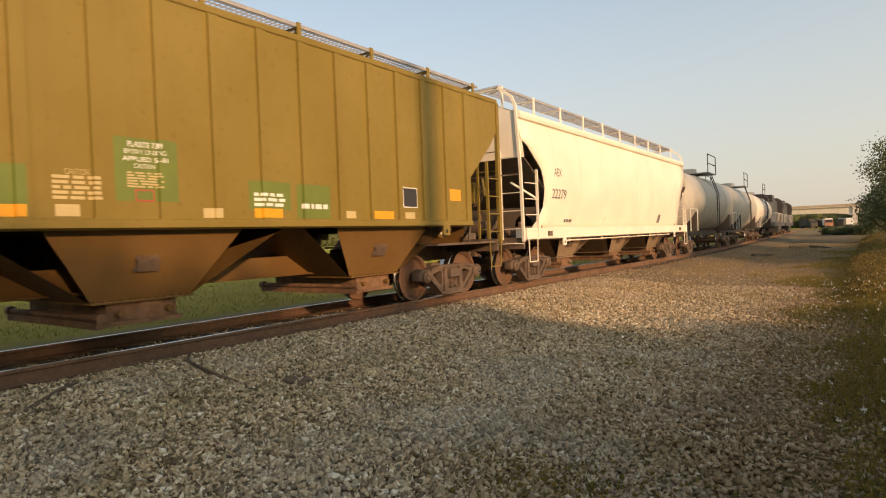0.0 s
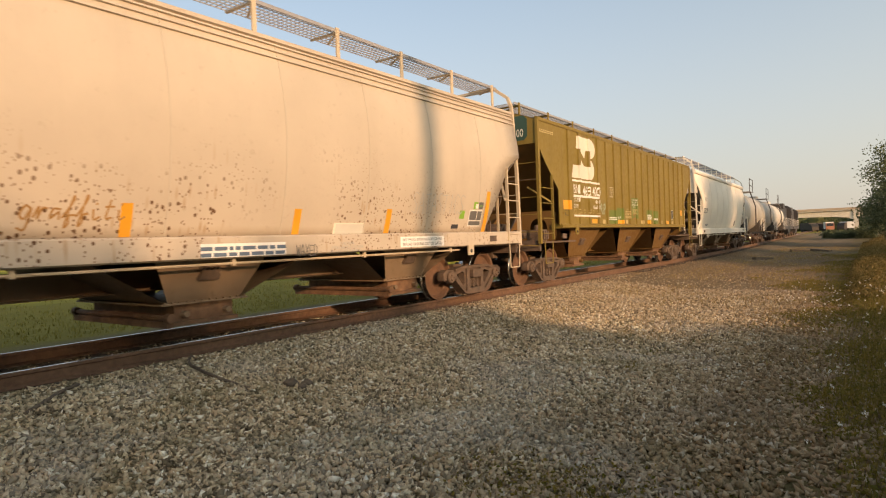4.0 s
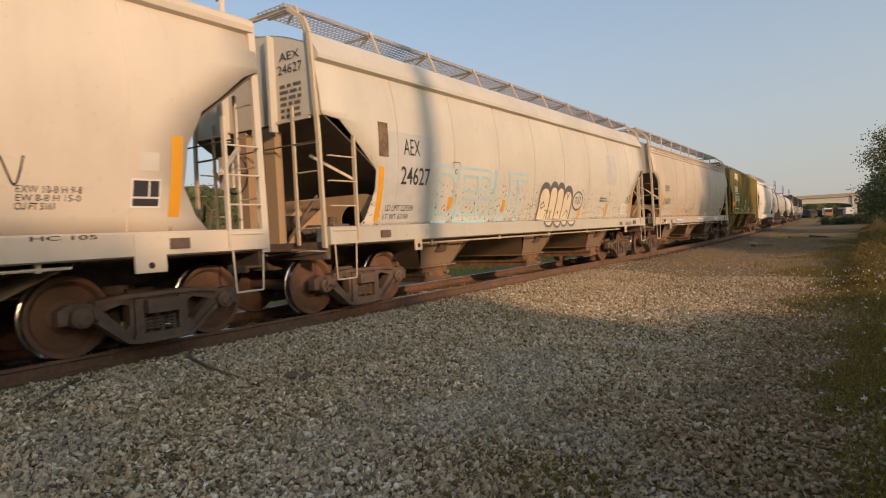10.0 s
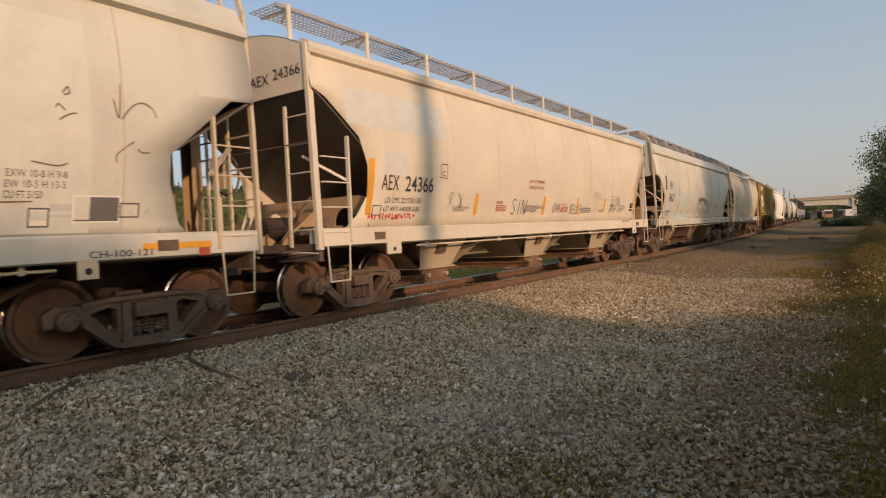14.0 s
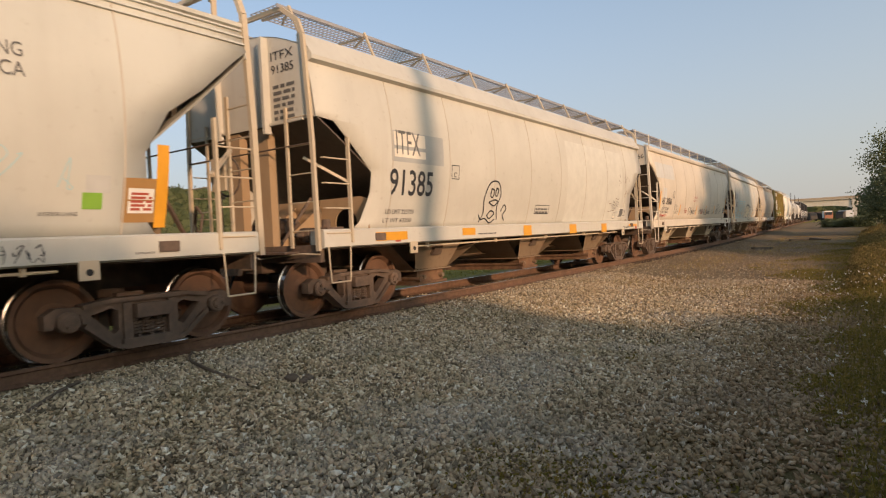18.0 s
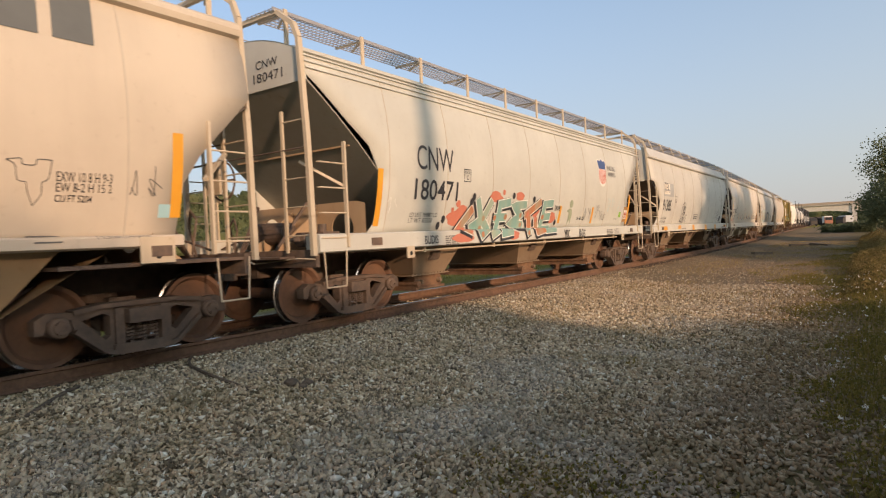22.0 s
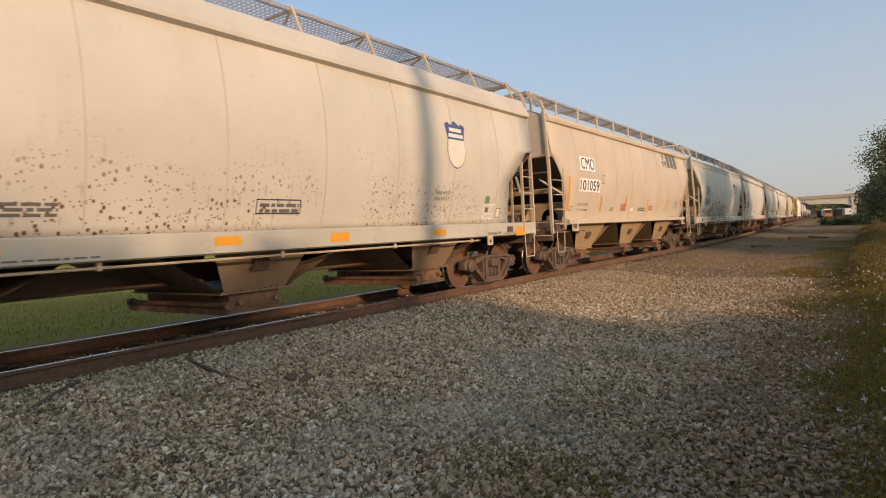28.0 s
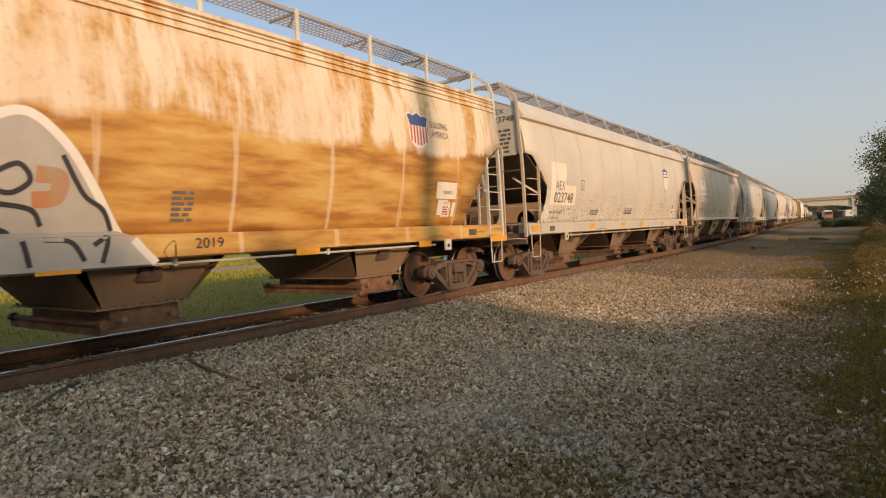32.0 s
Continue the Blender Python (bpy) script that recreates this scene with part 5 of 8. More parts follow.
# ---- woods on the ridge ----
def far_woods():
    base = bmesh.new()
    bmesh.ops.create_icosphere(base, subdivisions=2, radius=1.0)
    bv = np.array([v.co[:] for v in base.verts])
    bf = np.array([[v.index for v in f.verts] for f in base.faces])
    base.free()
    vs, fs, o, sprays = [], [], 0, []
    spots = [(rng.uniform(-310, -176), rng.uniform(-140, 420)) for _ in range(1500)] + [(rng.uniform(-178, -172), rng.uniform(-140, 420)) for _ in range(160)] + [(rng.uniform(-90, 70), rng.uniform(345, 430)) for _ in range(260)]
    for x, y in spots:
        r = rng.uniform(2.6, 5.2)
        sc = np.array((r, r, r * rng.uniform(0.9, 1.4)))
        mid = np.array((x, y, land(x, y) + r * 0.7))
        vs.append(bv * sc * 0.86 * (1 + rng.normal(size=(len(bv), 1)) * 0.1) + mid)
        fs.append(bf + o)
        o += len(bv)
        d = rng.normal(size=(60, 3))                       # sprays of foliage over each crown
        d /= np.linalg.norm(d, axis=1, keepdims=True)
        sprays.append(mid + d * sc * rng.uniform(0.75, 1.12, (60, 1)))
    me = bpy.data.meshes.new("far_woods")
    me.from_pydata(np.concatenate(vs).tolist(), [], np.concatenate(fs).tolist())
    far = leaf_material("far_leaves", (0.08, 0.1, 0.045), (0.17, 0.18, 0.08))
    me.materials.append(far)
    woods = tagged(new("far_woods", me), "green woods covering the ridge beyond the field", "woods", kind="stuff")
    part("foliage", leaves(np.concatenate(sprays), 1.5, "foliage", far), None, woods)


far_woods()


# ---- gravel, weeds, grass ----
def stone_material():
    m, nt, b, co = start("ballast_stone", 0.95, 0.0, 0.15)
    g = nt.nodes.new("ShaderNodeNewGeometry")
    c = ramp(nt, g.outputs["Random Per Island"], [(0.0, (0.09, 0.07, 0.045)), (0.3, (0.38, 0.305, 0.195)), (0.5, (0.66, 0.545, 0.36)), (0.7, (0.58, 0.43, 0.27)), (0.88, (0.84, 0.72, 0.5)), (1.0, (0.98, 0.93, 0.78))])
    n1 = noise_of(nt, co, 45.0, 4)
    c = mix(nt, ramp(nt, n1, [(0.4, (0, 0, 0)), (0.7, (0.45,) * 3)]), c, (0.26, 0.205, 0.145))
    # mossy and earthy patches, and a brown tone that takes over farther out
    moss = ramp(nt, noise_of(nt, co, 1.3, 5, None, 0.6), [(0.5, (0, 0, 0)), (0.68, (0.4,) * 3)])
    c = mix(nt, moss, c, (0.2, 0.17, 0.075))
    pale = ramp(nt, noise_of(nt, co, 0.7, 3), [(0.52, (0, 0, 0)), (0.66, (0.3,) * 3)])
    c = mix(nt, pale, c, (0.5, 0.47, 0.42))
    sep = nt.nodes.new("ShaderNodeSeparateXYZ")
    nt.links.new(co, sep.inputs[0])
    far_brown = nt.nodes.new("ShaderNodeMapRange")
    far_brown.inputs["From Min"].default_value, far_brown.inputs["From Max"].default_value, far_brown.inputs["To Max"].default_value = 9.0, 24.0, 0.75
    nt.links.new(sep.outputs[1], far_brown.inputs["Value"])
    c = mix(nt, far_brown.outputs[0], c, (0.24, 0.165, 0.105))
    a = nt.nodes.new("ShaderNodeMath")
    a.operation = "MULTIPLY_ADD"
    nt.links.new(noise_of(nt, co, 0.8, 5), a.inputs[0])
    a.inputs[1].default_value = 3.0
    nt.links.new(sep.outputs[0], a.inputs[2])
    soil = nt.nodes.new("ShaderNodeMapRange")
    soil.inputs["From Min"].default_value, soil.inputs["From Max"].default_value, soil.inputs["To Max"].default_value = 6.9, 8.9, 0.95
    nt.links.new(a.outputs[0], soil.inputs["Value"])
    c = mix(nt, soil.outputs[0], c, mix(nt, 0.65, c, (0.2, 0.125, 0.062)))
    nt.links.new(c, b.inputs["Base Color"])
    return m


M_STONE = stone_material()
SHARD = np.array([(0.9, 0.1, 0), (-0.5, 0.85, 0.1), (-0.45, -0.8, -0.05), (0.1, 0.05, 0.9), (-0.1, 0.1, -0.8)])
SHARDF = np.array([(0, 1, 3), (1, 2, 3), (2, 0, 3), (1, 0, 4), (2, 1, 4), (0, 2, 4)])


def stones(name, x, y, z, size, label):
    """Broken stones: skewed six-sided chips, turned at random, half sunk in the bed."""
    n = len(x)
    v = SHARD[None] + rng.uniform(-0.35, 0.35, (n, 5, 3))
    v = v * (size[:, None, None] * rng.uniform(0.6, 1.35, (n, 1, 3)) * np.array((0.85, 0.72, 0.5)))
    q = rng.normal(size=(n, 4)) * np.array((1.0, 0.45, 0.45, 1.0))
    q /= np.linalg.norm(q, axis=1, keepdims=True)
    w, a, b, c = q.T
    R = np.stack([1 - 2 * (b * b + c * c), 2 * (a * b - c * w), 2 * (a * c + b * w), 2 * (a * b + c * w), 1 - 2 * (a * a + c * c), 2 * (b * c - a * w), 2 * (a * c - b * w), 2 * (b * c + a * w), 1 - 2 * (a * a + b * b)], 1).reshape(n, 3, 3)
    v = np.einsum("nij,nkj->nki", R, v) + np.stack([x, y, z], 1)[:, None]
    f = (SHARDF[None] + (np.arange(n) * 5)[:, None, None]).reshape(-1, 3)
    me = bpy.data.meshes.new(name)
    me.vertices.add(n * 5)
    me.vertices.foreach_set("co", v.ravel())
    me.loops.add(f.size)
    me.loops.foreach_set("vertex_index", f.ravel().astype(np.int32))
    me.polygons.add(len(f))
    me.polygons.foreach_set("loop_start", np.arange(0, f.size, 3, dtype=np.int32))
    me.update(calc_edges=True)
    me.materials.append(M_STONE)
    return tagged(new(name, me), label, "gravel", kind="stuff")


gz = np.vectorize(ground_z)


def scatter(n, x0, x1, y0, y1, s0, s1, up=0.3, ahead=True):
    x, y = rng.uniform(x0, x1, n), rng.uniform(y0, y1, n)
    keep = ((y > 0.33 * (8.1 - x) - 0.3) & (x < 8.3 + 0.03 * y)) == ahead      # dense stones fill only the camera's view wedge, coarser ones lie outside it
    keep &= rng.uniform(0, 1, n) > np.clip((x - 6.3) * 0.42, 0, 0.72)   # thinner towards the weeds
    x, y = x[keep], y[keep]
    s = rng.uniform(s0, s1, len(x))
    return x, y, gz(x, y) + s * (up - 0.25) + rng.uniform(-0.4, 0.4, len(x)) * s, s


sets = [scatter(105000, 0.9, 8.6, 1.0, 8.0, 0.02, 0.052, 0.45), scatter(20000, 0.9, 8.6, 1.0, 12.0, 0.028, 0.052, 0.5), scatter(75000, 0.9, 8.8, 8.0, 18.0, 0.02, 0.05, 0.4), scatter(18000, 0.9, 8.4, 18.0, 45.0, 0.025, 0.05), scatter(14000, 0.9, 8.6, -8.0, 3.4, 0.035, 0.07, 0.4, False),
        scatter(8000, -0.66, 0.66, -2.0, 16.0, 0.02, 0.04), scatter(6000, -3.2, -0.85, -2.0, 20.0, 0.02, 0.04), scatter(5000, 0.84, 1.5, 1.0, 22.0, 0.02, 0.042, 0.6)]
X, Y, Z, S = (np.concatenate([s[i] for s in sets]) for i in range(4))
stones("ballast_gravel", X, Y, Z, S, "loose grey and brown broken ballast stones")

# timber ties
bm = bmesh.new()
box(bm, -1.3, 1.3, -0.115, 0.115, -0.16, 0.0)
tieme = finish("tie", bm, rusty("creosoted_timber", (0.07, 0.05, 0.035), (0.14, 0.1, 0.07), 0.9, 5.0))
for k in range(140):
    y = -12 + k * 0.55
    part("tie", tieme, None, trk, at=pose(track_x(y), y, -0.178, 0, 0, track_turn(y)))


def blades(name, x, y, h, material, label, lean=0.35, width=0.012):
    n = len(x)
    a = rng.uniform(0, 2 * math.pi, n)
    d = rng.uniform(0.1, 1, n) * lean * h
    z = gz(x, y) - 0.01
    px, py = -np.sin(a), np.cos(a)
    w = width * rng.uniform(0.7, 1.5, n)
    b1 = np.stack([x - px * w, y - py * w, z], 1)
    b2 = np.stack([x + px * w, y + py * w, z], 1)
    m1 = np.stack([x + np.cos(a) * d * 0.35 + px * w * 0.8, y + np.sin(a) * d * 0.35 + py * w * 0.8, z + h * 0.6], 1)
    m2 = np.stack([x + np.cos(a) * d * 0.35 - px * w * 0.8, y + np.sin(a) * d * 0.35 - py * w * 0.8, z + h * 0.6], 1)
    t = np.stack([x + np.cos(a) * d, y + np.sin(a) * d, z + h], 1)
    v = np.stack([b1, b2, m1, m2, t], 1).reshape(-1, 3)
    o = np.arange(n)[:, None] * 5
    me = bpy.data.meshes.new(name)
    me.from_pydata(v.tolist(), [], (o + np.array([0, 1, 2, 3])).tolist() + (o + np.array([3, 2, 4])).tolist())
    me.materials.append(material)
    return tagged(new(name, me), label, "grass", kind="stuff")


M_GRASS = leaf_material("weed_green", (0.12, 0.115, 0.025), (0.3, 0.22, 0.06))
M_DRY = leaf_material("dry_grass", (0.25, 0.18, 0.075), (0.4, 0.3, 0.14))
n = 150000
gy = 3.0 + 40 * rng.uniform(0, 1, n) ** 1.6
gx = rng.uniform(4.8, 9.4, n)
clump = np.array([noise.noise((a * 0.9, b * 0.55, 7.7)) + 0.5 * noise.noise((a * 3.1, b * 2.3, 1.7)) for a, b in zip(gx, gy)])
edge = 6.3 + 0.75 * np.clip((9.5 - gy) / 5, 0, 1) - 0.5 * np.clip((gy - 10) / 12, 0, 1)
lush = clump * 1.4 + (gx - edge) * 0.5
keep = (lush > rng.uniform(0.0, 0.9, n)) & (gx < 8.25 + 0.035 * gy)
gx, gy, lush = gx[keep], gy[keep], lush[keep]
tall = np.clip(lush, 0, 1) * 0.06 + np.clip((gx - 7.6) * 0.22, 0.0, 0.28)
pts = np.stack([gx, gy, gz(gx, gy) + 0.01 + rng.uniform(0, 1, len(gx)) * tall], 1)
tagged(new("verge_weeds", leaves(pts, 0.034, "verge_weeds", M_GRASS)), "low olive weeds spreading over the yard's edge", "weeds", kind="stuff")
pick = (gx > 7.3) & (rng.uniform(0, 1, len(gx)) < 0.35)
blades("verge_grass", gx[pick], gy[pick], rng.uniform(0.4, 1.1, pick.sum()) * (0.04 + tall[pick]), M_GRASS, "thin olive grass among the verge weeds", 0.8, 0.004)
n = 20000
gy = rng.uniform(8, 60, n)
gx = rng.uniform(2.4, 7.8, n)
clump = np.array([noise.noise((a * 0.55, b * 0.28, 3.1)) for a, b in zip(gx, gy)])
keep = clump > 0.02
blades("dry_grass", gx[keep], gy[keep], rng.uniform(0.03, 0.1, keep.sum()), M_DRY, "thin dry yellow grass growing through the gravel", 0.8, 0.008)
n = 3500
gy = rng.uniform(6, 50, n)
gx = 7.5 + np.abs(rng.normal(size=n)) * 0.8
keep = np.hypot(gx - 8.06, gy) > 2.6
gx, gy = gx[keep], gy[keep]
blades("verge_straw", gx, gy, rng.uniform(0.5, 1.0, len(gx)) * np.clip((gx - 7.3) * 0.3, 0.05, 0.35), M_DRY, "dry straw stalks among the weeds", 0.4, 0.005)
# tall brush along the verge
n = 20000
by = rng.uniform(15, 62, n)
bx = 7.5 + np.abs(rng.normal(size=n)) * 0.8
top = np.clip((bx - 7.1) * 0.75, 0.1, 1.15) * np.clip((by - 9) / 12, 0.2, 1) * np.array([0.55 + 0.5 * noise.noise((a * 1.3, b * 0.35, 4.4)) for a, b in zip(bx, by)])
pts = np.stack([bx, by, gz(bx, by) + rng.uniform(0.05, 1.0, n) * top], 1)
tagged(new("verge_brush", leaves(pts, 0.075, "verge_brush", leaf_material("brush_leaves", (0.13, 0.105, 0.035), (0.3, 0.215, 0.085)))), "tall golden brush and weeds along the yard's edge", "brush", kind="stuff")
n = 30000
wx, wy = rng.uniform(7.2, 12.5, n), rng.uniform(-9, 34, n)
keep = (wx > 8.3 + 0.035 * np.clip(wy, 0, 99)) | (wy < 3.2)
keep &= np.hypot(wx - 8.08, wy) > 0.9
wx, wy = wx[keep], wy[keep]
pts = np.stack([wx, wy, gz(wx, wy) + rng.uniform(0, 1, len(wx)) * np.clip((wx - 7.4) * 0.15, 0.03, 0.4)], 1)
tagged(new("roadside_weeds", leaves(pts, 0.06, "roadside_weeds", M_GRASS)), "olive weeds growing beside the gravel yard", "weeds", kind="stuff")
for x, y, h in ((3.6, 104, 1.3), (5.0, 101, 1.0), (6.4, 100, 1.4), (7.6, 97, 1.6)):
    bush(x, y, h, 1.5, 1200, 0.25)
# clump of weeds in the gravel
cx, cy = rng.normal(6.45, 0.4, 900), rng.normal(3.5, 0.3, 900)
pts = np.stack([cx, cy, gz(cx, cy) + 0.012 + rng.uniform(0, 0.045, 900)], 1)
tagged(new("gravel_weeds", leaves(pts, 0.03, "gravel_weeds", M_GRASS)), "small olive weeds growing in the gravel", "weeds", kind="stuff")
# white wild flowers
fx, fy = rng.uniform(6.3, 8.7, 260), rng.uniform(4.5, 20, 260)
pts = np.stack([fx, fy, gz(fx, fy) + 0.1 + np.clip((fx - 7.3) * 0.28, 0.0, 0.3) * rng.uniform(0.6, 1.1, 260)], 1)
pts = np.repeat(pts, 5, 0) + rng.normal(size=(1300, 3)) * 0.008
tagged(new("wild_flowers", leaves(pts, 0.022, "wild_flowers", plain("white_petals", (0.7, 0.68, 0.6), 0.7))), "small white wild flowers among the weeds", "flowers", kind="stuff")
# far field grass behind the track
n = 16000
gy, gx = rng.uniform(-1, 40, n), -4.2 - np.abs(rng.normal(size=n)) * 6.0
me = blades("field_grass", gx, gy, rng.uniform(0.03, 0.1, n), leaf_material("field_green", (0.2, 0.165, 0.035), (0.38, 0.31, 0.08)), "green grass at the edge of the field beyond the track", 0.5, 0.012)
me.location.z = -0.1
# meadow farther out; sunlight beyond the train's shadow is put into its brighter green
n = 42000
gy, gx = rng.uniform(-6, 75, n), rng.uniform(-56, -19, n)
keep = np.abs(gx + 32.0) > 3.7  # the lane stays bare
gx, gy, n = gx[keep], gy[keep], int(keep.sum())
me = blades("meadow_grass", gx, gy, rng.uniform(0.1, 0.26, n), leaf_material("sunlit_meadow_green", (0.22, 0.23, 0.04), (0.54, 0.45, 0.09)), "yellow-green meadow grass of the field", 0.5, 0.03)
me.location.z = -0.24


def curved_rod(name, pts, w, material, label, cat):
    bm = bmesh.new()
    pipe(bm, [(x, y, ground_z(x, y) + z) for x, y, z in pts], w, 6)
    ob = part(name, bm, material)
    return tagged(ob, label, cat)


M_STICK = rusty("dark_wood", (0.09, 0.065, 0.045), (0.18, 0.135, 0.095), 0.9, 9.0)
curved_rod("fallen_branch", [(0.98, 4.42, 0.06), (1.2, 4.24, 0.05), (1.5, 4.08, 0.05), (1.9, 3.98, 0.045), (2.3, 3.95, 0.04), (2.7, 4.0, 0.02)], 0.036, M_STICK, "dark bent branch lying on the gravel", "branch")
curved_rod("fallen_branch", [(1.25, 2.95, 0.04), (1.5, 2.68, 0.05), (1.95, 2.2, 0.03)], 0.035, M_STICK, "thin dark stick lying on the gravel", "branch")
for x, y, turn in ((4.2, 49.5, 35), (5.3, 48.5, -50), (3.4, 36.0, 70)):
    bm = bmesh.new()
    box(bm, -0.9, 0.9, -0.11, 0.11, 0, 0.16)
    tagged(part("old_tie", bm, M_STICK, None, "", pose(x, y, ground_z(x, y) - 0.03, 0, 3, turn)), "old dark timber tie dumped on the yard", "timber")
for x, y, r in ((2.86, 4.42, 0.09), (2.97, 4.55, 0.07), (3.02, 4.44, 0.06)):
    bm = bmesh.new()
    bmesh.ops.create_icosphere(bm, subdivisions=2, radius=r)
    for v in bm.verts:
        v.co *= 1 + 0.35 * noise.noise(v.co * 14 + Vector((x, y, 0)))
        v.co.z *= 0.6
    tagged(part("dark_rock", bm, M_STICK, None, "", pose(x, y, ground_z(x, y) + 0.03)), "dark rock lying among the gravel", "rock")


# ---- lettering, stripes and spray paint on the car sides ----
PAINTS = dict(W=M_WHITE, K=M_BLACK, O=M_ORANGE, P=plain("grey_patch_paint_faded", (0.5, 0.495, 0.47)), D=plain("faded_black_lettering", (0.13, 0.125, 0.12)), G=plain("green_touch_up_paint", (0.135, 0.175, 0.035)), C=plain("cream_sticker", (0.5, 0.4, 0.2)),
              R=plain("red_lettering", (0.4, 0.08, 0.05)), P2=plain("pale_blue_grey_patch", (0.58, 0.57, 0.545)), C2=plain("pale_patch_paint", (0.76, 0.69, 0.58)), B=plain("blue_black_lettering", (0.12, 0.17, 0.24)),
              N=plain("bright_green_sticker", (0.22, 0.42, 0.05)), N2=plain("dull_green_sticker", (0.16, 0.25, 0.1)), L=plain("light_blue_spray_paint", (0.36, 0.56, 0.6)), Q=rusty("dark_rust_scab", (0.09, 0.055, 0.035), (0.3, 0.2, 0.12)),
              S=plain("red_spray_paint", (0.5, 0.06, 0.05)), A=plain("grey_green_spray_paint", (0.33, 0.37, 0.26)), TL=plain("dark_teal_paint", (0.035, 0.085, 0.07)), V=plain("slate_emblem_paint", (0.13, 0.135, 0.13)), Y=plain("pale_yellow_spray_paint", (0.68, 0.58, 0.42)), X=plain("silver_spray_paint", (0.42, 0.4, 0.36)), P4=plain("grey_overpaint", (0.4, 0.4, 0.385)), W2=plain("fresh_white_panel_paint", (0.88, 0.86, 0.82)), P3=plain("pale_grey_touch_up", (0.6, 0.58, 0.52)), BR=plain("brown_cardboard", (0.36, 0.2, 0.07)),
              BLUE=plain("blue_emblem_paint", (0.06, 0.1, 0.25)), RED=plain("red_emblem_paint", (0.55, 0.1, 0.05)), TEAL=paint("teal_spray_paint", (0.23, 0.38, 0.33), dirty=0.2, fade=(0.34, 0.4, 0.31)), ORANGE=paint("orange_spray_paint", (0.46, 0.2, 0.1), dirty=0.25, fade=(0.36, 0.3, 0.2)), PINK=plain("salmon_spray_paint", (0.55, 0.19, 0.12)))
M_CRAZED = paint("crazed_white_paint", (0.72, 0.66, 0.56), dirty=0.3, rust=0.12, rustcol=(0.2, 0.14, 0.05))


def skin(spec, z, off):
    """The outside of the car's side at a height."""
    sill = spec.get("sill", (1.08, 1.36))
    if z < sill[1] - 0.01:
        return spec.get("sill_x", 1.585) + 0.03 + off
    if spec.get("straight"):
        return 1.56 + off
    if z < sill[1] + 0.008:
        return spec.get("sill_x", 1.585) + off
    return side_x(z, False) + off


def mark(name, bm, mat, c, label=""):
    """One painted mark as a part of its car; on pressed ribs it follows their steps."""
    places = c[1].get("rib_at")
    if places:
        lo, hi = min(v.co.y for v in bm.verts), max(v.co.y for v in bm.verts)
        for r in places:
            for d in (-RIB_W, -RIB_W * 0.9, RIB_W * 0.9, RIB_W):
                if lo < r + d < hi:
                    bmesh.ops.bisect_plane(bm, geom=bm.verts[:] + bm.edges[:] + bm.faces[:], plane_co=(0, r + d, 0), plane_no=(0, 1, 0))
        for v in bm.verts:
            if v.co.z > c[1]["bottom"]:
                v.co.x += (RIB_D + 0.002) * max(np.interp(abs(v.co.y - r), [RIB_W * 0.9, RIB_W], [1, 0]) for r in places)
    return part(name, bm, mat, c[0], label)


def patch_mesh(bm, spec, y0, z0, y1, z1, off):
    ledge = spec.get("sill", (1.08, 1.36))[1] + 0.012
    if z0 < ledge and z1 > ledge + 0.1:            # what is painted on the side ends at the sill's ledge
        z0 = ledge
    n = max(1, int((z1 - z0) / 0.18))
    prev = None
    for k in range(n + 1):
        z = z0 + (z1 - z0) * k / n
        x = skin(spec, z, off)
        row = (bm.verts.new((x, y0, z)), bm.verts.new((x, y1, z)))
        if prev:
            bm.faces.new((prev[0], prev[1], row[1], row[0]))
        prev = row


def patch(c, y0, z0, y1, z1, mat, off=0.003):
    bm = bmesh.new()
    if mat is PAINTS["Q"]:
        off = 0.006
    patch_mesh(bm, c[1], y0, z0, y1, z1, off + (0.002 if mat in (M_ORANGE, M_WHITE) else 0))
    mark("reflector_strip" if mat is M_ORANGE else "painted_panel", bm, mat, c)


def bars(c, y0, z0, y1, z1, lines, mat):
    """Small print that cannot be read: a row of short dashes a line."""
    bm = bmesh.new()
    r = random.Random(int(abs(y0) * 100))
    step = (z1 - z0) / lines
    for k in range(lines):
        y = y0
        while y < y1 - 0.02:
            w = min(r.uniform(0.05, 0.2), y1 - y)
            patch_mesh(bm, c[1], y, z0 + step * k, y + w, z0 + step * (k + 0.62), 0.006)
            y += w + 0.03
    mark("small_print", bm, mat, c)


def outline(c, y0, z0, y1, z1, mat):
    bm = bmesh.new()
    t = 0.016
    for a in ((y0, z0, y1, z0 + t), (y0, z1 - t, y1, z1), (y0, z0, y0 + t, z1), (y1 - t, z0, y1, z1)):
        patch_mesh(bm, c[1], *a, 0.006)
    mark("stencil_frame", bm, mat, c)


def ribbon(bm, spec, pts, w, off):
    """A band of even width along a line, mitred at its bends."""
    p = [Vector(q) for k, q in enumerate(pts) if k == 0 or (Vector(q) - Vector(pts[k - 1])).length > 1e-3]
    if len(p) < 2:
        return
    d = [(b - a).normalized() for a, b in zip(p, p[1:])]
    p[0], p[-1] = p[0] - d[0] * w * 0.3, p[-1] + d[-1] * w * 0.3
    prev = None
    for k, q in enumerate(p):
        a, b = d[max(0, k - 1)], d[min(len(d) - 1, k)]
        t = a + b
        t = t.normalized() if t.length > 0.3 else b
        n = Vector((-t.y, t.x)) * (w / 2) / max(0.6, abs(t.dot(a)))
        row = [bm.verts.new((skin(spec, max(z, 1.06), off), y, z)) for y, z in (q + n, q - n)]
        if prev:
            bm.faces.new((prev[0], prev[1], row[1], row[0]))
        prev = row


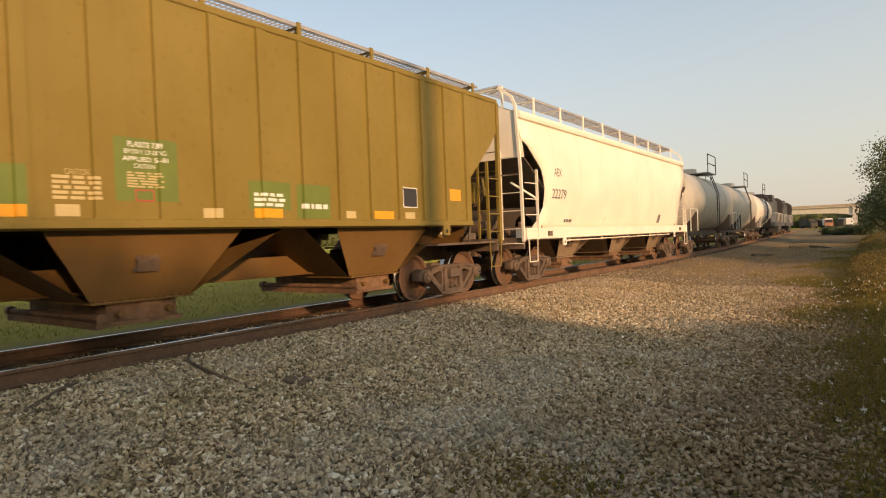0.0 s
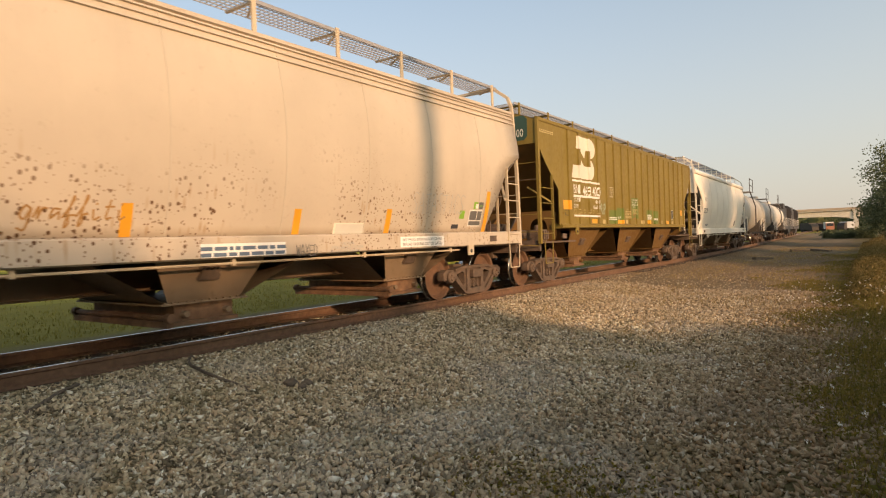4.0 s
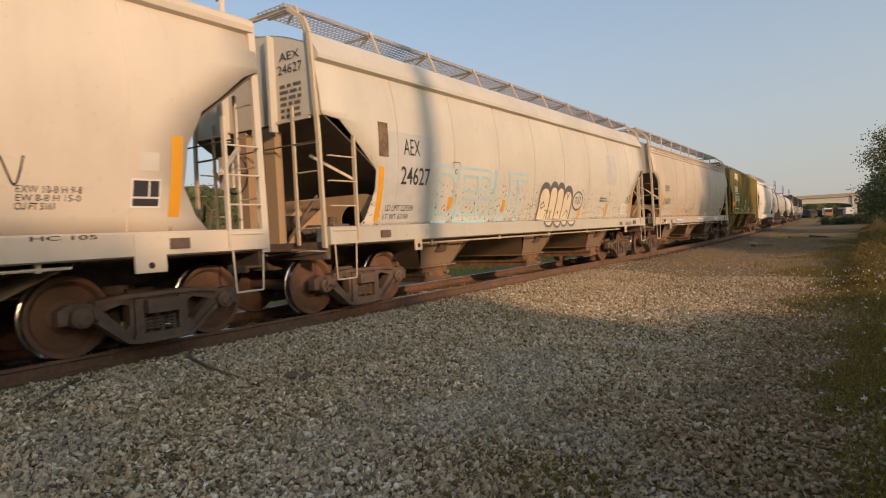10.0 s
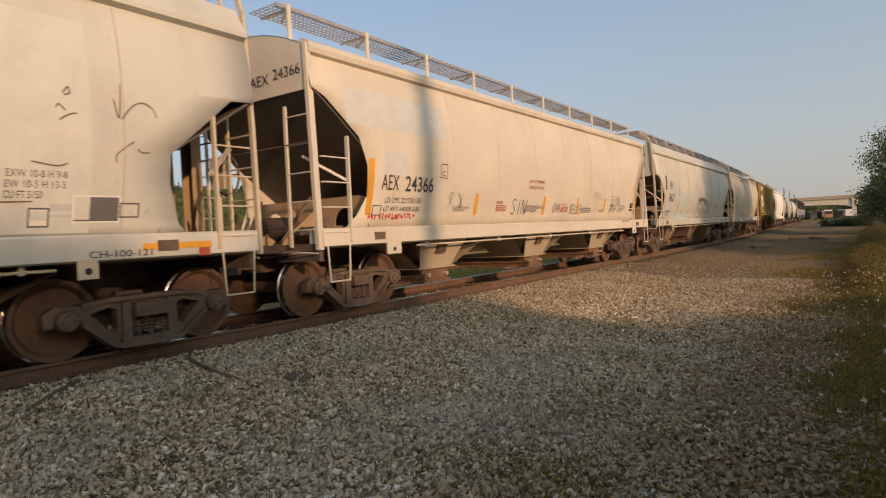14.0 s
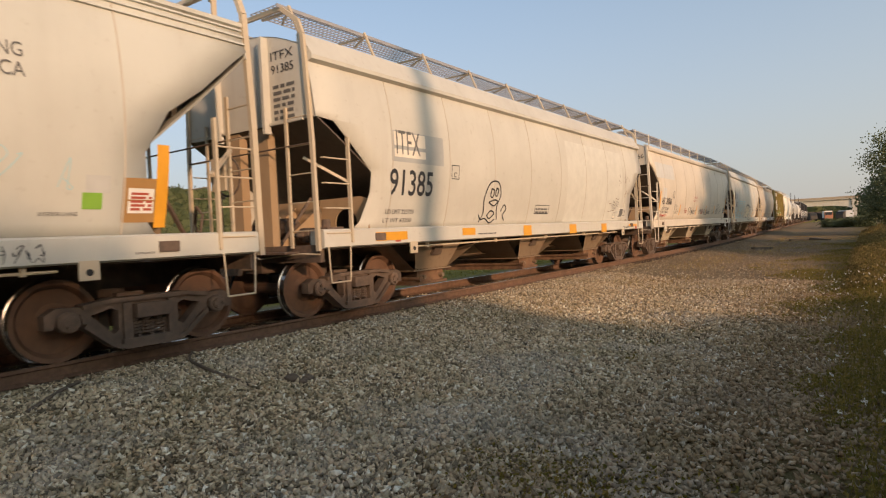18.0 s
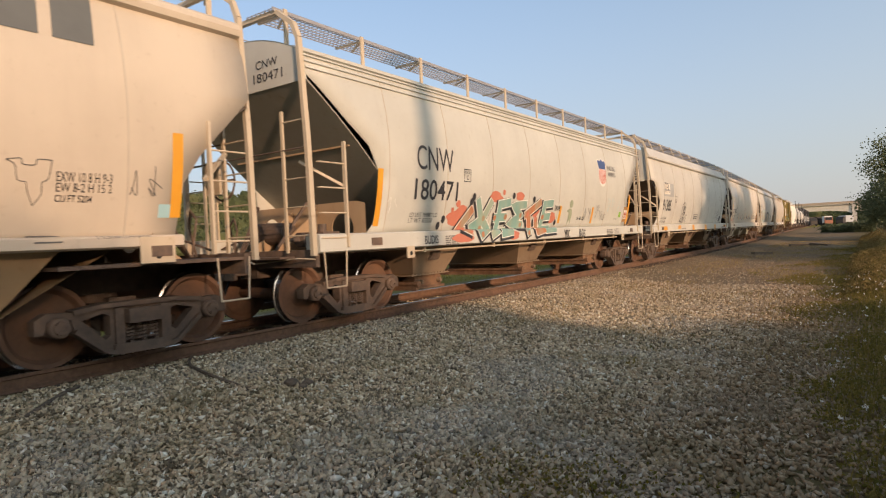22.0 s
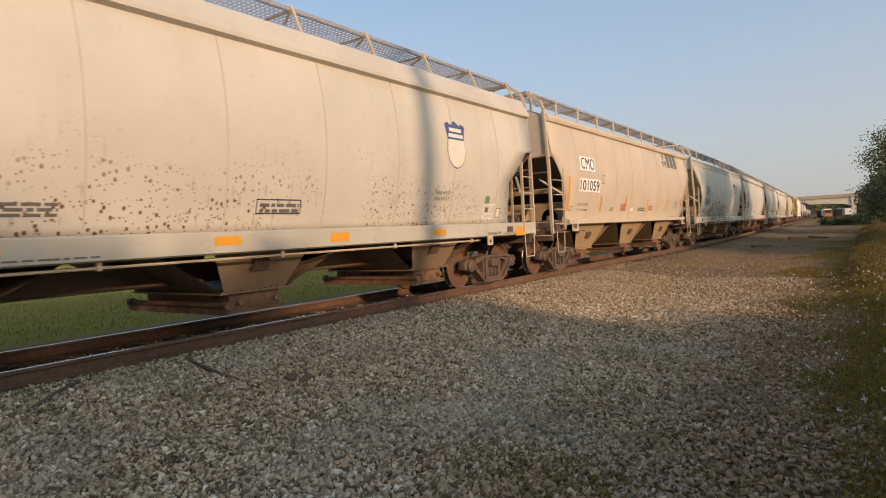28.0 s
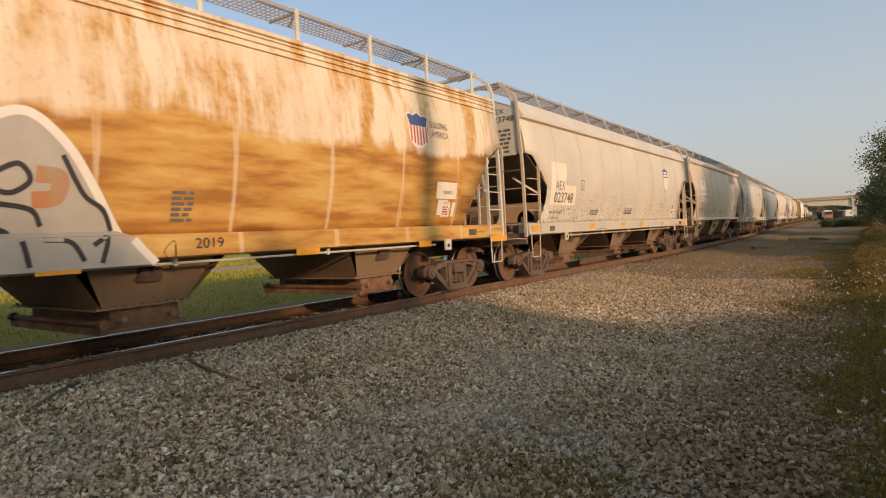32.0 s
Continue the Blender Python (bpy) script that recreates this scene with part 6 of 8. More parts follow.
def curve_pts(ctrl, n=8):
    out = []
    c = [Vector(p) for p in ctrl]
    c = [c[0]] + c + [c[-1]]
    for a, b, d, e in zip(c, c[1:], c[2:], c[3:]):
        for k in range(n):
            t = k / n
            out.append(tuple(0.5 * ((2 * b) + (d - a) * t + (2 * a - 5 * b + 4 * d - e) * t * t + (3 * b - a - 3 * d + e) * t ** 3)))
    out.append(tuple(c[-1]))
    return out


def scrawl(c, y0, z0, y1, z1, mat, strokes=0):
    """A quick tag in a marker or a spray can."""
    r = random.Random(int(abs(y0 * 37 + z0 * 91) * 10))
    w, h = y1 - y0, z1 - z0
    n = max(2, int(w / max(h, 0.08)) + 1)
    for k in range(n):
        a, b = y0 + w * k / n, y0 + w * (k + 0.85) / n
        pts = [(r.uniform(a, b), z0 + h * r.choice((0.02, 0.25, 0.55, 0.8, 0.98))) for _ in range(r.randint(4, 6))]
        bm = bmesh.new()
        ribbon(bm, c[1], curve_pts(pts, 14), min(0.01, h * 0.06) if mat is not PAINTS["S"] else h * 0.22, 0.008)
        mark("graffiti_stroke", bm, mat, c)


GLYPHS = {"S": [[(1, 0.9), (0.5, 1), (0.1, 0.8), (0.4, 0.55), (0.8, 0.35), (0.6, 0.02), (0, 0.1)]], "I": [[(0.5, 1), (0.5, 0)]], "N": [[(0, 0), (0.1, 1), (0.8, 0), (1, 1)]], "O": [[(0.5, 1), (0.05, 0.6), (0.3, 0), (0.9, 0.3), (0.8, 0.9), (0.5, 1)]],
          "M": [[(0, 0), (0.15, 1), (0.5, 0.3), (0.85, 1), (1, 0)]], "B": [[(0.1, 0), (0.1, 1), (0.8, 0.85), (0.2, 0.55), (0.95, 0.3), (0.1, 0)]], "E": [[(0.95, 0.95), (0.1, 0.9), (0.1, 0.05), (0.95, 0.05)], [(0.1, 0.5), (0.75, 0.5)]],
          "L": [[(0.15, 1), (0.1, 0.05), (0.9, 0.1)]], "W": [[(0, 1), (0.25, 0), (0.5, 0.8), (0.75, 0), (1, 1)]], "D": [[(0.1, 0), (0.1, 1), (0.9, 0.7), (0.85, 0.25), (0.1, 0)]], "A": [[(0, 0), (0.5, 1), (1, 0)], [(0.2, 0.4), (0.8, 0.4)]],
          "X": [[(0, 0), (1, 1)], [(0, 1), (1, 0)]], "T": [[(0, 0.95), (1, 1)], [(0.5, 1), (0.45, 0)]], "C": [[(1, 0.85), (0.4, 1), (0.05, 0.5), (0.4, 0), (1, 0.15)]], "Y": [[(0, 1), (0.5, 0.5), (1, 1)], [(0.5, 0.5), (0.4, 0)]], "G": [[(1, 0.85), (0.4, 1), (0.05, 0.5), (0.4, 0), (0.95, 0.2), (0.95, 0.5), (0.55, 0.5)]],
          "g": [[(0.9, 0.6), (0.4, 0.7), (0.1, 0.4), (0.5, 0.25), (0.9, 0.6), (0.7, -0.1), (0.1, -0.05)]], "r": [[(0, 0.3), (0.3, 0.65), (0.35, 0.25), (0.6, 0.6), (1, 0.6)]], "a": [[(0.9, 0.6), (0.3, 0.6), (0.2, 0.28), (0.8, 0.5), (0.9, 0.25)]], "f": [[(0, 0.3), (0.7, 0.9), (0.6, 1), (0.3, 0), (0.6, 0.1), (0.5, 0.35), (1, 0.4)]],
          "i": [[(0.2, 0.6), (0.4, 0.25), (0.9, 0.35)], [(0.4, 0.8), (0.45, 0.84)]], "t": [[(0.5, 0.95), (0.3, 0.3), (0.8, 0.3)], [(0.1, 0.7), (0.9, 0.72)]]}


def tag(c, y0, z0, y1, z1, text, mat, width=0.016, lean=0.1):
    """Words drawn by hand with a marker or a spray can, letter by letter."""
    r = random.Random(len(text) * 7 + int(abs(y0) * 10))
    w = (y1 - y0) / len(text)
    for k, ch in enumerate(text):
        up = r.uniform(-0.05, 0.05)
        for line in GLYPHS[ch]:
            bm = bmesh.new()
            pts = curve_pts([(y0 + w * (k + 0.08 + 0.84 * u + lean * v), z0 + (z1 - z0) * (v + up)) for u, v in line], 6)
            ribbon(bm, c[1], pts, width, 0.009)
            mark("graffiti_letter", bm, mat, c)


def blob(bm, spec, y, z, ry, rz, off, n=20, wob=0.0, ph=0.0):
    pts = [(y + math.cos(2 * math.pi * k / n) * ry * (1 + wob * math.sin(3 * 2 * math.pi * k / n + ph)), z + math.sin(2 * math.pi * k / n) * rz * (1 + wob * math.cos(2 * 2 * math.pi * k / n + ph))) for k in range(n)]
    bend(bm, spec, off, [bm.faces.new([bm.verts.new((skin(spec, max(q, 1.08), off), p, q)) for p, q in pts])])


def bend(bm, spec, off, faces, step=0.1):
    """Cuts flat marks into level strips and lays them on the curve of the side."""
    geom = set(faces)
    lo, hi = min(v.co.z for f in geom for v in f.verts), max(v.co.z for f in geom for v in f.verts)
    ledge = spec.get("sill", (1.08, 1.36))[1]
    cuts = [z for z in np.arange(lo + step, hi - 0.01, step) if abs(z - ledge) > 0.04] + [z for z in (ledge - 0.022, ledge + 0.004, ledge + 0.016) if lo < z < hi]
    for z in sorted(cuts):
        live = [f for f in geom if f.is_valid]
        parts = live + list({e for f in live for e in f.edges}) + list({v for f in live for v in f.verts})
        out = bmesh.ops.bisect_plane(bm, geom=parts, plane_co=(0, 0, z), plane_no=(0, 0, 1))
        geom = {f for f in out["geom"] if isinstance(f, bmesh.types.BMFace)}
    for v in {v for f in geom if f.is_valid for v in f.verts}:
        v.co.x = skin(spec, max(v.co.z, 1.08), off)


def poly(bm, spec, pts, off):
    f = bm.faces.new([bm.verts.new((skin(spec, z, off), y, z)) for y, z in pts])
    if not spec.get("straight"):
        bend(bm, spec, off, [f])


def emblem(c, y0, z0, y1, z1):
    """A two-lobed white emblem cut by a slanting band."""
    turn = np.linspace(math.pi / 2, -math.pi / 2, 16)
    lobe = [(-4.2 + 0.4 * math.cos(a), 3.675 + 0.275 * math.sin(a)) for a in turn]
    lobe2 = [(-4.21 + 0.31 * math.cos(a), 3.075 + 0.285 * math.sin(a)) for a in turn]
    upper = ([(-5.21, 3.6), (-4.95, 3.6), (-4.93, 3.95), (-5.13, 3.95)], [(-4.95, 3.6), (-4.63, 3.36), (-4.53, 3.6), (-4.53, 3.95), (-4.93, 3.95)], [(-4.53, 3.6), (-4.17, 3.6), (-4.2, 3.95), (-4.53, 3.95)], lobe)
    lower = ([(-5.53, 2.79), (-5.0, 2.79), (-5.01, 3.15), (-5.43, 3.14)], [(-5.0, 2.79), (-4.65, 2.79), (-4.65, 3.15), (-4.96, 3.39), (-5.01, 3.15)], [(-4.65, 2.79), (-4.21, 2.79), (-4.21, 3.15), (-4.65, 3.15)], lobe2)
    for shape in (upper, lower):
        bm = bmesh.new()
        for piece in shape:
            poly(bm, c[1], piece, 0.005)
        bmesh.ops.remove_doubles(bm, verts=bm.verts, dist=0.002)
        mark("emblem", bm, M_CRAZED, c, "chipped white two-lobed emblem")


SHIELD = [(0.5, 0.0), (0.3, 0.04), (0.12, 0.16), (0.04, 0.36), (0.1, 0.6), (0.05, 0.78), (0.0, 0.9), (0.16, 0.95), (0.28, 0.9), (0.5, 1.0), (0.72, 0.9), (0.84, 0.95), (1.0, 0.9), (0.95, 0.78), (0.9, 0.6), (0.96, 0.36), (0.88, 0.16), (0.7, 0.04)]


def shield(c, y0, z0, y1, z1):
    cx, cz = (y0 + y1) / 2, (z0 + z1) / 2
    def at(u, v, k=1.0):
        return (cx + (y1 - y0) * (u - 0.5) * k, cz + (z1 - z0) * (v - 0.5) * k)
    bm = bmesh.new()
    poly(bm, c[1], [at(u, v) for u, v in SHIELD], 0.005)
    bmesh.ops.triangulate(bm, faces=bm.faces)
    base = mark("shield_emblem", bm, M_WHITE, c, "white-edged shield emblem in red, white and blue")
    bm = bmesh.new()
    top = [p for p in SHIELD if p[1] > 0.7]
    poly(bm, c[1], [at(0.1, 0.62, 0.93)] + [at(u, v, 0.93) for u, v in top] + [at(0.9, 0.62, 0.93)], 0.008)
    bmesh.ops.triangulate(bm, faces=bm.faces)
    part("emblem_top", bm, PAINTS["BLUE"], base)
    for k in range(6):
        u = 0.13 + k * 0.138
        lo = 0.08 + 0.5 * abs(u + 0.03 - 0.5) ** 1.6
        bm = bmesh.new()
        poly(bm, c[1], [at(u, lo), at(u + 0.07, lo), at(u + 0.07, 0.6), at(u, 0.6)], 0.008)
        part("emblem_stripe", bm, PAINTS["RED"], base)


def triad(c, y0, z0, y1, z1, mat):
    """Three bent leaves round a centre."""
    cy, cz, r = (y0 + y1) / 2, (z0 + z1) / 2, (z1 - z0) / 2
    for k in range(3):
        bm = bmesh.new()
        a = math.pi / 2 + k * 2 * math.pi / 3
        pts = [(0.12, -0.05), (0.55, -0.34), (1.05, -0.26), (0.72, 0.0), (1.05, 0.26), (0.55, 0.34), (0.12, 0.05)]
        poly(bm, c[1], [(cy + r * (p * math.cos(a) - q * math.sin(a)), cz + r * (p * math.sin(a) + q * math.cos(a))) for p, q in pts], 0.006)
        bmesh.ops.triangulate(bm, faces=bm.faces)
        mark("emblem_leaf", bm, mat, c)


def blocks(c, y0, z0, y1, z1, mat):
    """A maker's name as three plain slanting blocks."""
    w = (y1 - y0) / 3
    for k in range(3):
        bm = bmesh.new()
        ya = y0 + w * k
        poly(bm, c[1], [(ya + 0.03, z0), (ya + w * 0.82, z0), (ya + w * 0.9, z1), (ya + 0.03 + w * 0.08, z1)], 0.006)
        mark("name_block", bm, mat, c)


def placard(c, y0, z0, y1, z1, mat):
    """A stencilled record panel: a painted frame with parted fields."""
    patch(c, y0, z0, y1, z1, PAINTS["W"], 0.003)
    t = 0.022
    ym, zm = y0 + (y1 - y0) * 0.6, z0 + (z1 - z0) * 0.32
    for a in ((y0 + t, zm + t, ym - t / 2, z1 - t), (ym + t / 2, zm + t, y1 - t, z1 - t), (y0 + t, z0 + t, y1 - t, zm)):
        patch(c, *a, mat, 0.008)


def name_shield(c, y0, z0, y1, z1):
    """A shield with a blue head that bears two pale bars, over a cream field."""
    cx, cz = (y0 + y1) / 2, (z0 + z1) / 2
    def at(u, v, k=1.0):
        return (cx + (y1 - y0) * (u - 0.5) * k, cz + (z1 - z0) * (v - 0.5) * k)
    base = None
    for name, mat, k, off in (("shield_emblem", PAINTS["BLUE"], 1.0, 0.005), ("emblem_field", PAINTS["C2"], 0.96, 0.008)):
        bm = bmesh.new()
        pts = SHIELD if base is None else [(0.93, 0.58), (0.07, 0.58)] + [p for p in SHIELD[1:5]][::-1] + [SHIELD[0]] + SHIELD[-4:][::-1]
        poly(bm, c[1], [at(u, v, k) for u, v in pts], off)
        bmesh.ops.triangulate(bm, faces=bm.faces)
        if base is None:
            base = mark(name, bm, mat, c, "blue and cream shield emblem")
        else:
            part(name, bm, mat, base)
    for z, u0, u1 in ((0.76, 0.2, 0.8), (0.64, 0.14, 0.86)):
        bm = bmesh.new()
        poly(bm, c[1], [at(u0, z), at(u1, z), at(u1, z + 0.075), at(u0, z + 0.075)], 0.009)
        part("emblem_bar", bm, M_WHITE, base)


def emblem_sketch(c, y0, z0, y1, z1, mat):
    """A wide-eared shield drawn in thin marker lines."""
    w, h = y1 - y0, z1 - z0
    for line in ([(0, 0.96), (0.3, 1), (0.36, 0.88), (0.62, 0.88), (0.68, 1), (1, 1)], [(0, 0.96), (0.18, 0.86), (0.24, 0.55), (0.42, 0.5), (0.46, 0.3), (0.58, 0)], [(1, 1), (0.92, 0.6), (0.78, 0.5), (0.76, 0.25), (0.58, 0)]):
        bm = bmesh.new()
        ribbon(bm, c[1], curve_pts([(y0 + w * u, z0 + h * v) for u, v in line], 5), 0.009, 0.008)
        mark("graffiti_stroke", bm, mat, c)


def ghost(c, y0, z0, y1, z1, mat):
    """A drooping outline figure in black marker."""
    w, h = y1 - y0, z1 - z0
    for line in ([(0.05, 0.05), (0.15, 0.25), (0.12, 0.6), (0.3, 0.95), (0.6, 0.98), (0.72, 0.7), (0.62, 0.4), (0.7, 0.1)], [(0.0, 0.2), (0.1, 0.1), (0.25, 0.12), (0.45, 0.02), (0.6, 0.1)], [(0.36, 0.82), (0.34, 0.66), (0.42, 0.62), (0.46, 0.78), (0.36, 0.82)],
                 [(0.54, 0.84), (0.52, 0.68), (0.58, 0.66), (0.62, 0.8), (0.54, 0.84)], [(0.3, 0.5), (0.5, 0.42), (0.62, 0.52), (0.5, 0.56), (0.3, 0.5)], [(0.3, 0.2), (0.42, 0.3), (0.56, 0.24), (0.4, 0.12), (0.3, 0.2)], [(0.8, 0.3), (0.9, 0.45), (1.0, 0.35), (0.9, 0.2), (1.0, 0.08)]):
        bm = bmesh.new()
        ribbon(bm, c[1], curve_pts([(y0 + w * u, z0 + h * v) for u, v in line]), 0.03, 0.009)
        mark("graffiti_stroke", bm, mat, c)


def figure(c, y0, z0, y1, z1, mat):
    """A faint sprayed shape: an oval over a slim body."""
    w, h, cy = y1 - y0, z1 - z0, (y0 + y1) / 2
    bm = bmesh.new()
    blob(bm, c[1], cy + w * 0.1, z0 + h * 0.84, w * 0.26, h * 0.15, 0.009)
    mark("graffiti_stroke", bm, mat, c)
    bm = bmesh.new()
    poly(bm, c[1], [(cy - w * 0.15, z0), (cy + w * 0.12, z0 + h * 0.3), (cy + w * 0.28, z0), (cy + w * 0.36, z0 + h * 0.42), (cy + w * 0.24, z0 + h * 0.66), (cy - w * 0.1, z0 + h * 0.66), (cy - w * 0.42, z0 + h * 0.6), (cy - w * 0.42, z0 + h * 0.54), (cy - w * 0.12, z0 + h * 0.52)], 0.009)
    bmesh.ops.triangulate(bm, faces=bm.faces)
    mark("graffiti_figure", bm, mat, c)


def peak(c, y0, z0, y1, z1, mat):
    """A silver wedge of spray paint with thick white and black outlines."""
    w, h = y1 - y0, z1 - z0
    top = 2.55
    def at(u, v):
        return (y0 + w * u, z0 + (top - z0) * v)
    bm = bmesh.new()
    prev = None
    for k in range(25):
        v = k / 24
        lo = np.interp(v, [0.8, 0.95, 1.0], [0.0, 0.12, 0.28])
        hi = np.interp(v, [0.0, 0.25, 0.55, 0.82, 0.95, 1.0], [1.0, 0.82, 0.66, 0.5, 0.38, 0.3])
        (ya, z), (yb, z) = at(lo, v), at(hi, v)
        x = skin(c[1], z, 0.006)
        row = (bm.verts.new((x, ya, z)), bm.verts.new((x, yb, z)))
        if prev:
            bm.faces.new((prev[0], prev[1], row[1], row[0]))
        prev = row
    base = mark("graffiti_wedge", bm, mat, c, "silver-grey graffiti wedge with black outlines")
    for m, width, off, lines in ((M_WHITE, 0.09, 0.009, [[(0.0, 0.8), (0.12, 0.95), (0.3, 1.0), (0.5, 0.82), (0.66, 0.55), (0.82, 0.25), (1.0, 0.02)]]),
                                 (M_BLACK, 0.05, 0.012, [[(0.12, 0.62), (0.24, 0.68), (0.3, 0.58), (0.2, 0.5), (0.1, 0.54), (0.12, 0.62)], [(0.48, 0.74), (0.6, 0.5), (0.72, 0.4), (0.78, 0.26)], [(0.34, 0.2), (0.48, 0.18), (0.55, 0.06)], [(0.05, 0.3), (0.2, 0.24), (0.25, 0.04)], [(0.62, 0.16), (0.7, 0.2), (0.66, 0.04)], [(0.08, 0.44), (0.3, 0.4), (0.36, 0.3)]]),
                                 (PAINTS["ORANGE"], 0.16, 0.01, [[(0.36, 0.62), (0.46, 0.6), (0.44, 0.48), (0.34, 0.46)]])):
        for line in lines:
            bm = bmesh.new()
            ribbon(bm, c[1], curve_pts([at(*p) for p in line]), width, off)
            part("graffiti_line", bm, m, base)


PENDING = []


def letters(c, y0, z0, y1, z1, text, mat, layer=0.01, off=0.007, name="lettering", lean=0.0):
    PENDING.append((c, y0, z0, y1, z1, text, mat, layer, off, name, lean))


def each(c, y0, z0, y1, z1, text, layers, lean=0.0, jitter=0.0):
    """Fat sprayed letters, one by one, in layers from the glow to the fill."""
    r = random.Random(len(text) + int(abs(y0)))
    w = (y1 - y0) / len(text)
    for k, ch in enumerate(text):
        up, dn = r.uniform(-jitter, jitter), r.uniform(-jitter, jitter)
        for mat, layer, off, name in layers:
            letters(c, y0 + w * k - w * 0.03, z0 + dn, y0 + w * (k + 1.03), z1 + up, ch, mat, layer, off + 0.0004 * (k % 2), name, lean)


def bubble(c, y0, z0, y1, z1, text):
    each(c, y0, z0, y1, z1, text, ((PAINTS["L"], 0.022, 0.007, "graffiti_letter"), (c[1]["paint"], -0.012, 0.0095, "graffiti_fill")))


def disc(bm, spec, y, z, ry, rz, off, wob=0.0, ph=0.0):
    """A round patch in level strips, bent to the side."""
    n = 9
    prev = None
    for k in range(n + 1):
        v = -0.985 + 1.97 * k / n
        h = math.sqrt(1 - v * v) * ry
        a, b = h * (1 + wob * math.sin(5 * v + ph)), h * (1 + wob * math.cos(6 * v + ph))
        zz = z + v * rz
        x = skin(spec, max(zz, 1.06), off)
        row = (bm.verts.new((x, y - a, zz)), bm.verts.new((x, y + b, zz)))
        if prev:
            bm.faces.new((prev[0], prev[1], row[1], row[0]))
        prev = row


def column(bm, spec, y0, z0, y1, z1, off, lean=0.0):
    """A puffed-up letter body with round ends."""
    n, prev, r = 22, None, (y1 - y0) / 2
    for k in range(n + 1):
        z = z0 + (z1 - z0) * k / n
        d = min(z - z0, z1 - z) + 0.012
        h = r * (math.sqrt(max(0, 1 - (1 - d / r) ** 2)) if d < r else 1)
        m = (y0 + y1) / 2 + lean * (z - z0)
        x = skin(spec, max(z, 1.06), off)
        row = (bm.verts.new((x, m - h, z)), bm.verts.new((x, m + h, z)))
        if prev:
            bm.faces.new((prev[0], prev[1], row[1], row[0]))
        prev = row


def stroke(bm, spec, pts, w, off, dy=0.0, dz=0.0):
    """A broad spray stroke along a line, with round joints."""
    fine = []
    for (ya, za), (yb, zb) in zip(pts, pts[1:]):
        m = max(1, int(math.hypot(yb - ya, zb - za) / 0.1))
        fine += [(ya + (yb - ya) * k / m + dy, za + (zb - za) * k / m + dz) for k in range(m)]
    fine.append((pts[-1][0] + dy, pts[-1][1] + dz))
    old = set(bm.faces)
    ribbon(bm, spec, fine, w, off)
    if w > 0.1 and not spec.get("straight"):
        bend(bm, spec, off, set(bm.faces) - old)


def bubble_dark(c, y0, z0, y1, z1, text):
    """Four puffed letters and a speech bubble, pale inside dark outlines."""
    r = random.Random(3)
    bodies = ((-0.57, 1.2, 0.04, 2.24), (-0.01, 1.18, 0.46, 2.28), (0.41, 1.2, 0.87, 2.27), (0.82, 1.2, 1.42, 2.2))
    for k, (a, za, b, zb) in enumerate(bodies):
        for name, mat, grow, lift, off in (("graffiti_glow", PAINTS["X"], 0.05, 0.03, 0.006 + 0.0004 * k), ("graffiti_outline", PAINTS["D"], 0.012, 0.06, 0.009 + 0.0004 * k), ("graffiti_fill", PAINTS["Y"], -0.05, -0.1, 0.012)):
            bm = bmesh.new()
            column(bm, c[1], a - grow, za + (0.04 if grow < 0 else -grow), b + grow, zb + lift, off, 0.04)
            mark(name, bm, mat, c)
    for pts, w in (([(-0.42, 1.75), (-0.3, 1.82), (-0.2, 1.72), (-0.38, 1.66), (-0.42, 1.75)], 0.03), ([(-0.16, 1.62), (-0.02, 1.6), (-0.14, 1.4)], 0.025), ([(0.14, 1.62), (0.26, 1.42)], 0.025), ([(0.26, 1.62), (0.14, 1.4)], 0.025),
                   ([(0.62, 1.58), (0.66, 1.55)], 0.05), ([(1.1, 2.12), (1.12, 1.9), (1.24, 2.1)], 0.03), ([(1.0, 1.45), (1.18, 1.62), (1.3, 1.55), (1.24, 1.32)], 0.03)):
        bm = bmesh.new()
        stroke(bm, c[1], pts, w, 0.014)
        mark("graffiti_line", bm, PAINTS["D"], c)
    for name, mat, g, off in (("graffiti_outline", PAINTS["D"], 0.0, 0.009), ("graffiti_fill", c[1]["paint"], -0.05, 0.012)):
        bm = bmesh.new()
        disc(bm, c[1], 1.84, 1.87, 0.36 + g, 0.27 + g, off)
        mark(name, bm, mat, c)
    letters(c, 1.62, 1.78, 2.06, 1.98, "707", PAINTS["D"], 0.0, 0.014)


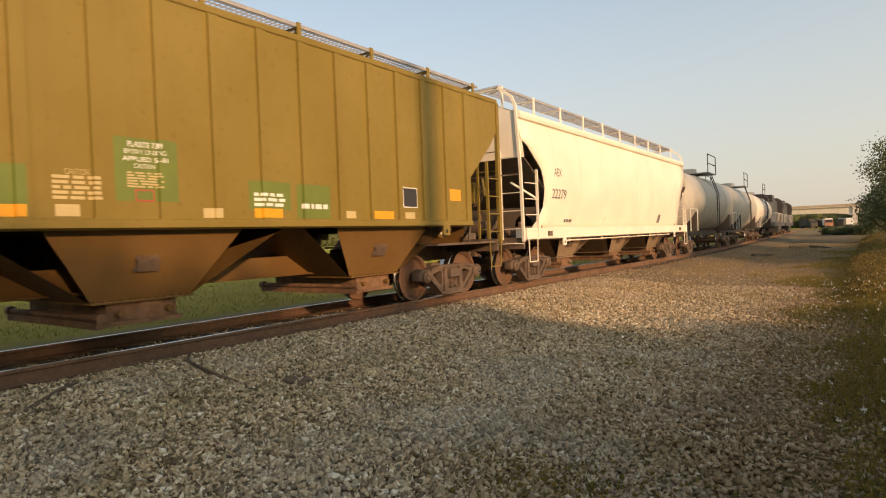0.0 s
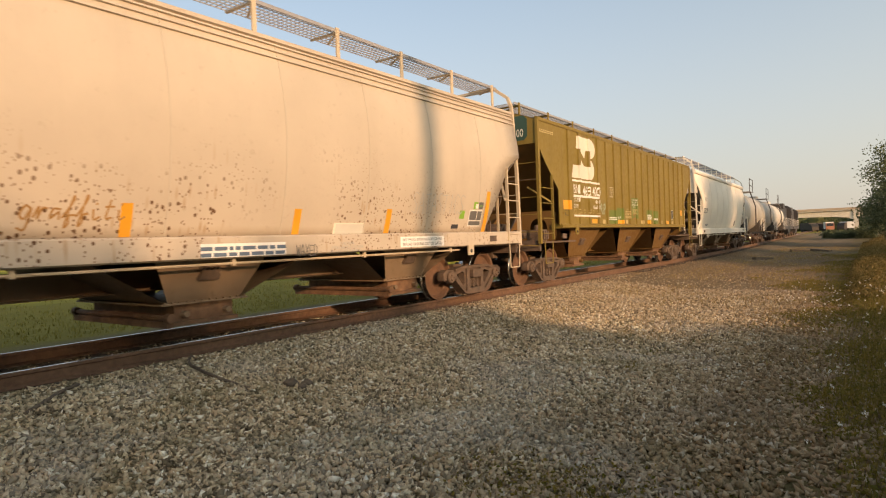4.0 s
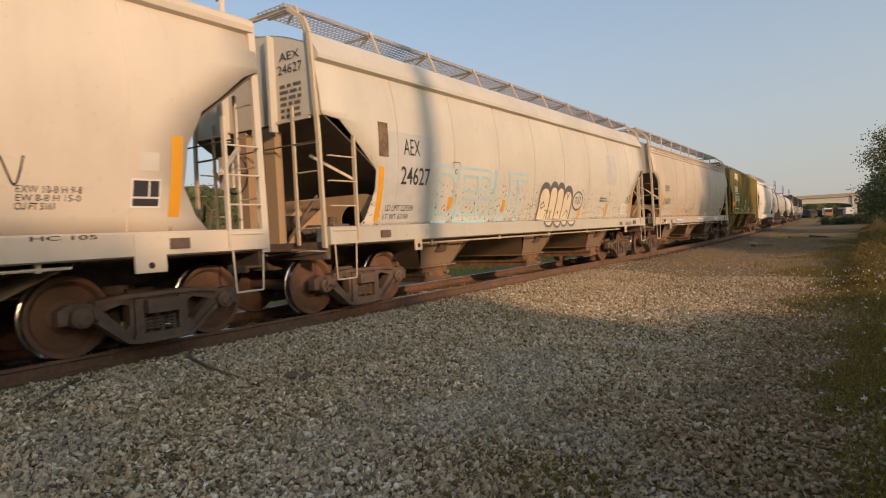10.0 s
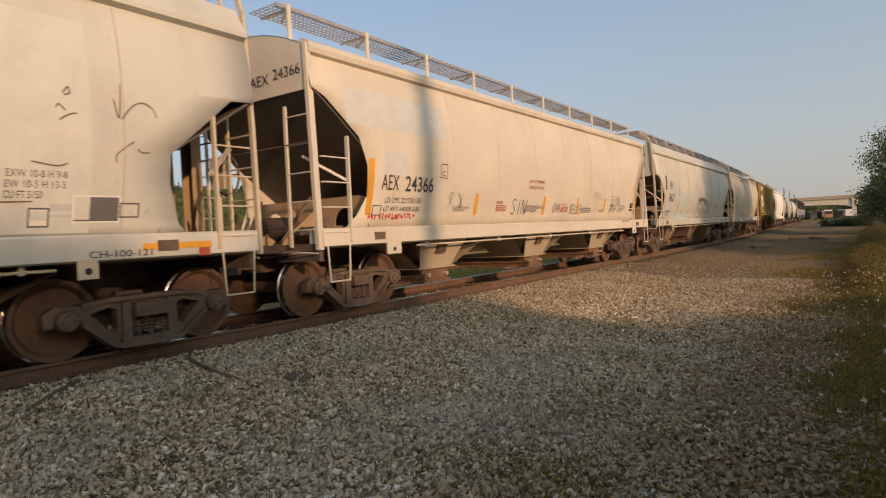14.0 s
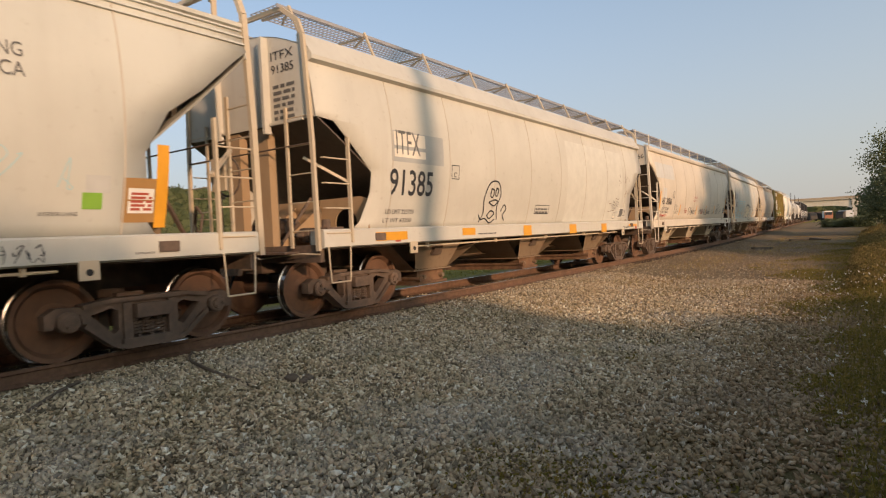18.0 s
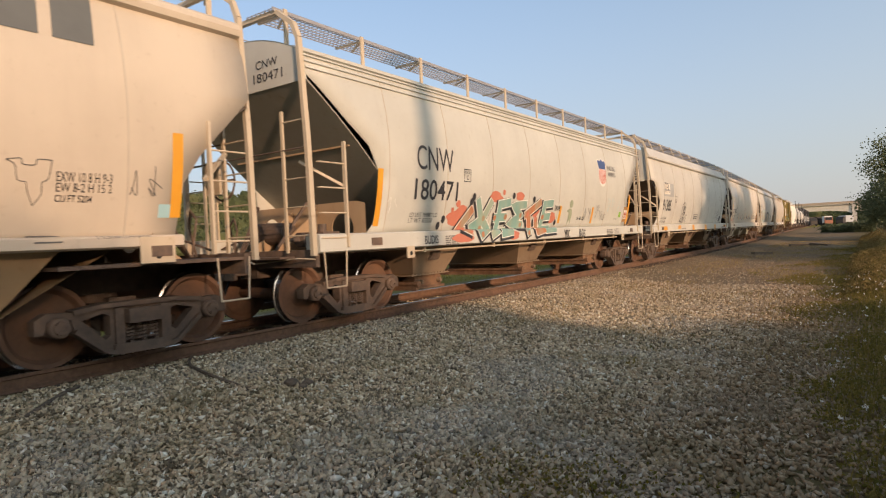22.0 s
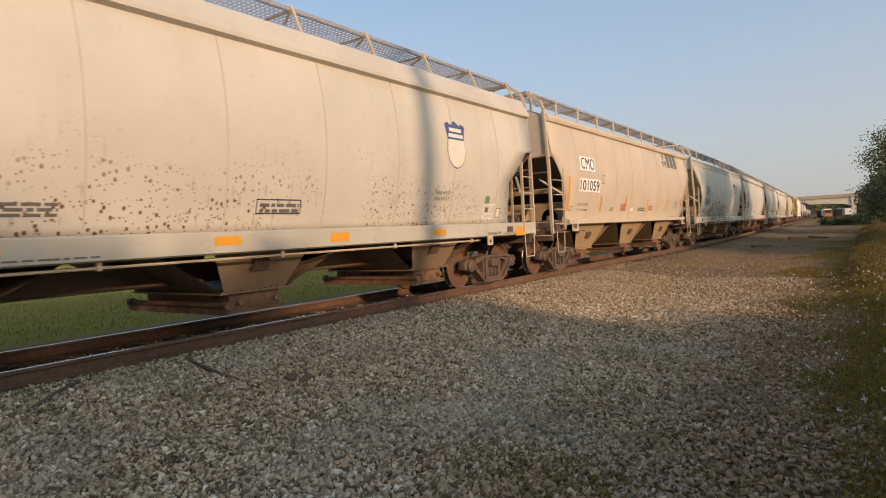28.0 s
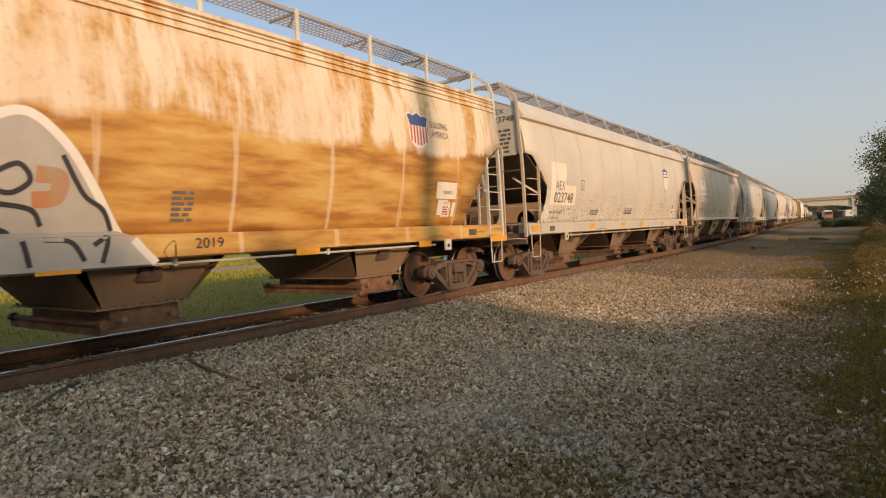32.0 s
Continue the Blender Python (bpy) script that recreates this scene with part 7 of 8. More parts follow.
def mural(c, y0, z0, y1, z1, text):
    """Angular spray-painted letters in teal and orange, edged white and black, with coral clouds."""
    r = random.Random(5)
    for k, (y, z, ry, rz) in enumerate(((-3.86, 1.6, 0.3, 0.15), (-3.66, 1.72, 0.2, 0.14), (-3.82, 1.88, 0.08, 0.07), (-2.42, 2.06, 0.22, 0.12), (-2.24, 2.0, 0.16, 0.1), (-1.3, 2.1, 0.2, 0.1), (-0.42, 1.78, 0.17, 0.17), (0.5, 1.62, 0.24, 0.14),
                                        (-3.9, 1.04, 0.3, 0.09), (-3.7, 1.12, 0.26, 0.12), (-1.8, 1.06, 0.28, 0.1), (-2.06, 2.16, 0.06, 0.06), (-4.0, 1.76, 0.05, 0.05), (-4.02, 1.22, 0.06, 0.05))):
        bm = bmesh.new()
        disc(bm, c[1], y, max(z, 1.12 + rz), ry, rz, 0.005 + 0.0003 * k, 0.14, k)
        mark("graffiti_cloud", bm, PAINTS["PINK"], c)
    glyphs = [((-3.74, 1.36, -3.32, 1.76), [[(1, 1), (0.1, 0.1), (0.5, 0.0)]], "ORANGE"),
              ((-3.28, 1.25, -2.46, 1.95), [[(0.22, 1.0), (0.42, 0.55), (0.95, 0.08), (0.72, 0.0)], [(0.86, 0.98), (0.55, 0.5), (0.08, 0.25), (0.2, 0.02), (0.5, 0.2)]], "TEAL"),
              ((-2.36, 1.24, -1.78, 1.95), [[(1, 1), (0.3, 0.92), (0.25, 0.05), (0.9, 0.1)], [(0.05, 0.52), (0.8, 0.55)]], "TEAL"),
              ((-1.72, 1.24, -1.0, 1.95), [[(1, 0.95), (0.2, 0.9), (0.75, 0.6), (0.1, 0.35), (0.85, 0.3), (0.95, 0.02)]], "TEAL"),
              ((-1.02, 1.24, -0.2, 1.98), [[(0.95, 1.0), (0.12, 0.6)], [(0.25, 0.62), (0.55, 0.05), (0.95, 0.12), (0.8, 0.45)]], "ORANGE"),
              ((-0.18, 1.25, 0.45, 1.98), [[(1, 1), (0.3, 0.95), (0.2, 0.1), (0.95, 0.12)], [(0.25, 0.52), (0.85, 0.55)]], "TEAL")]
    for k, ((a, za, b, zb), lines, fill) in enumerate(glyphs):
        for name, mat, w, off, dy, dz in (("graffiti_shadow", M_BLACK, 0.275, 0.0105, -0.035, -0.03), ("graffiti_edge", M_WHITE, 0.215, 0.0125, 0, 0), ("graffiti_fill", PAINTS[fill], 0.178, 0.0145, 0, 0)):
            for n, line in enumerate(lines):
                bm = bmesh.new()
                stroke(bm, c[1], [(a + (b - a) * u, za + (zb - za) * v) for u, v in line], w, off + 0.0003 * (k % 2) + 0.0005 * n, dy, dz)
                mark(name, bm, mat, c)
        for n in range(3):
            u, v = r.choice(lines[-1])
            bm = bmesh.new()
            disc(bm, c[1], a + (b - a) * u + r.uniform(-0.02, 0.02), za + (zb - za) * v, 0.06, 0.06, 0.017 + 0.0003 * n)
            mark("graffiti_spot", bm, PAINTS["ORANGE" if fill == "TEAL" else "PINK"], c)
    for y, z in ((-3.28, 2.03), (-3.36, 1.93), (-1.62, 2.1), (-4.28, 1.58), (-4.42, 1.46), (-0.6, 2.05), (0.75, 1.5)):
        bm = bmesh.new()
        disc(bm, c[1], y, z, 0.06, 0.075, 0.018)
        mark("graffiti_drop", bm, M_BLACK, c)


def end_letters(c, x0, z0, x1, z1, text, mat):
    """Lettering on the end sheet at the rear."""
    letters(c, x0, z0, x1, z1, text, mat, 0.0, None, "end_lettering")


def end_panel(c, x0, z0, x1, z1, mat):
    """A painted field with clipped corners on the end sheet."""
    y, k = -(c[1].get("half", c[1]["length"] / 2 - 0.53)) + 0.005, 0.1
    bm = bmesh.new()
    bm.faces.new([bm.verts.new((x, y, z)) for x, z in ((x0 + k, z0), (x1 - k, z0), (x1, z0 + k), (x1, z1 - k), (x1 - k, z1), (x0 + k, z1), (x0, z1 - k), (x0, z0 + k))])
    part("painted_panel", bm, mat, c[0])


def end_print(c, x0, z0, x1, z1, lines, mat):
    half = c[1].get("half", c[1]["length"] / 2 - 0.53)
    r = random.Random(int(z0 * 100))
    bm = bmesh.new()
    for k in range(lines):
        x = x0
        z = z0 + (z1 - z0) * k / lines
        while x < x1 - 0.03:
            w = min(r.uniform(0.06, 0.2), x1 - x)
            bm.faces.new([bm.verts.new((a, -half + 0.004, b)) for a, b in ((x, z), (x + w, z), (x + w, z + (z1 - z0) / lines * 0.55), (x, z + (z1 - z0) / lines * 0.55))])
            x += w + 0.04
    part("small_print", bm, mat, c[0])


def set_letters():
    """Turns all the noted lettering into meshes, bent to the sides of the cars."""
    made = []
    for c, y0, z0, y1, z1, text, mat, layer, off, name, lean in PENDING:
        obs = []
        if set(text) & set("MNWX") and name in ("lettering", "end_lettering"):
            layer = 0.0
        for o in (0.0, layer):
            cu = bpy.data.curves.new("lettering", "FONT")
            cu.body, cu.offset, cu.resolution_u, cu.shear = text, o, 3 if len(text) > 4 else 6, lean
            obs.append(new("lettering", cu))
        made.append(obs)
    dg = bpy.context.evaluated_depsgraph_get()
    for (c, y0, z0, y1, z1, text, mat, layer, off, name, lean), (plain_ob, ob) in zip(PENDING, made):
        ref = bpy.data.meshes.new_from_object(plain_ob.evaluated_get(dg))
        me = bpy.data.meshes.new_from_object(ob.evaluated_get(dg))
        lo = np.array([v.co[:] for v in ref.vertices])
        a, b = lo.min(0), lo.max(0)
        for v in me.vertices:
            y = y0 + (v.co.x - a[0]) / (b[0] - a[0]) * (y1 - y0)
            z = z0 + (v.co.y - a[1]) / (b[1] - a[1]) * (z1 - z0)
            v.co = (y, -(c[1].get("half", c[1]["length"] / 2 - 0.53)) + 0.002, z) if off is None else (skin(c[1], max(z, 1.1), off), y, z)
        me.materials.clear()
        me.materials.append(mat)
        me.name = name
        if off is not None and c[1].get("rib_at"):
            bm = bmesh.new()
            bm.from_mesh(me)
            mark(name, bm, mat, c)
        elif off is not None and z1 - z0 > 0.15:
            bm = bmesh.new()
            bm.from_mesh(me)
            bend(bm, c[1], off, bm.faces)
            part(name, bm, mat, c[0])
        else:
            part(name, me, None, c[0])
        bpy.data.meshes.remove(ref)
    for obs in made:
        for ob in obs:
            cu = ob.data
            bpy.data.objects.remove(ob)
            bpy.data.curves.remove(cu)


def mark_green_car(c):
    letters(c, -5.44, 2.37, -5.1, 2.61, 'BN', PAINTS['W'])
    letters(c, -4.8, 2.33, -4.31, 2.59, '469', PAINTS['W'])
    letters(c, -4.08, 2.34, -3.6, 2.61, '400', PAINTS['W'])
    letters(c, -5.44, 2.15, -5.08, 2.26, 'LD LMT', PAINTS['W'])
    letters(c, -5.44, 1.97, -5.14, 2.08, 'LT WT', PAINTS['W'])
    letters(c, -3.88, 2.13, -3.62, 2.23, '400', PAINTS['W'])
    letters(c, -4.04, 1.97, -3.62, 2.08, '63600', PAINTS['W'])
    letters(c, -5.43, 1.9, -5.27, 1.95, 'EXH', PAINTS['C'])
    letters(c, -5.14, 1.9, -5.02, 1.95, '14-11', PAINTS['C'])
    letters(c, -5.43, 1.82, -5.25, 1.87, 'CU FT', PAINTS['C'])
    letters(c, -5.16, 1.82, -5.02, 1.87, '4750', PAINTS['C'])
    letters(c, -4.75, 1.9, -4.64, 1.95, 'EX W', PAINTS['C'])
    letters(c, -4.42, 1.9, -4.31, 1.95, '10-8', PAINTS['C'])
    letters(c, -4.75, 1.82, -4.66, 1.87, 'E W', PAINTS['C'])
    letters(c, -4.42, 1.82, -4.32, 1.87, '9-2', PAINTS['C'])
    letters(c, -4.05, 1.9, -4.02, 1.95, 'H', PAINTS['C'])
    letters(c, -3.74, 1.9, -3.66, 1.95, '11-5', PAINTS['C'])
    letters(c, -4.05, 1.82, -4.02, 1.87, 'H', PAINTS['C'])
    letters(c, -3.74, 1.82, -3.66, 1.87, '14-6', PAINTS['C'])
    patch(c, -5.52, 2.69, -3.62, 2.745, PAINTS['W'])
    patch(c, -5.46, 2.27, -3.66, 2.33, PAINTS['W'])
    patch(c, -5.44, 1.74, -3.64, 1.79, PAINTS['W'])
    emblem(c, -5.48, 2.72, -3.68, 4.09)
    patch(c, -6.14, 1.92, -5.7, 2.16, PAINTS['O'])
    outline(c, -6.04, 1.76, -5.82, 1.91, PAINTS['K'])
    patch(c, -2.76, 1.55, -2.16, 1.97, PAINTS['G'])
    bars(c, -2.74, 1.67, -2.22, 1.77, 2, PAINTS['W'])
    patch(c, -2.0, 1.55, -1.5, 1.67, PAINTS['O'])
    patch(c, -3.32, 1.54, -3.1, 1.67, PAINTS['C'])
    patch(c, -4.24, 1.56, -3.76, 1.68, PAINTS['O'])
    letters(c, -3.5, 1.83, -3.06, 2.15, 'RiP', PAINTS['A'])
    bars(c, -7.44, 3.78, -6.64, 3.87, 2, PAINTS['C'])
    outline(c, -2.64, 2.37, -2.36, 2.67, PAINTS['C2'])
    letters(c, -2.61, 2.57, -2.39, 2.62, 'PLATE', PAINTS['C'])
    letters(c, -2.54, 2.42, -2.46, 2.53, 'C', PAINTS['C2'])
    patch(c, -0.65, 1.73, 0.07, 2.42, PAINTS['G'])
    letters(c, -0.5, 2.32, -0.13, 2.38, 'PLASITE 739', PAINTS['W'])
    letters(c, -0.54, 2.245, -0.09, 2.295, 'EPOXY LINING', PAINTS['W'])
    letters(c, -0.56, 2.165, -0.07, 2.215, 'APPLIED 5-81', PAINTS['W'])
    letters(c, -0.44, 2.09, -0.2, 2.14, 'CAUTION', PAINTS['W'])
    bars(c, -0.52, 1.88, -0.13, 2.06, 6, PAINTS['C'])
    outline(c, -0.44, 1.73, -0.22, 1.86, PAINTS['R'])
    patch(c, 1.04, 1.66, 1.73, 2.04, PAINTS['G'])
    bars(c, 1.12, 1.71, 1.63, 1.91, 3, PAINTS['W'])
    patch(c, 1.12, 1.56, 1.58, 1.68, PAINTS['O'])
    patch(c, 1.84, 1.55, 2.48, 2.03, PAINTS['G'])
    bars(c, 1.92, 1.69, 2.42, 1.8, 1, PAINTS['W'])
    patch(c, -1.24, 1.56, -1.01, 1.68, PAINTS['C'])
    patch(c, 0.38, 1.54, 0.62, 1.67, PAINTS['C'])
    patch(c, 2.76, 1.56, 3.02, 1.67, PAINTS['C'])
    patch(c, 3.4, 1.55, 3.94, 1.68, PAINTS['O'])
    patch(c, 4.19, 1.56, 4.52, 1.67, PAINTS['C'])
    patch(c, 5.55, 1.91, 6.0, 2.13, PAINTS['O'])
    patch(c, 4.14, 1.75, 4.6, 2.1, PAINTS['K'])
    outline(c, 4.14, 1.75, 4.6, 2.1, PAINTS['W'])
    letters(c, -1.14, 1.98, -0.91, 2.04, 'CAUTION', PAINTS['C'])
    bars(c, -1.26, 1.73, -0.80, 1.99, 5, PAINTS['C'])
    patch(c, -2.20, 1.55, -1.49, 2.05, PAINTS['G'])
    letters(c, -2.03, 1.75, -1.72, 1.79, 'DO NOT STEAM OR', PAINTS['W'])
    letters(c, -2.02, 1.72, -1.74, 1.76, 'CLEAN INTERIOR', PAINTS['W'])
    letters(c, -2.01, 1.69, -1.79, 1.72, 'WITH WATER', PAINTS['W'])
    end_panel(c, 0.41, 3.6, 1.3, 4.2, PAINTS['TL'])
    end_letters(c, 0.7, 3.95, 0.91, 4.12, 'BN', PAINTS['W'])
    end_letters(c, 0.48, 3.69, 1.19, 3.88, '46 94 00', PAINTS['W'])


def mark_cream_car(c):
    patch(c, 3.2, 1.12, 4.47, 1.3, PAINTS['W2'])
    letters(c, 3.26, 1.225, 4.4, 1.275, 'NO VENTS- OPEN HATCH COVERS', PAINTS['D'])
    letters(c, 3.26, 1.145, 4.4, 1.195, 'BEFORE OPENING OUTLET GATES', PAINTS['D'])
    letters(c, -6.04, 2.36, -5.4, 2.59, 'SCFX', PAINTS['K'])
    letters(c, -6.08, 1.87, -5.14, 2.08, '516251', PAINTS['D'])
    bars(c, -6.08, 1.46, -5.22, 1.69, 2, PAINTS['P'])
    patch(c, -6.34, 1.36, -6.21, 2.25, PAINTS['O'])
    patch(c, -3.5, 1.35, -3.37, 1.77, PAINTS['O'])
    patch(c, -1.37, 1.33, -1.24, 1.74, PAINTS['O'])
    patch(c, 1.04, 1.31, 1.17, 1.73, PAINTS['O'])
    patch(c, 3.02, 1.32, 3.15, 1.77, PAINTS['O'])
    patch(c, 6.14, 1.32, 6.28, 2.2, PAINTS['O'])
    tag(c, -2.36, 1.5, -1.32, 1.78, 'graffiti', PAINTS['BR'], 0.02, 0.3)
    tag(c, 3.65, 1.72, 5.32, 2.08, 'SATASTICS', PAINTS['P4'], 0.014)
    tag(c, 0.92, 1.07, 1.32, 1.22, 'WAXED', PAINTS['D'], 0.012)
    letters(c, 1.79, 1.2, 2.07, 1.245, 'CAUTION', PAINTS['P4'])
    letters(c, 1.6, 1.14, 2.27, 1.185, 'OPEN HATCH COVERS', PAINTS['P4'])
    letters(c, 1.57, 1.095, 2.22, 1.13, 'BEFORE UNLOADING', PAINTS['P4'])
    patch(c, 1.84, 1.37, 2.5, 1.54, PAINTS['C2'])
    patch(c, 5.0, 1.44, 5.24, 1.52, PAINTS['K'])
    patch(c, -0.53, 1.1, 0.75, 1.27, PAINTS['W2'])
    patch(c, -4.38, 1.08, -3.28, 1.26, PAINTS['W2'])
    patch(c, -5.38, 0.95, -5.1, 1.26, PAINTS['D'])
    outline(c, -6.68, 1.14, -6.46, 1.28, PAINTS['K'])
    patch(c, -6.1, 1.09, -5.95, 1.2, PAINTS['W'])
    bars(c, -4.38, 1.09, -3.28, 1.25, 3, PAINTS['B'])
    bars(c, -0.53, 1.11, 0.75, 1.26, 2, PAINTS['B'])
    patch(c, 1.89, 1.34, 2.53, 1.52, PAINTS['P3'])
    placard(c, 5.56, 1.48, 6.04, 1.81, PAINTS['D'])
    patch(c, 5.22, 1.63, 5.39, 1.79, PAINTS['N'])
    patch(c, 5.69, 1.83, 5.85, 1.97, PAINTS['N'])
    patch(c, 5.76, 1.84, 5.86, 1.93, PAINTS['W'], 0.006)
    patch(c, 5.87, 1.83, 6.05, 1.97, PAINTS['D'])
    patch(c, 5.9, 1.87, 6.02, 1.92, PAINTS['N2'], 0.007)
    end_letters(c, 0.35, 3.86, 0.8, 3.98, 'SCFX', PAINTS['K'])
    end_letters(c, 0.3, 3.66, 0.95, 3.78, '516251', PAINTS['K'])


def mark_sprayed_car(c):
    patch(c, -6.32, 1.41, -4.73, 2.92, PAINTS['P'])
    letters(c, -5.84, 2.55, -5.38, 2.83, 'AEX', PAINTS['K'])
    letters(c, -5.9, 2.05, -5.08, 2.35, '24627', PAINTS['K'])
    letters(c, -6.23, 1.6, -5.48, 1.7, 'LD LMT 223500', PAINTS['K'])
    letters(c, -6.26, 1.46, -5.59, 1.55, 'LT WT 62100', PAINTS['K'])
    patch(c, -6.48, 1.43, -6.35, 2.31, PAINTS['O'])
    patch(c, -6.48, 2.48, -6.24, 3.04, PAINTS['Q'])
    outline(c, -4.34, 2.25, -4.09, 2.53, PAINTS['K'])
    letters(c, -4.27, 2.3, -4.19, 2.39, 'C', PAINTS['K'])
    bubble(c, -4.82, 1.39, -1.27, 2.42, 'DEBUT')
    bubble_dark(c, -0.55, 1.26, 2.2, 2.33, 'FOOK')
    patch(c, -4.42, 1.41, -4.29, 1.86, PAINTS['O'])
    patch(c, -2.32, 1.38, -2.19, 1.84, PAINTS['O'])
    patch(c, -0.16, 1.35, -0.03, 1.82, PAINTS['O'])
    patch(c, 4.01, 2.38, 4.86, 3.29, PAINTS['P'])
    patch(c, 2.02, 1.4, 2.15, 1.85, PAINTS['O'])
    patch(c, 4.08, 1.38, 4.21, 1.84, PAINTS['O'])
    patch(c, 6.33, 1.39, 6.46, 2.29, PAINTS['O'])
    placard(c, 5.53, 1.51, 6.0, 1.83, PAINTS['P3'])
    patch(c, 5.87, 1.84, 6.04, 2.05, PAINTS['C'])
    outline(c, 5.87, 1.84, 6.04, 2.05, PAINTS['K'])
    patch(c, 5.97, 1.92, 6.02, 1.98, PAINTS['K'], 0.007)
    outline(c, 6.12, 1.56, 6.33, 1.81, PAINTS['P4'])
    patch(c, 5.27, 1.58, 5.45, 1.73, PAINTS['P4'])
    patch(c, 5.22, 1.54, 5.36, 1.63, PAINTS['L'])
    tag(c, 6.07, 1.98, 6.33, 2.12, 'SMOG', PAINTS['D'], 0.01)
    tag(c, 6.1, 1.86, 6.32, 1.96, 'ANG', PAINTS['D'], 0.01)
    patch(c, 4.95, 1.15, 5.21, 1.25, PAINTS['Q'])
    bars(c, 3.51, 1.87, 4.09, 2.03, 2, PAINTS['D'])
    letters(c, 5.5, 1.14, 6.1, 1.24, 'CH-100-119', PAINTS['D'])
    end_letters(c, 0.75, 3.92, 1.2, 4.04, 'AEX', PAINTS['K'])
    end_letters(c, 0.7, 3.72, 1.25, 3.86, '24627', PAINTS['K'])
    end_print(c, 0.72, 3.05, 1.2, 3.6, 6, PAINTS['D'])


def mark_clean_car(c):
    patch(c, -7.3, 2.96, -4.66, 3.54, PAINTS['P2'])
    patch(c, -6.41, 2.2, -5.87, 2.6, PAINTS['P2'])
    letters(c, -6.5, 1.97, -6.05, 2.22, 'AEX', PAINTS['K'])
    letters(c, -5.87, 1.96, -5.06, 2.22, '24366', PAINTS['K'])
    letters(c, -6.38, 1.76, -5.38, 1.85, 'LD LMT 221700 LBS', PAINTS['K'])
    letters(c, -6.39, 1.62, -5.41, 1.7, 'LT WT 64300 LBS', PAINTS['K'])
    scrawl(c, -6.76, 1.49, -5.49, 1.58, PAINTS['S'])
    outline(c, -4.85, 2.23, -4.62, 2.5, PAINTS['K'])
    letters(c, -4.8, 2.27, -4.7, 2.37, 'C', PAINTS['K'])
    patch(c, -6.83, 1.56, -6.69, 2.46, PAINTS['O'])
    patch(c, -3.56, 1.55, -3.44, 1.98, PAINTS['O'])
    patch(c, -0.4, 1.55, -0.27, 1.99, PAINTS['O'])
    patch(c, 1.71, 1.59, 1.83, 1.99, PAINTS['O'])
    patch(c, 3.78, 1.62, 3.91, 2.01, PAINTS['O'])
    outline(c, -6.66, 1.55, -6.45, 1.72, PAINTS['D'])
    scrawl(c, -4.59, 1.66, -3.96, 1.98, PAINTS['D'])
    letters(c, -1.25, 2.29, -0.41, 2.37, 'DO NOT HAMMER', PAINTS['R'])
    letters(c, -1.23, 2.15, -0.43, 2.23, 'ON SIDE OF CAR', PAINTS['R'])
    letters(c, -2.7, 1.785, -2.39, 1.85, 'WARNING', PAINTS['R'])
    bars(c, -2.69, 1.63, -2.22, 1.77, 4, PAINTS['R'])
    letters(c, -1.34, 1.69, -0.41, 1.77, 'CAUTION: OPEN ROOF HATCH', PAINTS['K'])
    letters(c, -1.35, 1.61, -0.71, 1.68, 'BEFORE UNLOADING', PAINTS['K'])
    patch(c, 6.64, 1.53, 6.78, 2.45, PAINTS['O'])
    tag(c, -2.03, 1.57, -1.28, 1.9, 'SIN', PAINTS['K'], 0.02)
    tag(c, 0.16, 1.6, 0.63, 1.82, 'OM', PAINTS['K'], 0.018)
    tag(c, 1.27, 1.57, 2.05, 1.82, 'BELLE', PAINTS['K'], 0.018)
    tag(c, 4.33, 1.84, 5.15, 2.11, 'SIN', PAINTS['K'], 0.02)
    tag(c, 2.88, 1.96, 3.56, 2.2, 'WOODEN', PAINTS['P4'], 0.009)
    tag(c, 2.95, 1.64, 3.5, 1.9, 'AXLE', PAINTS['P4'], 0.009)
    letters(c, 0.7, 1.79, 0.99, 1.84, 'WARNING', PAINTS['R'])
    bars(c, 0.69, 1.61, 1.14, 1.77, 4, PAINTS['R'])
    letters(c, -4.34, 1.675, -3.75, 1.72, 'CONSULT OWNER BEFORE REPAIRING', PAINTS['D'])
    letters(c, -4.34, 1.62, -3.91, 1.665, 'OR CLEANING HOPPER BODY', PAINTS['D'])
    letters(c, 4.31, 1.78, 4.83, 1.85, 'CARBOLINE 992', PAINTS['K'])
    letters(c, 4.32, 1.69, 4.89, 1.76, 'INTERIOR COATED', PAINTS['K'])
    letters(c, 4.32, 1.61, 4.76, 1.675, '04-2013 REGG', PAINTS['K'])
    letters(c, 5.1, 1.77, 5.69, 1.84, 'EXW 10-8 H 9-8', PAINTS['K'])
    letters(c, 5.1, 1.69, 5.68, 1.755, 'EW 8-8 H 15-0', PAINTS['K'])
    letters(c, 5.09, 1.61, 5.44, 1.675, 'CU FT 5161', PAINTS['K'])
    letters(c, 3.44, 1.665, 3.8, 1.7, 'PAINTED 4-2013 REGG', PAINTS['K'])
    letters(c, 3.45, 1.62, 3.76, 1.655, 'CARBOLINE 876 HS', PAINTS['K'])
    placard(c, 6.19, 1.63, 6.53, 1.95, PAINTS['K'])
    patch(c, 6.28, 2.04, 6.5, 2.24, PAINTS['P3'])
    bars(c, 2.05, 1.6, 2.8, 1.76, 3, PAINTS['D'])
    letters(c, 5.15, 1.3, 5.76, 1.345, 'HC 105', PAINTS['K'])
    end_letters(c, 0.2, 3.6, 0.65, 3.76, 'AEX', PAINTS['K'])
    end_letters(c, 0.75, 3.64, 1.35, 3.8, '24366', PAINTS['K'])


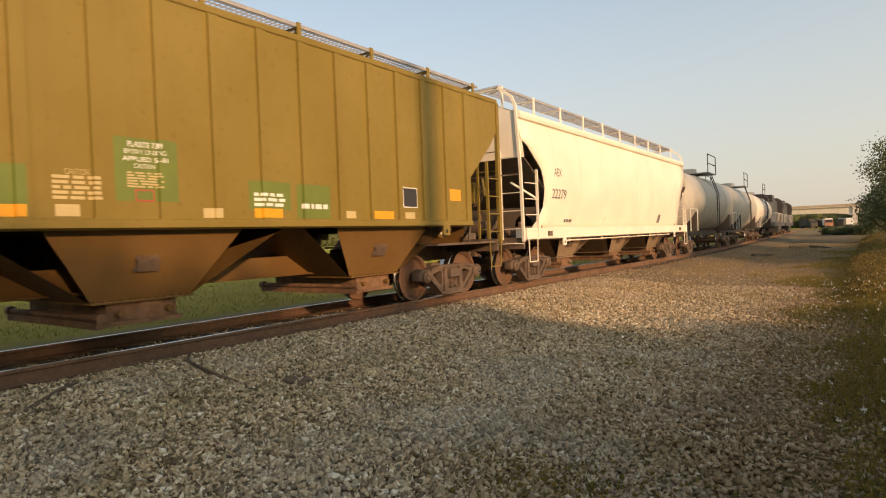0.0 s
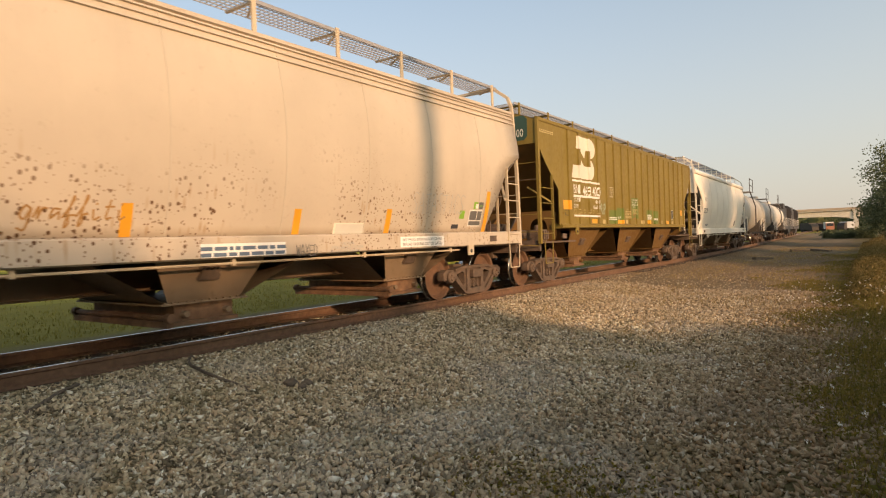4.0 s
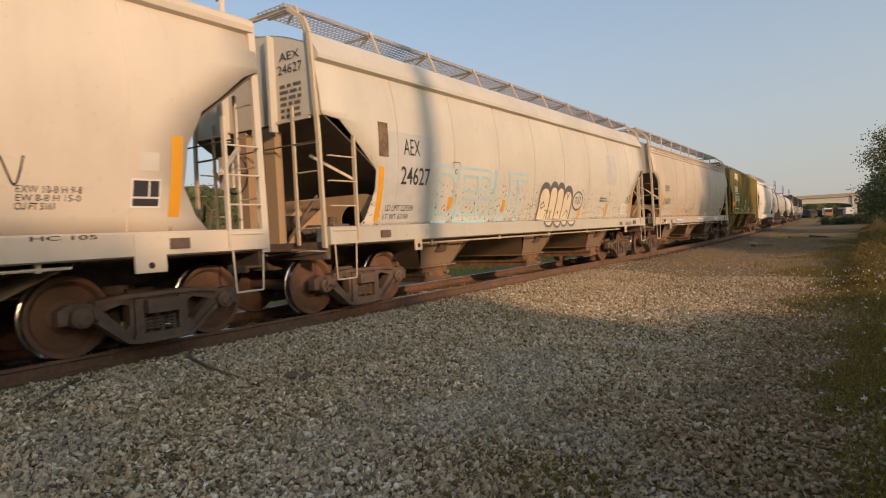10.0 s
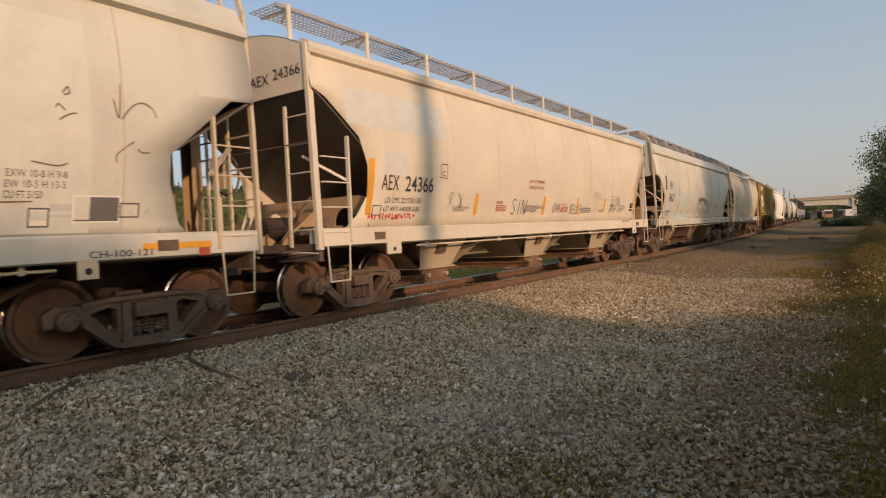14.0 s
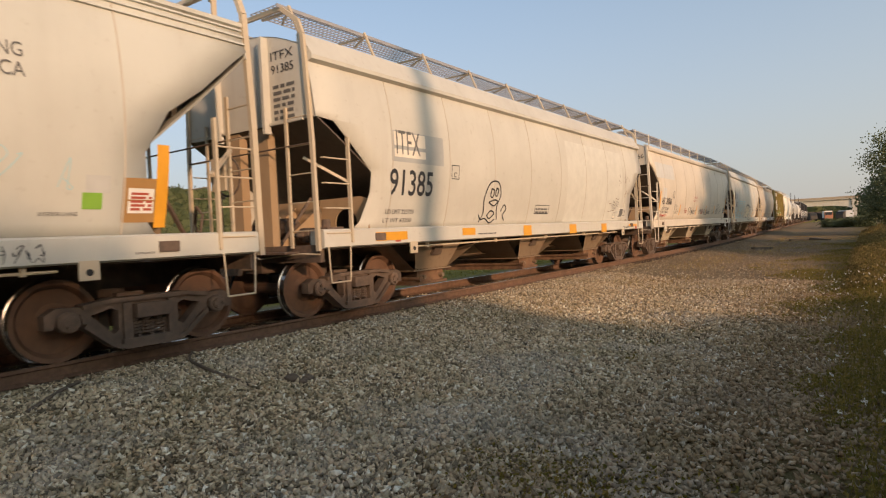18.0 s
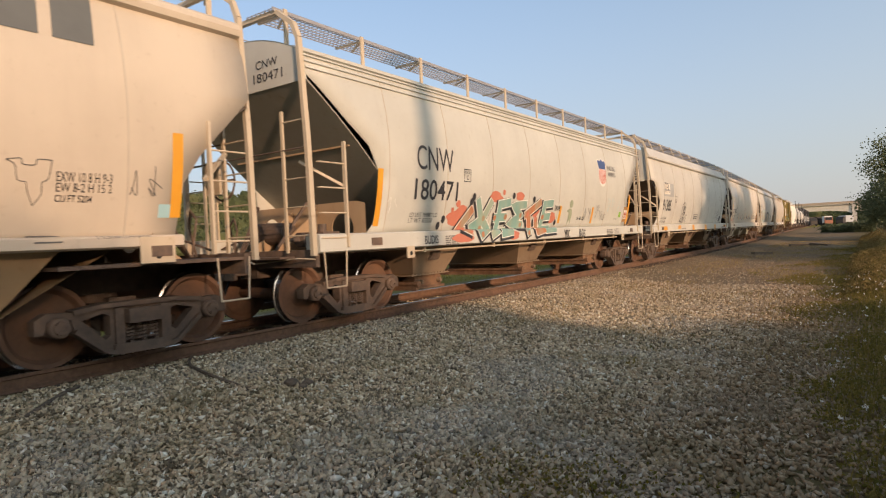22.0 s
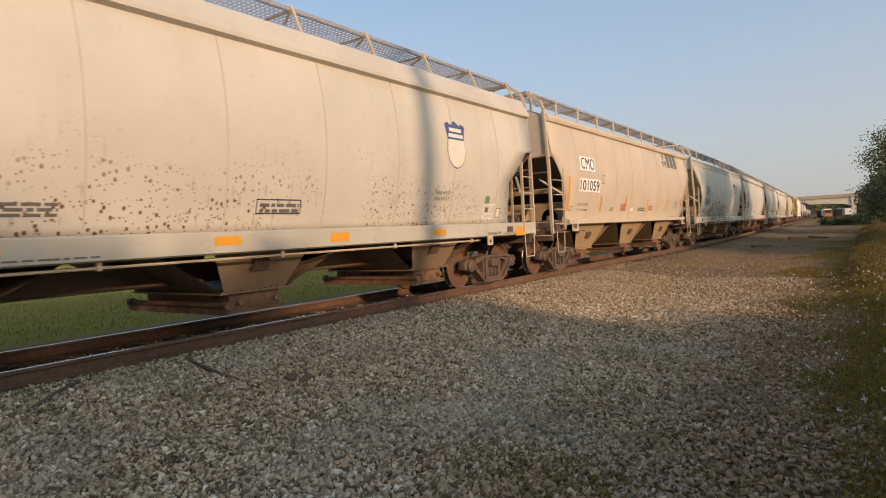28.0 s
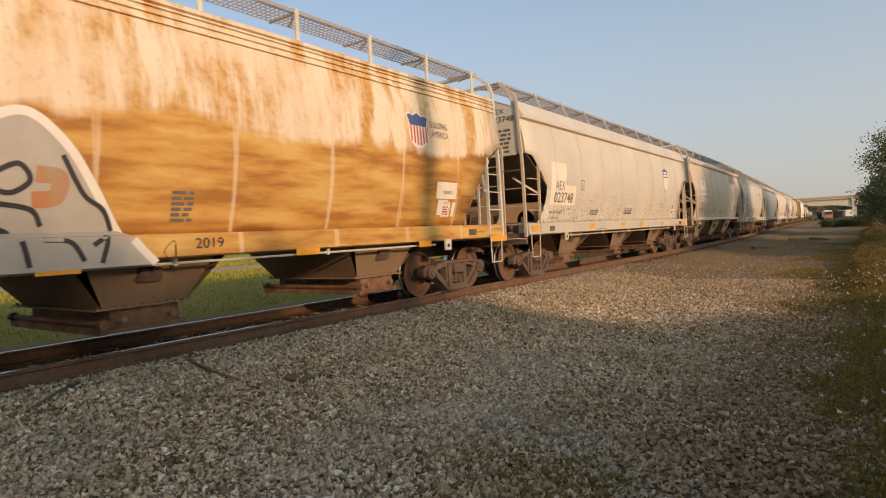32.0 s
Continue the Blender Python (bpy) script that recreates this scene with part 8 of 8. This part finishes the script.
def mark_patched_car(c):
    patch(c, -5.95, 2.47, -4.45, 2.99, PAINTS['P4'])
    patch(c, -5.88, 2.55, -5.01, 2.97, PAINTS['C2'])
    letters(c, -5.83, 2.6, -5.17, 3.0, 'ITFX', PAINTS['D'])
    letters(c, -5.99, 1.91, -4.78, 2.34, '91385', PAINTS['K'])
    letters(c, -6.02, 1.59, -5.25, 1.67, 'LD LMT 222700', PAINTS['K'])
    letters(c, -6.05, 1.45, -5.28, 1.52, 'LT WT 63300', PAINTS['K'])
    outline(c, -4.18, 2.25, -3.92, 2.52, PAINTS['K'])
    letters(c, -4.11, 2.29, -4.01, 2.38, 'C', PAINTS['K'])
    ghost(c, -3.05, 1.39, -1.94, 2.28, PAINTS['K'])
    patch(c, -6.45, 1.15, -5.64, 1.29, PAINTS['O'])
    patch(c, -3.92, 1.17, -3.45, 1.31, PAINTS['O'])
    patch(c, -1.37, 1.09, -0.97, 1.32, PAINTS['O'])
    patch(c, 1.23, 1.07, 1.69, 1.31, PAINTS['O'])
    patch(c, 3.56, 1.05, 3.99, 1.3, PAINTS['O'])
    patch(c, -5.96, 1.12, -5.82, 1.2, PAINTS['R'])
    outline(c, -0.51, 1.59, 0.27, 1.81, PAINTS['K'])
    bars(c, -0.46, 1.61, 0.21, 1.76, 2, PAINTS['D'])
    patch(c, 1.26, 1.39, 5.59, 3.53, PAINTS['P3'])
    bars(c, -3.34, 1.17, -2.6, 1.21, 1, PAINTS['D'])
    letters(c, 5.49, 1.12, 6.15, 1.19, 'CH-100-121', PAINTS['K'])
    patch(c, 6.05, 1.18, 6.89, 1.25, PAINTS['O'])
    patch(c, 6.72, 1.08, 6.87, 1.18, PAINTS['R'])
    outline(c, 5.02, 1.45, 5.21, 1.64, PAINTS['D'])
    patch(c, 5.02, 1.45, 5.21, 1.64, PAINTS['C2'])
    patch(c, 5.42, 1.49, 5.9, 1.77, PAINTS['D'])
    outline(c, 5.42, 1.49, 5.9, 1.77, PAINTS['W'])
    patch(c, 5.21, 1.55, 5.42, 1.68, PAINTS['P'])
    outline(c, 5.89, 1.54, 6.11, 1.7, PAINTS['D'])
    letters(c, 4.83, 1.93, 5.36, 2.0, 'EXW 10-8 H 9-8', PAINTS['D'])
    letters(c, 4.82, 1.83, 5.35, 1.9, 'EW 10-5 H 13-5', PAINTS['D'])
    letters(c, 4.81, 1.73, 5.14, 1.8, 'CU FT 5150', PAINTS['D'])
    for line in ([(5.82, 2.77), (5.87, 2.59), (5.90, 2.94)], [(5.90, 2.58), (6.01, 2.72), (6.13, 2.78), (6.24, 2.73), (6.28, 2.64)], [(5.33, 2.77), (5.38, 2.83), (5.39, 2.77), (5.34, 2.75)], [(5.26, 2.62), (5.29, 2.65), (5.34, 2.60)], [(5.29, 2.50), (5.38, 2.56), (5.45, 2.58)], [(5.84, 2.12), (5.85, 2.21), (6.02, 2.35)], [(6.07, 2.27), (6.12, 2.24), (6.20, 2.25)], [(4.43, 2.00), (4.53, 1.90), (4.66, 1.92), (4.73, 1.84)], [(4.46, 1.69), (4.58, 1.67), (4.79, 1.69), (5.05, 1.70)], [(5.04, 2.08), (5.26, 2.05), (5.36, 2.08)]):
        bm = bmesh.new()
        ribbon(bm, c[1], curve_pts(line, 5), 0.014, 0.008)
        mark('flaked_paint', bm, PAINTS['Q'], c)
    end_letters(c, 0.7, 3.95, 1.2, 4.08, 'ITFX', PAINTS['K'])
    end_letters(c, 0.7, 3.75, 1.2, 3.88, '91385', PAINTS['K'])
    end_print(c, 0.72, 3.05, 1.2, 3.62, 6, PAINTS['D'])


def mark_mural_car(c):
    letters(c, -5.2, 2.46, -4.06, 2.89, 'CNW', PAINTS['K'])
    letters(c, -5.24, 1.93, -3.89, 2.29, '180471', PAINTS['K'])
    letters(c, -5.31, 1.62, -4.48, 1.7, 'LD LMT 199800 LO', PAINTS['K'])
    letters(c, -5.33, 1.52, -4.62, 1.6, 'LT WT 63200', PAINTS['K'])
    outline(c, -3.69, 2.31, -3.44, 2.56, PAINTS['K'])
    letters(c, -3.65, 2.47, -3.48, 2.52, 'PLATE', PAINTS['K'])
    letters(c, -3.6, 2.35, -3.53, 2.44, 'C', PAINTS['K'])
    patch(c, -6.24, 1.47, -6.11, 2.4, PAINTS['O'])
    letters(c, -5.08, 1.13, -4.67, 1.28, 'BUDIS', PAINTS['K'])
    bars(c, -4.44, 1.09, -3.98, 1.28, 5, PAINTS['D'])
    scrawl(c, -6.05, 1.64, -5.62, 1.93, PAINTS['W'])
    mural(c, -4.26, 1.12, 0.66, 2.08, 'XESKE')
    letters(c, 0.62, 1.8, 0.95, 1.93, '2018', PAINTS['K'])
    figure(c, 1.38, 1.39, 1.83, 2.1, PAINTS['A'])
    tag(c, 0.95, 1.1, 1.3, 1.29, 'YBC', PAINTS['K'], 0.026)
    tag(c, 1.93, 1.1, 2.38, 1.28, 'BGS', PAINTS['K'], 0.026)
    letters(c, 2.12, 1.56, 2.67, 1.65, 'CH-100-228', PAINTS['K'])
    shield(c, 3.53, 2.54, 4.23, 3.4)
    letters(c, 4.34, 3.06, 5.02, 3.2, 'BUILDING', PAINTS['D'])
    letters(c, 4.36, 2.87, 5.03, 3.01, 'AMERICA', PAINTS['D'])
    patch(c, 0.93, 1.48, 1.06, 1.92, PAINTS['O'])
    patch(c, 3.18, 1.47, 3.31, 1.92, PAINTS['O'])
    patch(c, 5.52, 1.64, 5.72, 1.81, PAINTS['N'])
    patch(c, 5.55, 1.81, 5.8, 1.99, PAINTS['P'])
    patch(c, 5.93, 1.5, 6.36, 1.98, PAINTS['BR'])
    patch(c, 5.99, 1.6, 6.28, 1.87, PAINTS['W'])
    bars(c, 6.02, 1.63, 6.26, 1.84, 5, PAINTS['R'])
    patch(c, 6.3, 1.44, 6.44, 2.36, PAINTS['O'])
    letters(c, 5.12, 1.57, 5.48, 1.61, 'INTERIOR LINING', PAINTS['K'])
    scrawl(c, 4.73, 1.12, 5.13, 1.25, PAINTS['K'])
    letters(c, 5.98, 1.14, 6.2, 1.17, 'LIFT/JACK', PAINTS['K'])
    letters(c, 6.05, 1.06, 6.16, 1.09, 'HERE', PAINTS['K'])
    scrawl(c, 2.59, 1.53, 3.13, 1.88, PAINTS['D'])
    scrawl(c, 3.5, 1.6, 4.0, 2.0, PAINTS['D'])
    letters(c, 3.95, 1.69, 4.35, 1.74, 'EXW 10-8 H 9-8', PAINTS['D'])
    letters(c, 3.94, 1.62, 4.33, 1.67, 'EW 9-9 H 13-0', PAINTS['D'])
    letters(c, 3.93, 1.55, 4.22, 1.6, 'CU FT 4600', PAINTS['D'])
    bars(c, 4.06, 1.1, 4.61, 1.28, 4, PAINTS['D'])
    scrawl(c, 4.64, 1.12, 5.12, 1.29, PAINTS['D'])
    scrawl(c, 4.39, 1.85, 5.49, 2.22, PAINTS['L'])
    end_letters(c, 0.45, 3.92, 0.95, 4.05, 'CNW', PAINTS['K'])
    end_letters(c, 0.38, 3.72, 1.05, 3.86, '180471', PAINTS['K'])
    end_print(c, -0.8, 3.7, -0.2, 4.02, 4, PAINTS['D'])


def mark_panel_car(c):
    patch(c, -5.31, 2.76, -4.19, 3.15, PAINTS['W2'])
    letters(c, -5.23, 2.8, -4.25, 3.12, 'CMO', PAINTS['K'])
    patch(c, -5.35, 2.17, -3.79, 2.54, PAINTS['W2'])
    letters(c, -5.29, 2.21, -3.87, 2.49, '101059', PAINTS['K'])
    letters(c, -5.36, 1.78, -4.61, 1.85, 'LD LMT 223900', PAINTS['D'])
    letters(c, -5.38, 1.63, -4.64, 1.69, 'LT WT 62100', PAINTS['D'])
    outline(c, -3.67, 2.44, -3.41, 2.7, PAINTS['K'])
    letters(c, -3.6, 2.49, -3.49, 2.58, 'C', PAINTS['K'])
    patch(c, -6.11, 1.63, -5.97, 2.55, PAINTS['O'])
    patch(c, -3.64, 1.63, -3.51, 2.07, PAINTS['O'])
    patch(c, -1.36, 1.64, -1.23, 2.08, PAINTS['O'])
    patch(c, 1.08, 1.62, 1.21, 2.08, PAINTS['O'])
    patch(c, 3.59, 1.63, 3.72, 2.1, PAINTS['O'])
    triad(c, 3.11, 3.27, 3.68, 3.91, PAINTS['V'])
    blocks(c, 3.79, 3.37, 5.34, 4.06, PAINTS['V'])
    letters(c, 1.42, 1.86, 1.68, 1.91, 'WARNING', PAINTS['R'])
    bars(c, 1.32, 1.67, 1.75, 1.85, 3, PAINTS['R'])
    patch(c, 6.04, 1.6, 6.17, 2.56, PAINTS['O'])
    letters(c, 4.83, 1.95, 5.37, 2.05, 'EXW 10 8 H 9-3', PAINTS['K'])
    letters(c, 4.83, 1.85, 5.37, 1.94, 'EW 8-2 H 15 2', PAINTS['K'])
    letters(c, 4.82, 1.75, 5.17, 1.82, 'CU FT 5204', PAINTS['K'])
    emblem_sketch(c, 4.40, 1.71, 4.79, 2.15, PAINTS['D'])
    scrawl(c, 5.55, 1.84, 5.98, 2.17, PAINTS['D'])
    patch(c, 5.9, 1.6, 6.08, 1.75, PAINTS['L'])
    letters(c, 5.15, 1.37, 5.73, 1.4, '2 INCH HF COMP SHOES', PAINTS['D'])
    outline(c, 4.58, 1.34, 4.83, 1.42, PAINTS['D'])
    bars(c, -2.77, 1.65, -2.43, 1.76, 3, PAINTS['D'])
    bars(c, -1.79, 1.65, -1.3, 1.88, 4, PAINTS['R'])
    patch(c, -0.76, 1.63, -0.47, 1.74, PAINTS['W'])
    bars(c, 0.07, 1.64, 0.89, 1.78, 2, PAINTS['D'])
    outline(c, -5.92, 1.64, -5.71, 1.76, PAINTS['D'])
    end_letters(c, 0.35, 3.86, 0.85, 4.0, 'CMO', PAINTS['K'])
    end_letters(c, 0.35, 3.64, 1.0, 3.78, '101059', PAINTS['K'])
    end_print(c, -0.5, 3.15, 0.3, 3.5, 5, PAINTS['D'])


def mark_speckled_car(c):
    patch(c, -6.16, 1.82, -5.25, 2.89, PAINTS['C2'])
    patch(c, -5.31, 1.82, -4.57, 2.33, PAINTS['C2'])
    letters(c, -5.9, 2.2, -5.33, 2.43, 'AEX', PAINTS['D'])
    letters(c, -5.94, 1.88, -4.76, 2.14, '023748', PAINTS['D'])
    letters(c, -6.11, 1.6, -5.34, 1.66, 'LD LMT 223500', PAINTS['D'])
    letters(c, -6.14, 1.46, -5.45, 1.51, 'LT WT 62400', PAINTS['D'])
    letters(c, -4.71, 1.45, -4.18, 1.5, 'NEW 7-94', PAINTS['D'])
    outline(c, -4.23, 2.24, -4.0, 2.51, PAINTS['K'])
    letters(c, -4.16, 2.29, -4.07, 2.38, 'C', PAINTS['K'])
    patch(c, -7.42, 1.16, -7.04, 1.32, PAINTS['O'])
    name_shield(c, 3.93, 2.43, 4.62, 3.36)
    letters(c, 3.63, 1.93, 4.07, 2.0, '10-8 H 9-8', PAINTS['D'])
    letters(c, 3.62, 1.82, 4.05, 1.89, '10-5 H 15-1', PAINTS['D'])
    patch(c, -3.77, 1.19, -3.33, 1.31, PAINTS['O'])
    patch(c, -1.12, 1.19, -0.73, 1.3, PAINTS['O'])
    patch(c, 0.82, 1.16, 1.21, 1.29, PAINTS['O'])
    patch(c, 3.39, 1.17, 3.79, 1.28, PAINTS['O'])
    outline(c, -0.38, 1.58, 0.39, 1.78, PAINTS['K'])
    bars(c, -0.32, 1.6, 0.35, 1.75, 2, PAINTS['D'])
    bars(c, -3.39, 1.56, -2.76, 1.72, 3, PAINTS['D'])
    bars(c, -3.33, 1.13, -2.45, 1.16, 1, PAINTS['D'])
    placard(c, 5.41, 1.46, 5.87, 1.77, PAINTS['P3'])
    patch(c, 5.45, 1.6, 5.58, 1.7, PAINTS['D'], 0.011)
    patch(c, 5.42, 1.78, 5.6, 1.93, PAINTS['N2'])
    outline(c, 5.93, 1.49, 6.1, 1.69, PAINTS['D'])
    patch(c, 5.93, 1.49, 6.1, 1.69, PAINTS['C2'])
    letters(c, 5.31, 1.12, 5.86, 1.18, 'CH-100-119', PAINTS['K'])
    patch(c, 6.53, 1.07, 6.96, 1.27, PAINTS['O'])
    letters(c, 5.96, 1.12, 6.52, 1.15, '2 INCH HF COMP SHOES', PAINTS['K'])
    end_letters(c, 0.7, 3.98, 1.1, 4.1, 'AEX', PAINTS['K'])
    end_letters(c, 0.7, 3.78, 1.35, 3.92, '023748', PAINTS['K'])
    end_print(c, 0.75, 3.05, 1.25, 3.65, 6, PAINTS['D'])


def mark_rusty_car(c):
    shield(c, 4.34, 2.74, 4.97, 3.39)
    letters(c, 5.02, 3.15, 5.57, 3.27, 'BUILDING', PAINTS['D'])
    letters(c, 5.04, 2.98, 5.58, 3.1, 'AMERICA', PAINTS['D'])
    peak(c, -1.94, 1.03, -0.31, 1.89, PAINTS['X'])
    scrawl(c, -0.46, 1.01, 0.06, 1.28, PAINTS['K'])
    letters(c, 0.2, 1.18, 0.58, 1.3, '2019', PAINTS['K'])
    patch(c, -1.49, 0.99, -1.08, 1.07, PAINTS['O'])
    patch(c, 1.72, 1.01, 2.16, 1.1, PAINTS['O'])
    patch(c, 4.52, 1.0, 4.88, 1.1, PAINTS['O'])
    patch(c, 6.97, 1.0, 7.66, 1.12, PAINTS['O'])
    patch(c, 5.21, 1.88, 5.84, 2.18, PAINTS['C2'])
    patch(c, 5.29, 1.57, 5.62, 1.85, PAINTS['W'])
    bars(c, 0.0, 1.5, 0.28, 1.88, 6, PAINTS['D'])
    letters(c, 5.42, 1.96, 5.72, 2.02, 'CARBOLINE 992', PAINTS['K'])
    patch(c, 5.43, 1.54, 5.7, 1.82, PAINTS['W'])
    letters(c, 5.46, 1.77, 5.7, 1.82, 'DANGER/PELIGRO', PAINTS['R'])
    patch(c, 5.24, 1.87, 5.87, 2.18, PAINTS['C2'])
    bars(c, 5.46, 1.57, 5.68, 1.75, 4, PAINTS['R'])
    patch(c, 5.76, 1.54, 5.86, 1.81, PAINTS['W'])
    letters(c, 6.39, 1.2, 6.73, 1.24, '2 INCH HF COMP', PAINTS['K'])
    letters(c, 6.84, 1.1, 7.04, 1.14, 'LIFT/JACK', PAINTS['K'])
    outline(c, 6.08, 1.64, 6.37, 1.94, PAINTS['Q'])


def mark_white_car(c):
    letters(c, -5.96, 2.66, -5.5, 2.86, 'AEX', PAINTS['D'])
    letters(c, -6.04, 2.1, -5.18, 2.34, '22279', PAINTS['D'])
    bars(c, -5.07, 1.5, -4.53, 1.63, 1, PAINTS['D'])
    patch(c, -4.74, 1.37, -4.56, 1.7, PAINTS['C2'])
    patch(c, -2.16, 1.32, -1.98, 1.66, PAINTS['C2'])
    patch(c, 3.54, 1.48, 3.89, 1.79, PAINTS['D'])


for (ob, centre, spec), draw in zip(TRAIN, (mark_white_car, mark_green_car, mark_cream_car, mark_sprayed_car, mark_clean_car, mark_patched_car, mark_mural_car, mark_panel_car, mark_speckled_car, mark_rusty_car)):
    draw((ob, spec))
set_letters()


def place(u):
    return pose(track_x(u), u, 0, 0, 0, track_turn(u))


def travel(t):
    return float(np.interp(t, [a for a, b in TRAVEL], [b for a, b in TRAVEL]))


def motions():
    for car, centre, spec in TRAIN:
        walk(car, [(t, place(centre + s)) for t, s in TRAVEL])
    for w, dy in WHEELSETS:
        walk(w, [(t, pose(0, dy, 0.4575, -math.degrees(travel(t) / 0.4575))) for t in np.arange(0, 32.01, 0.125)])


motions()
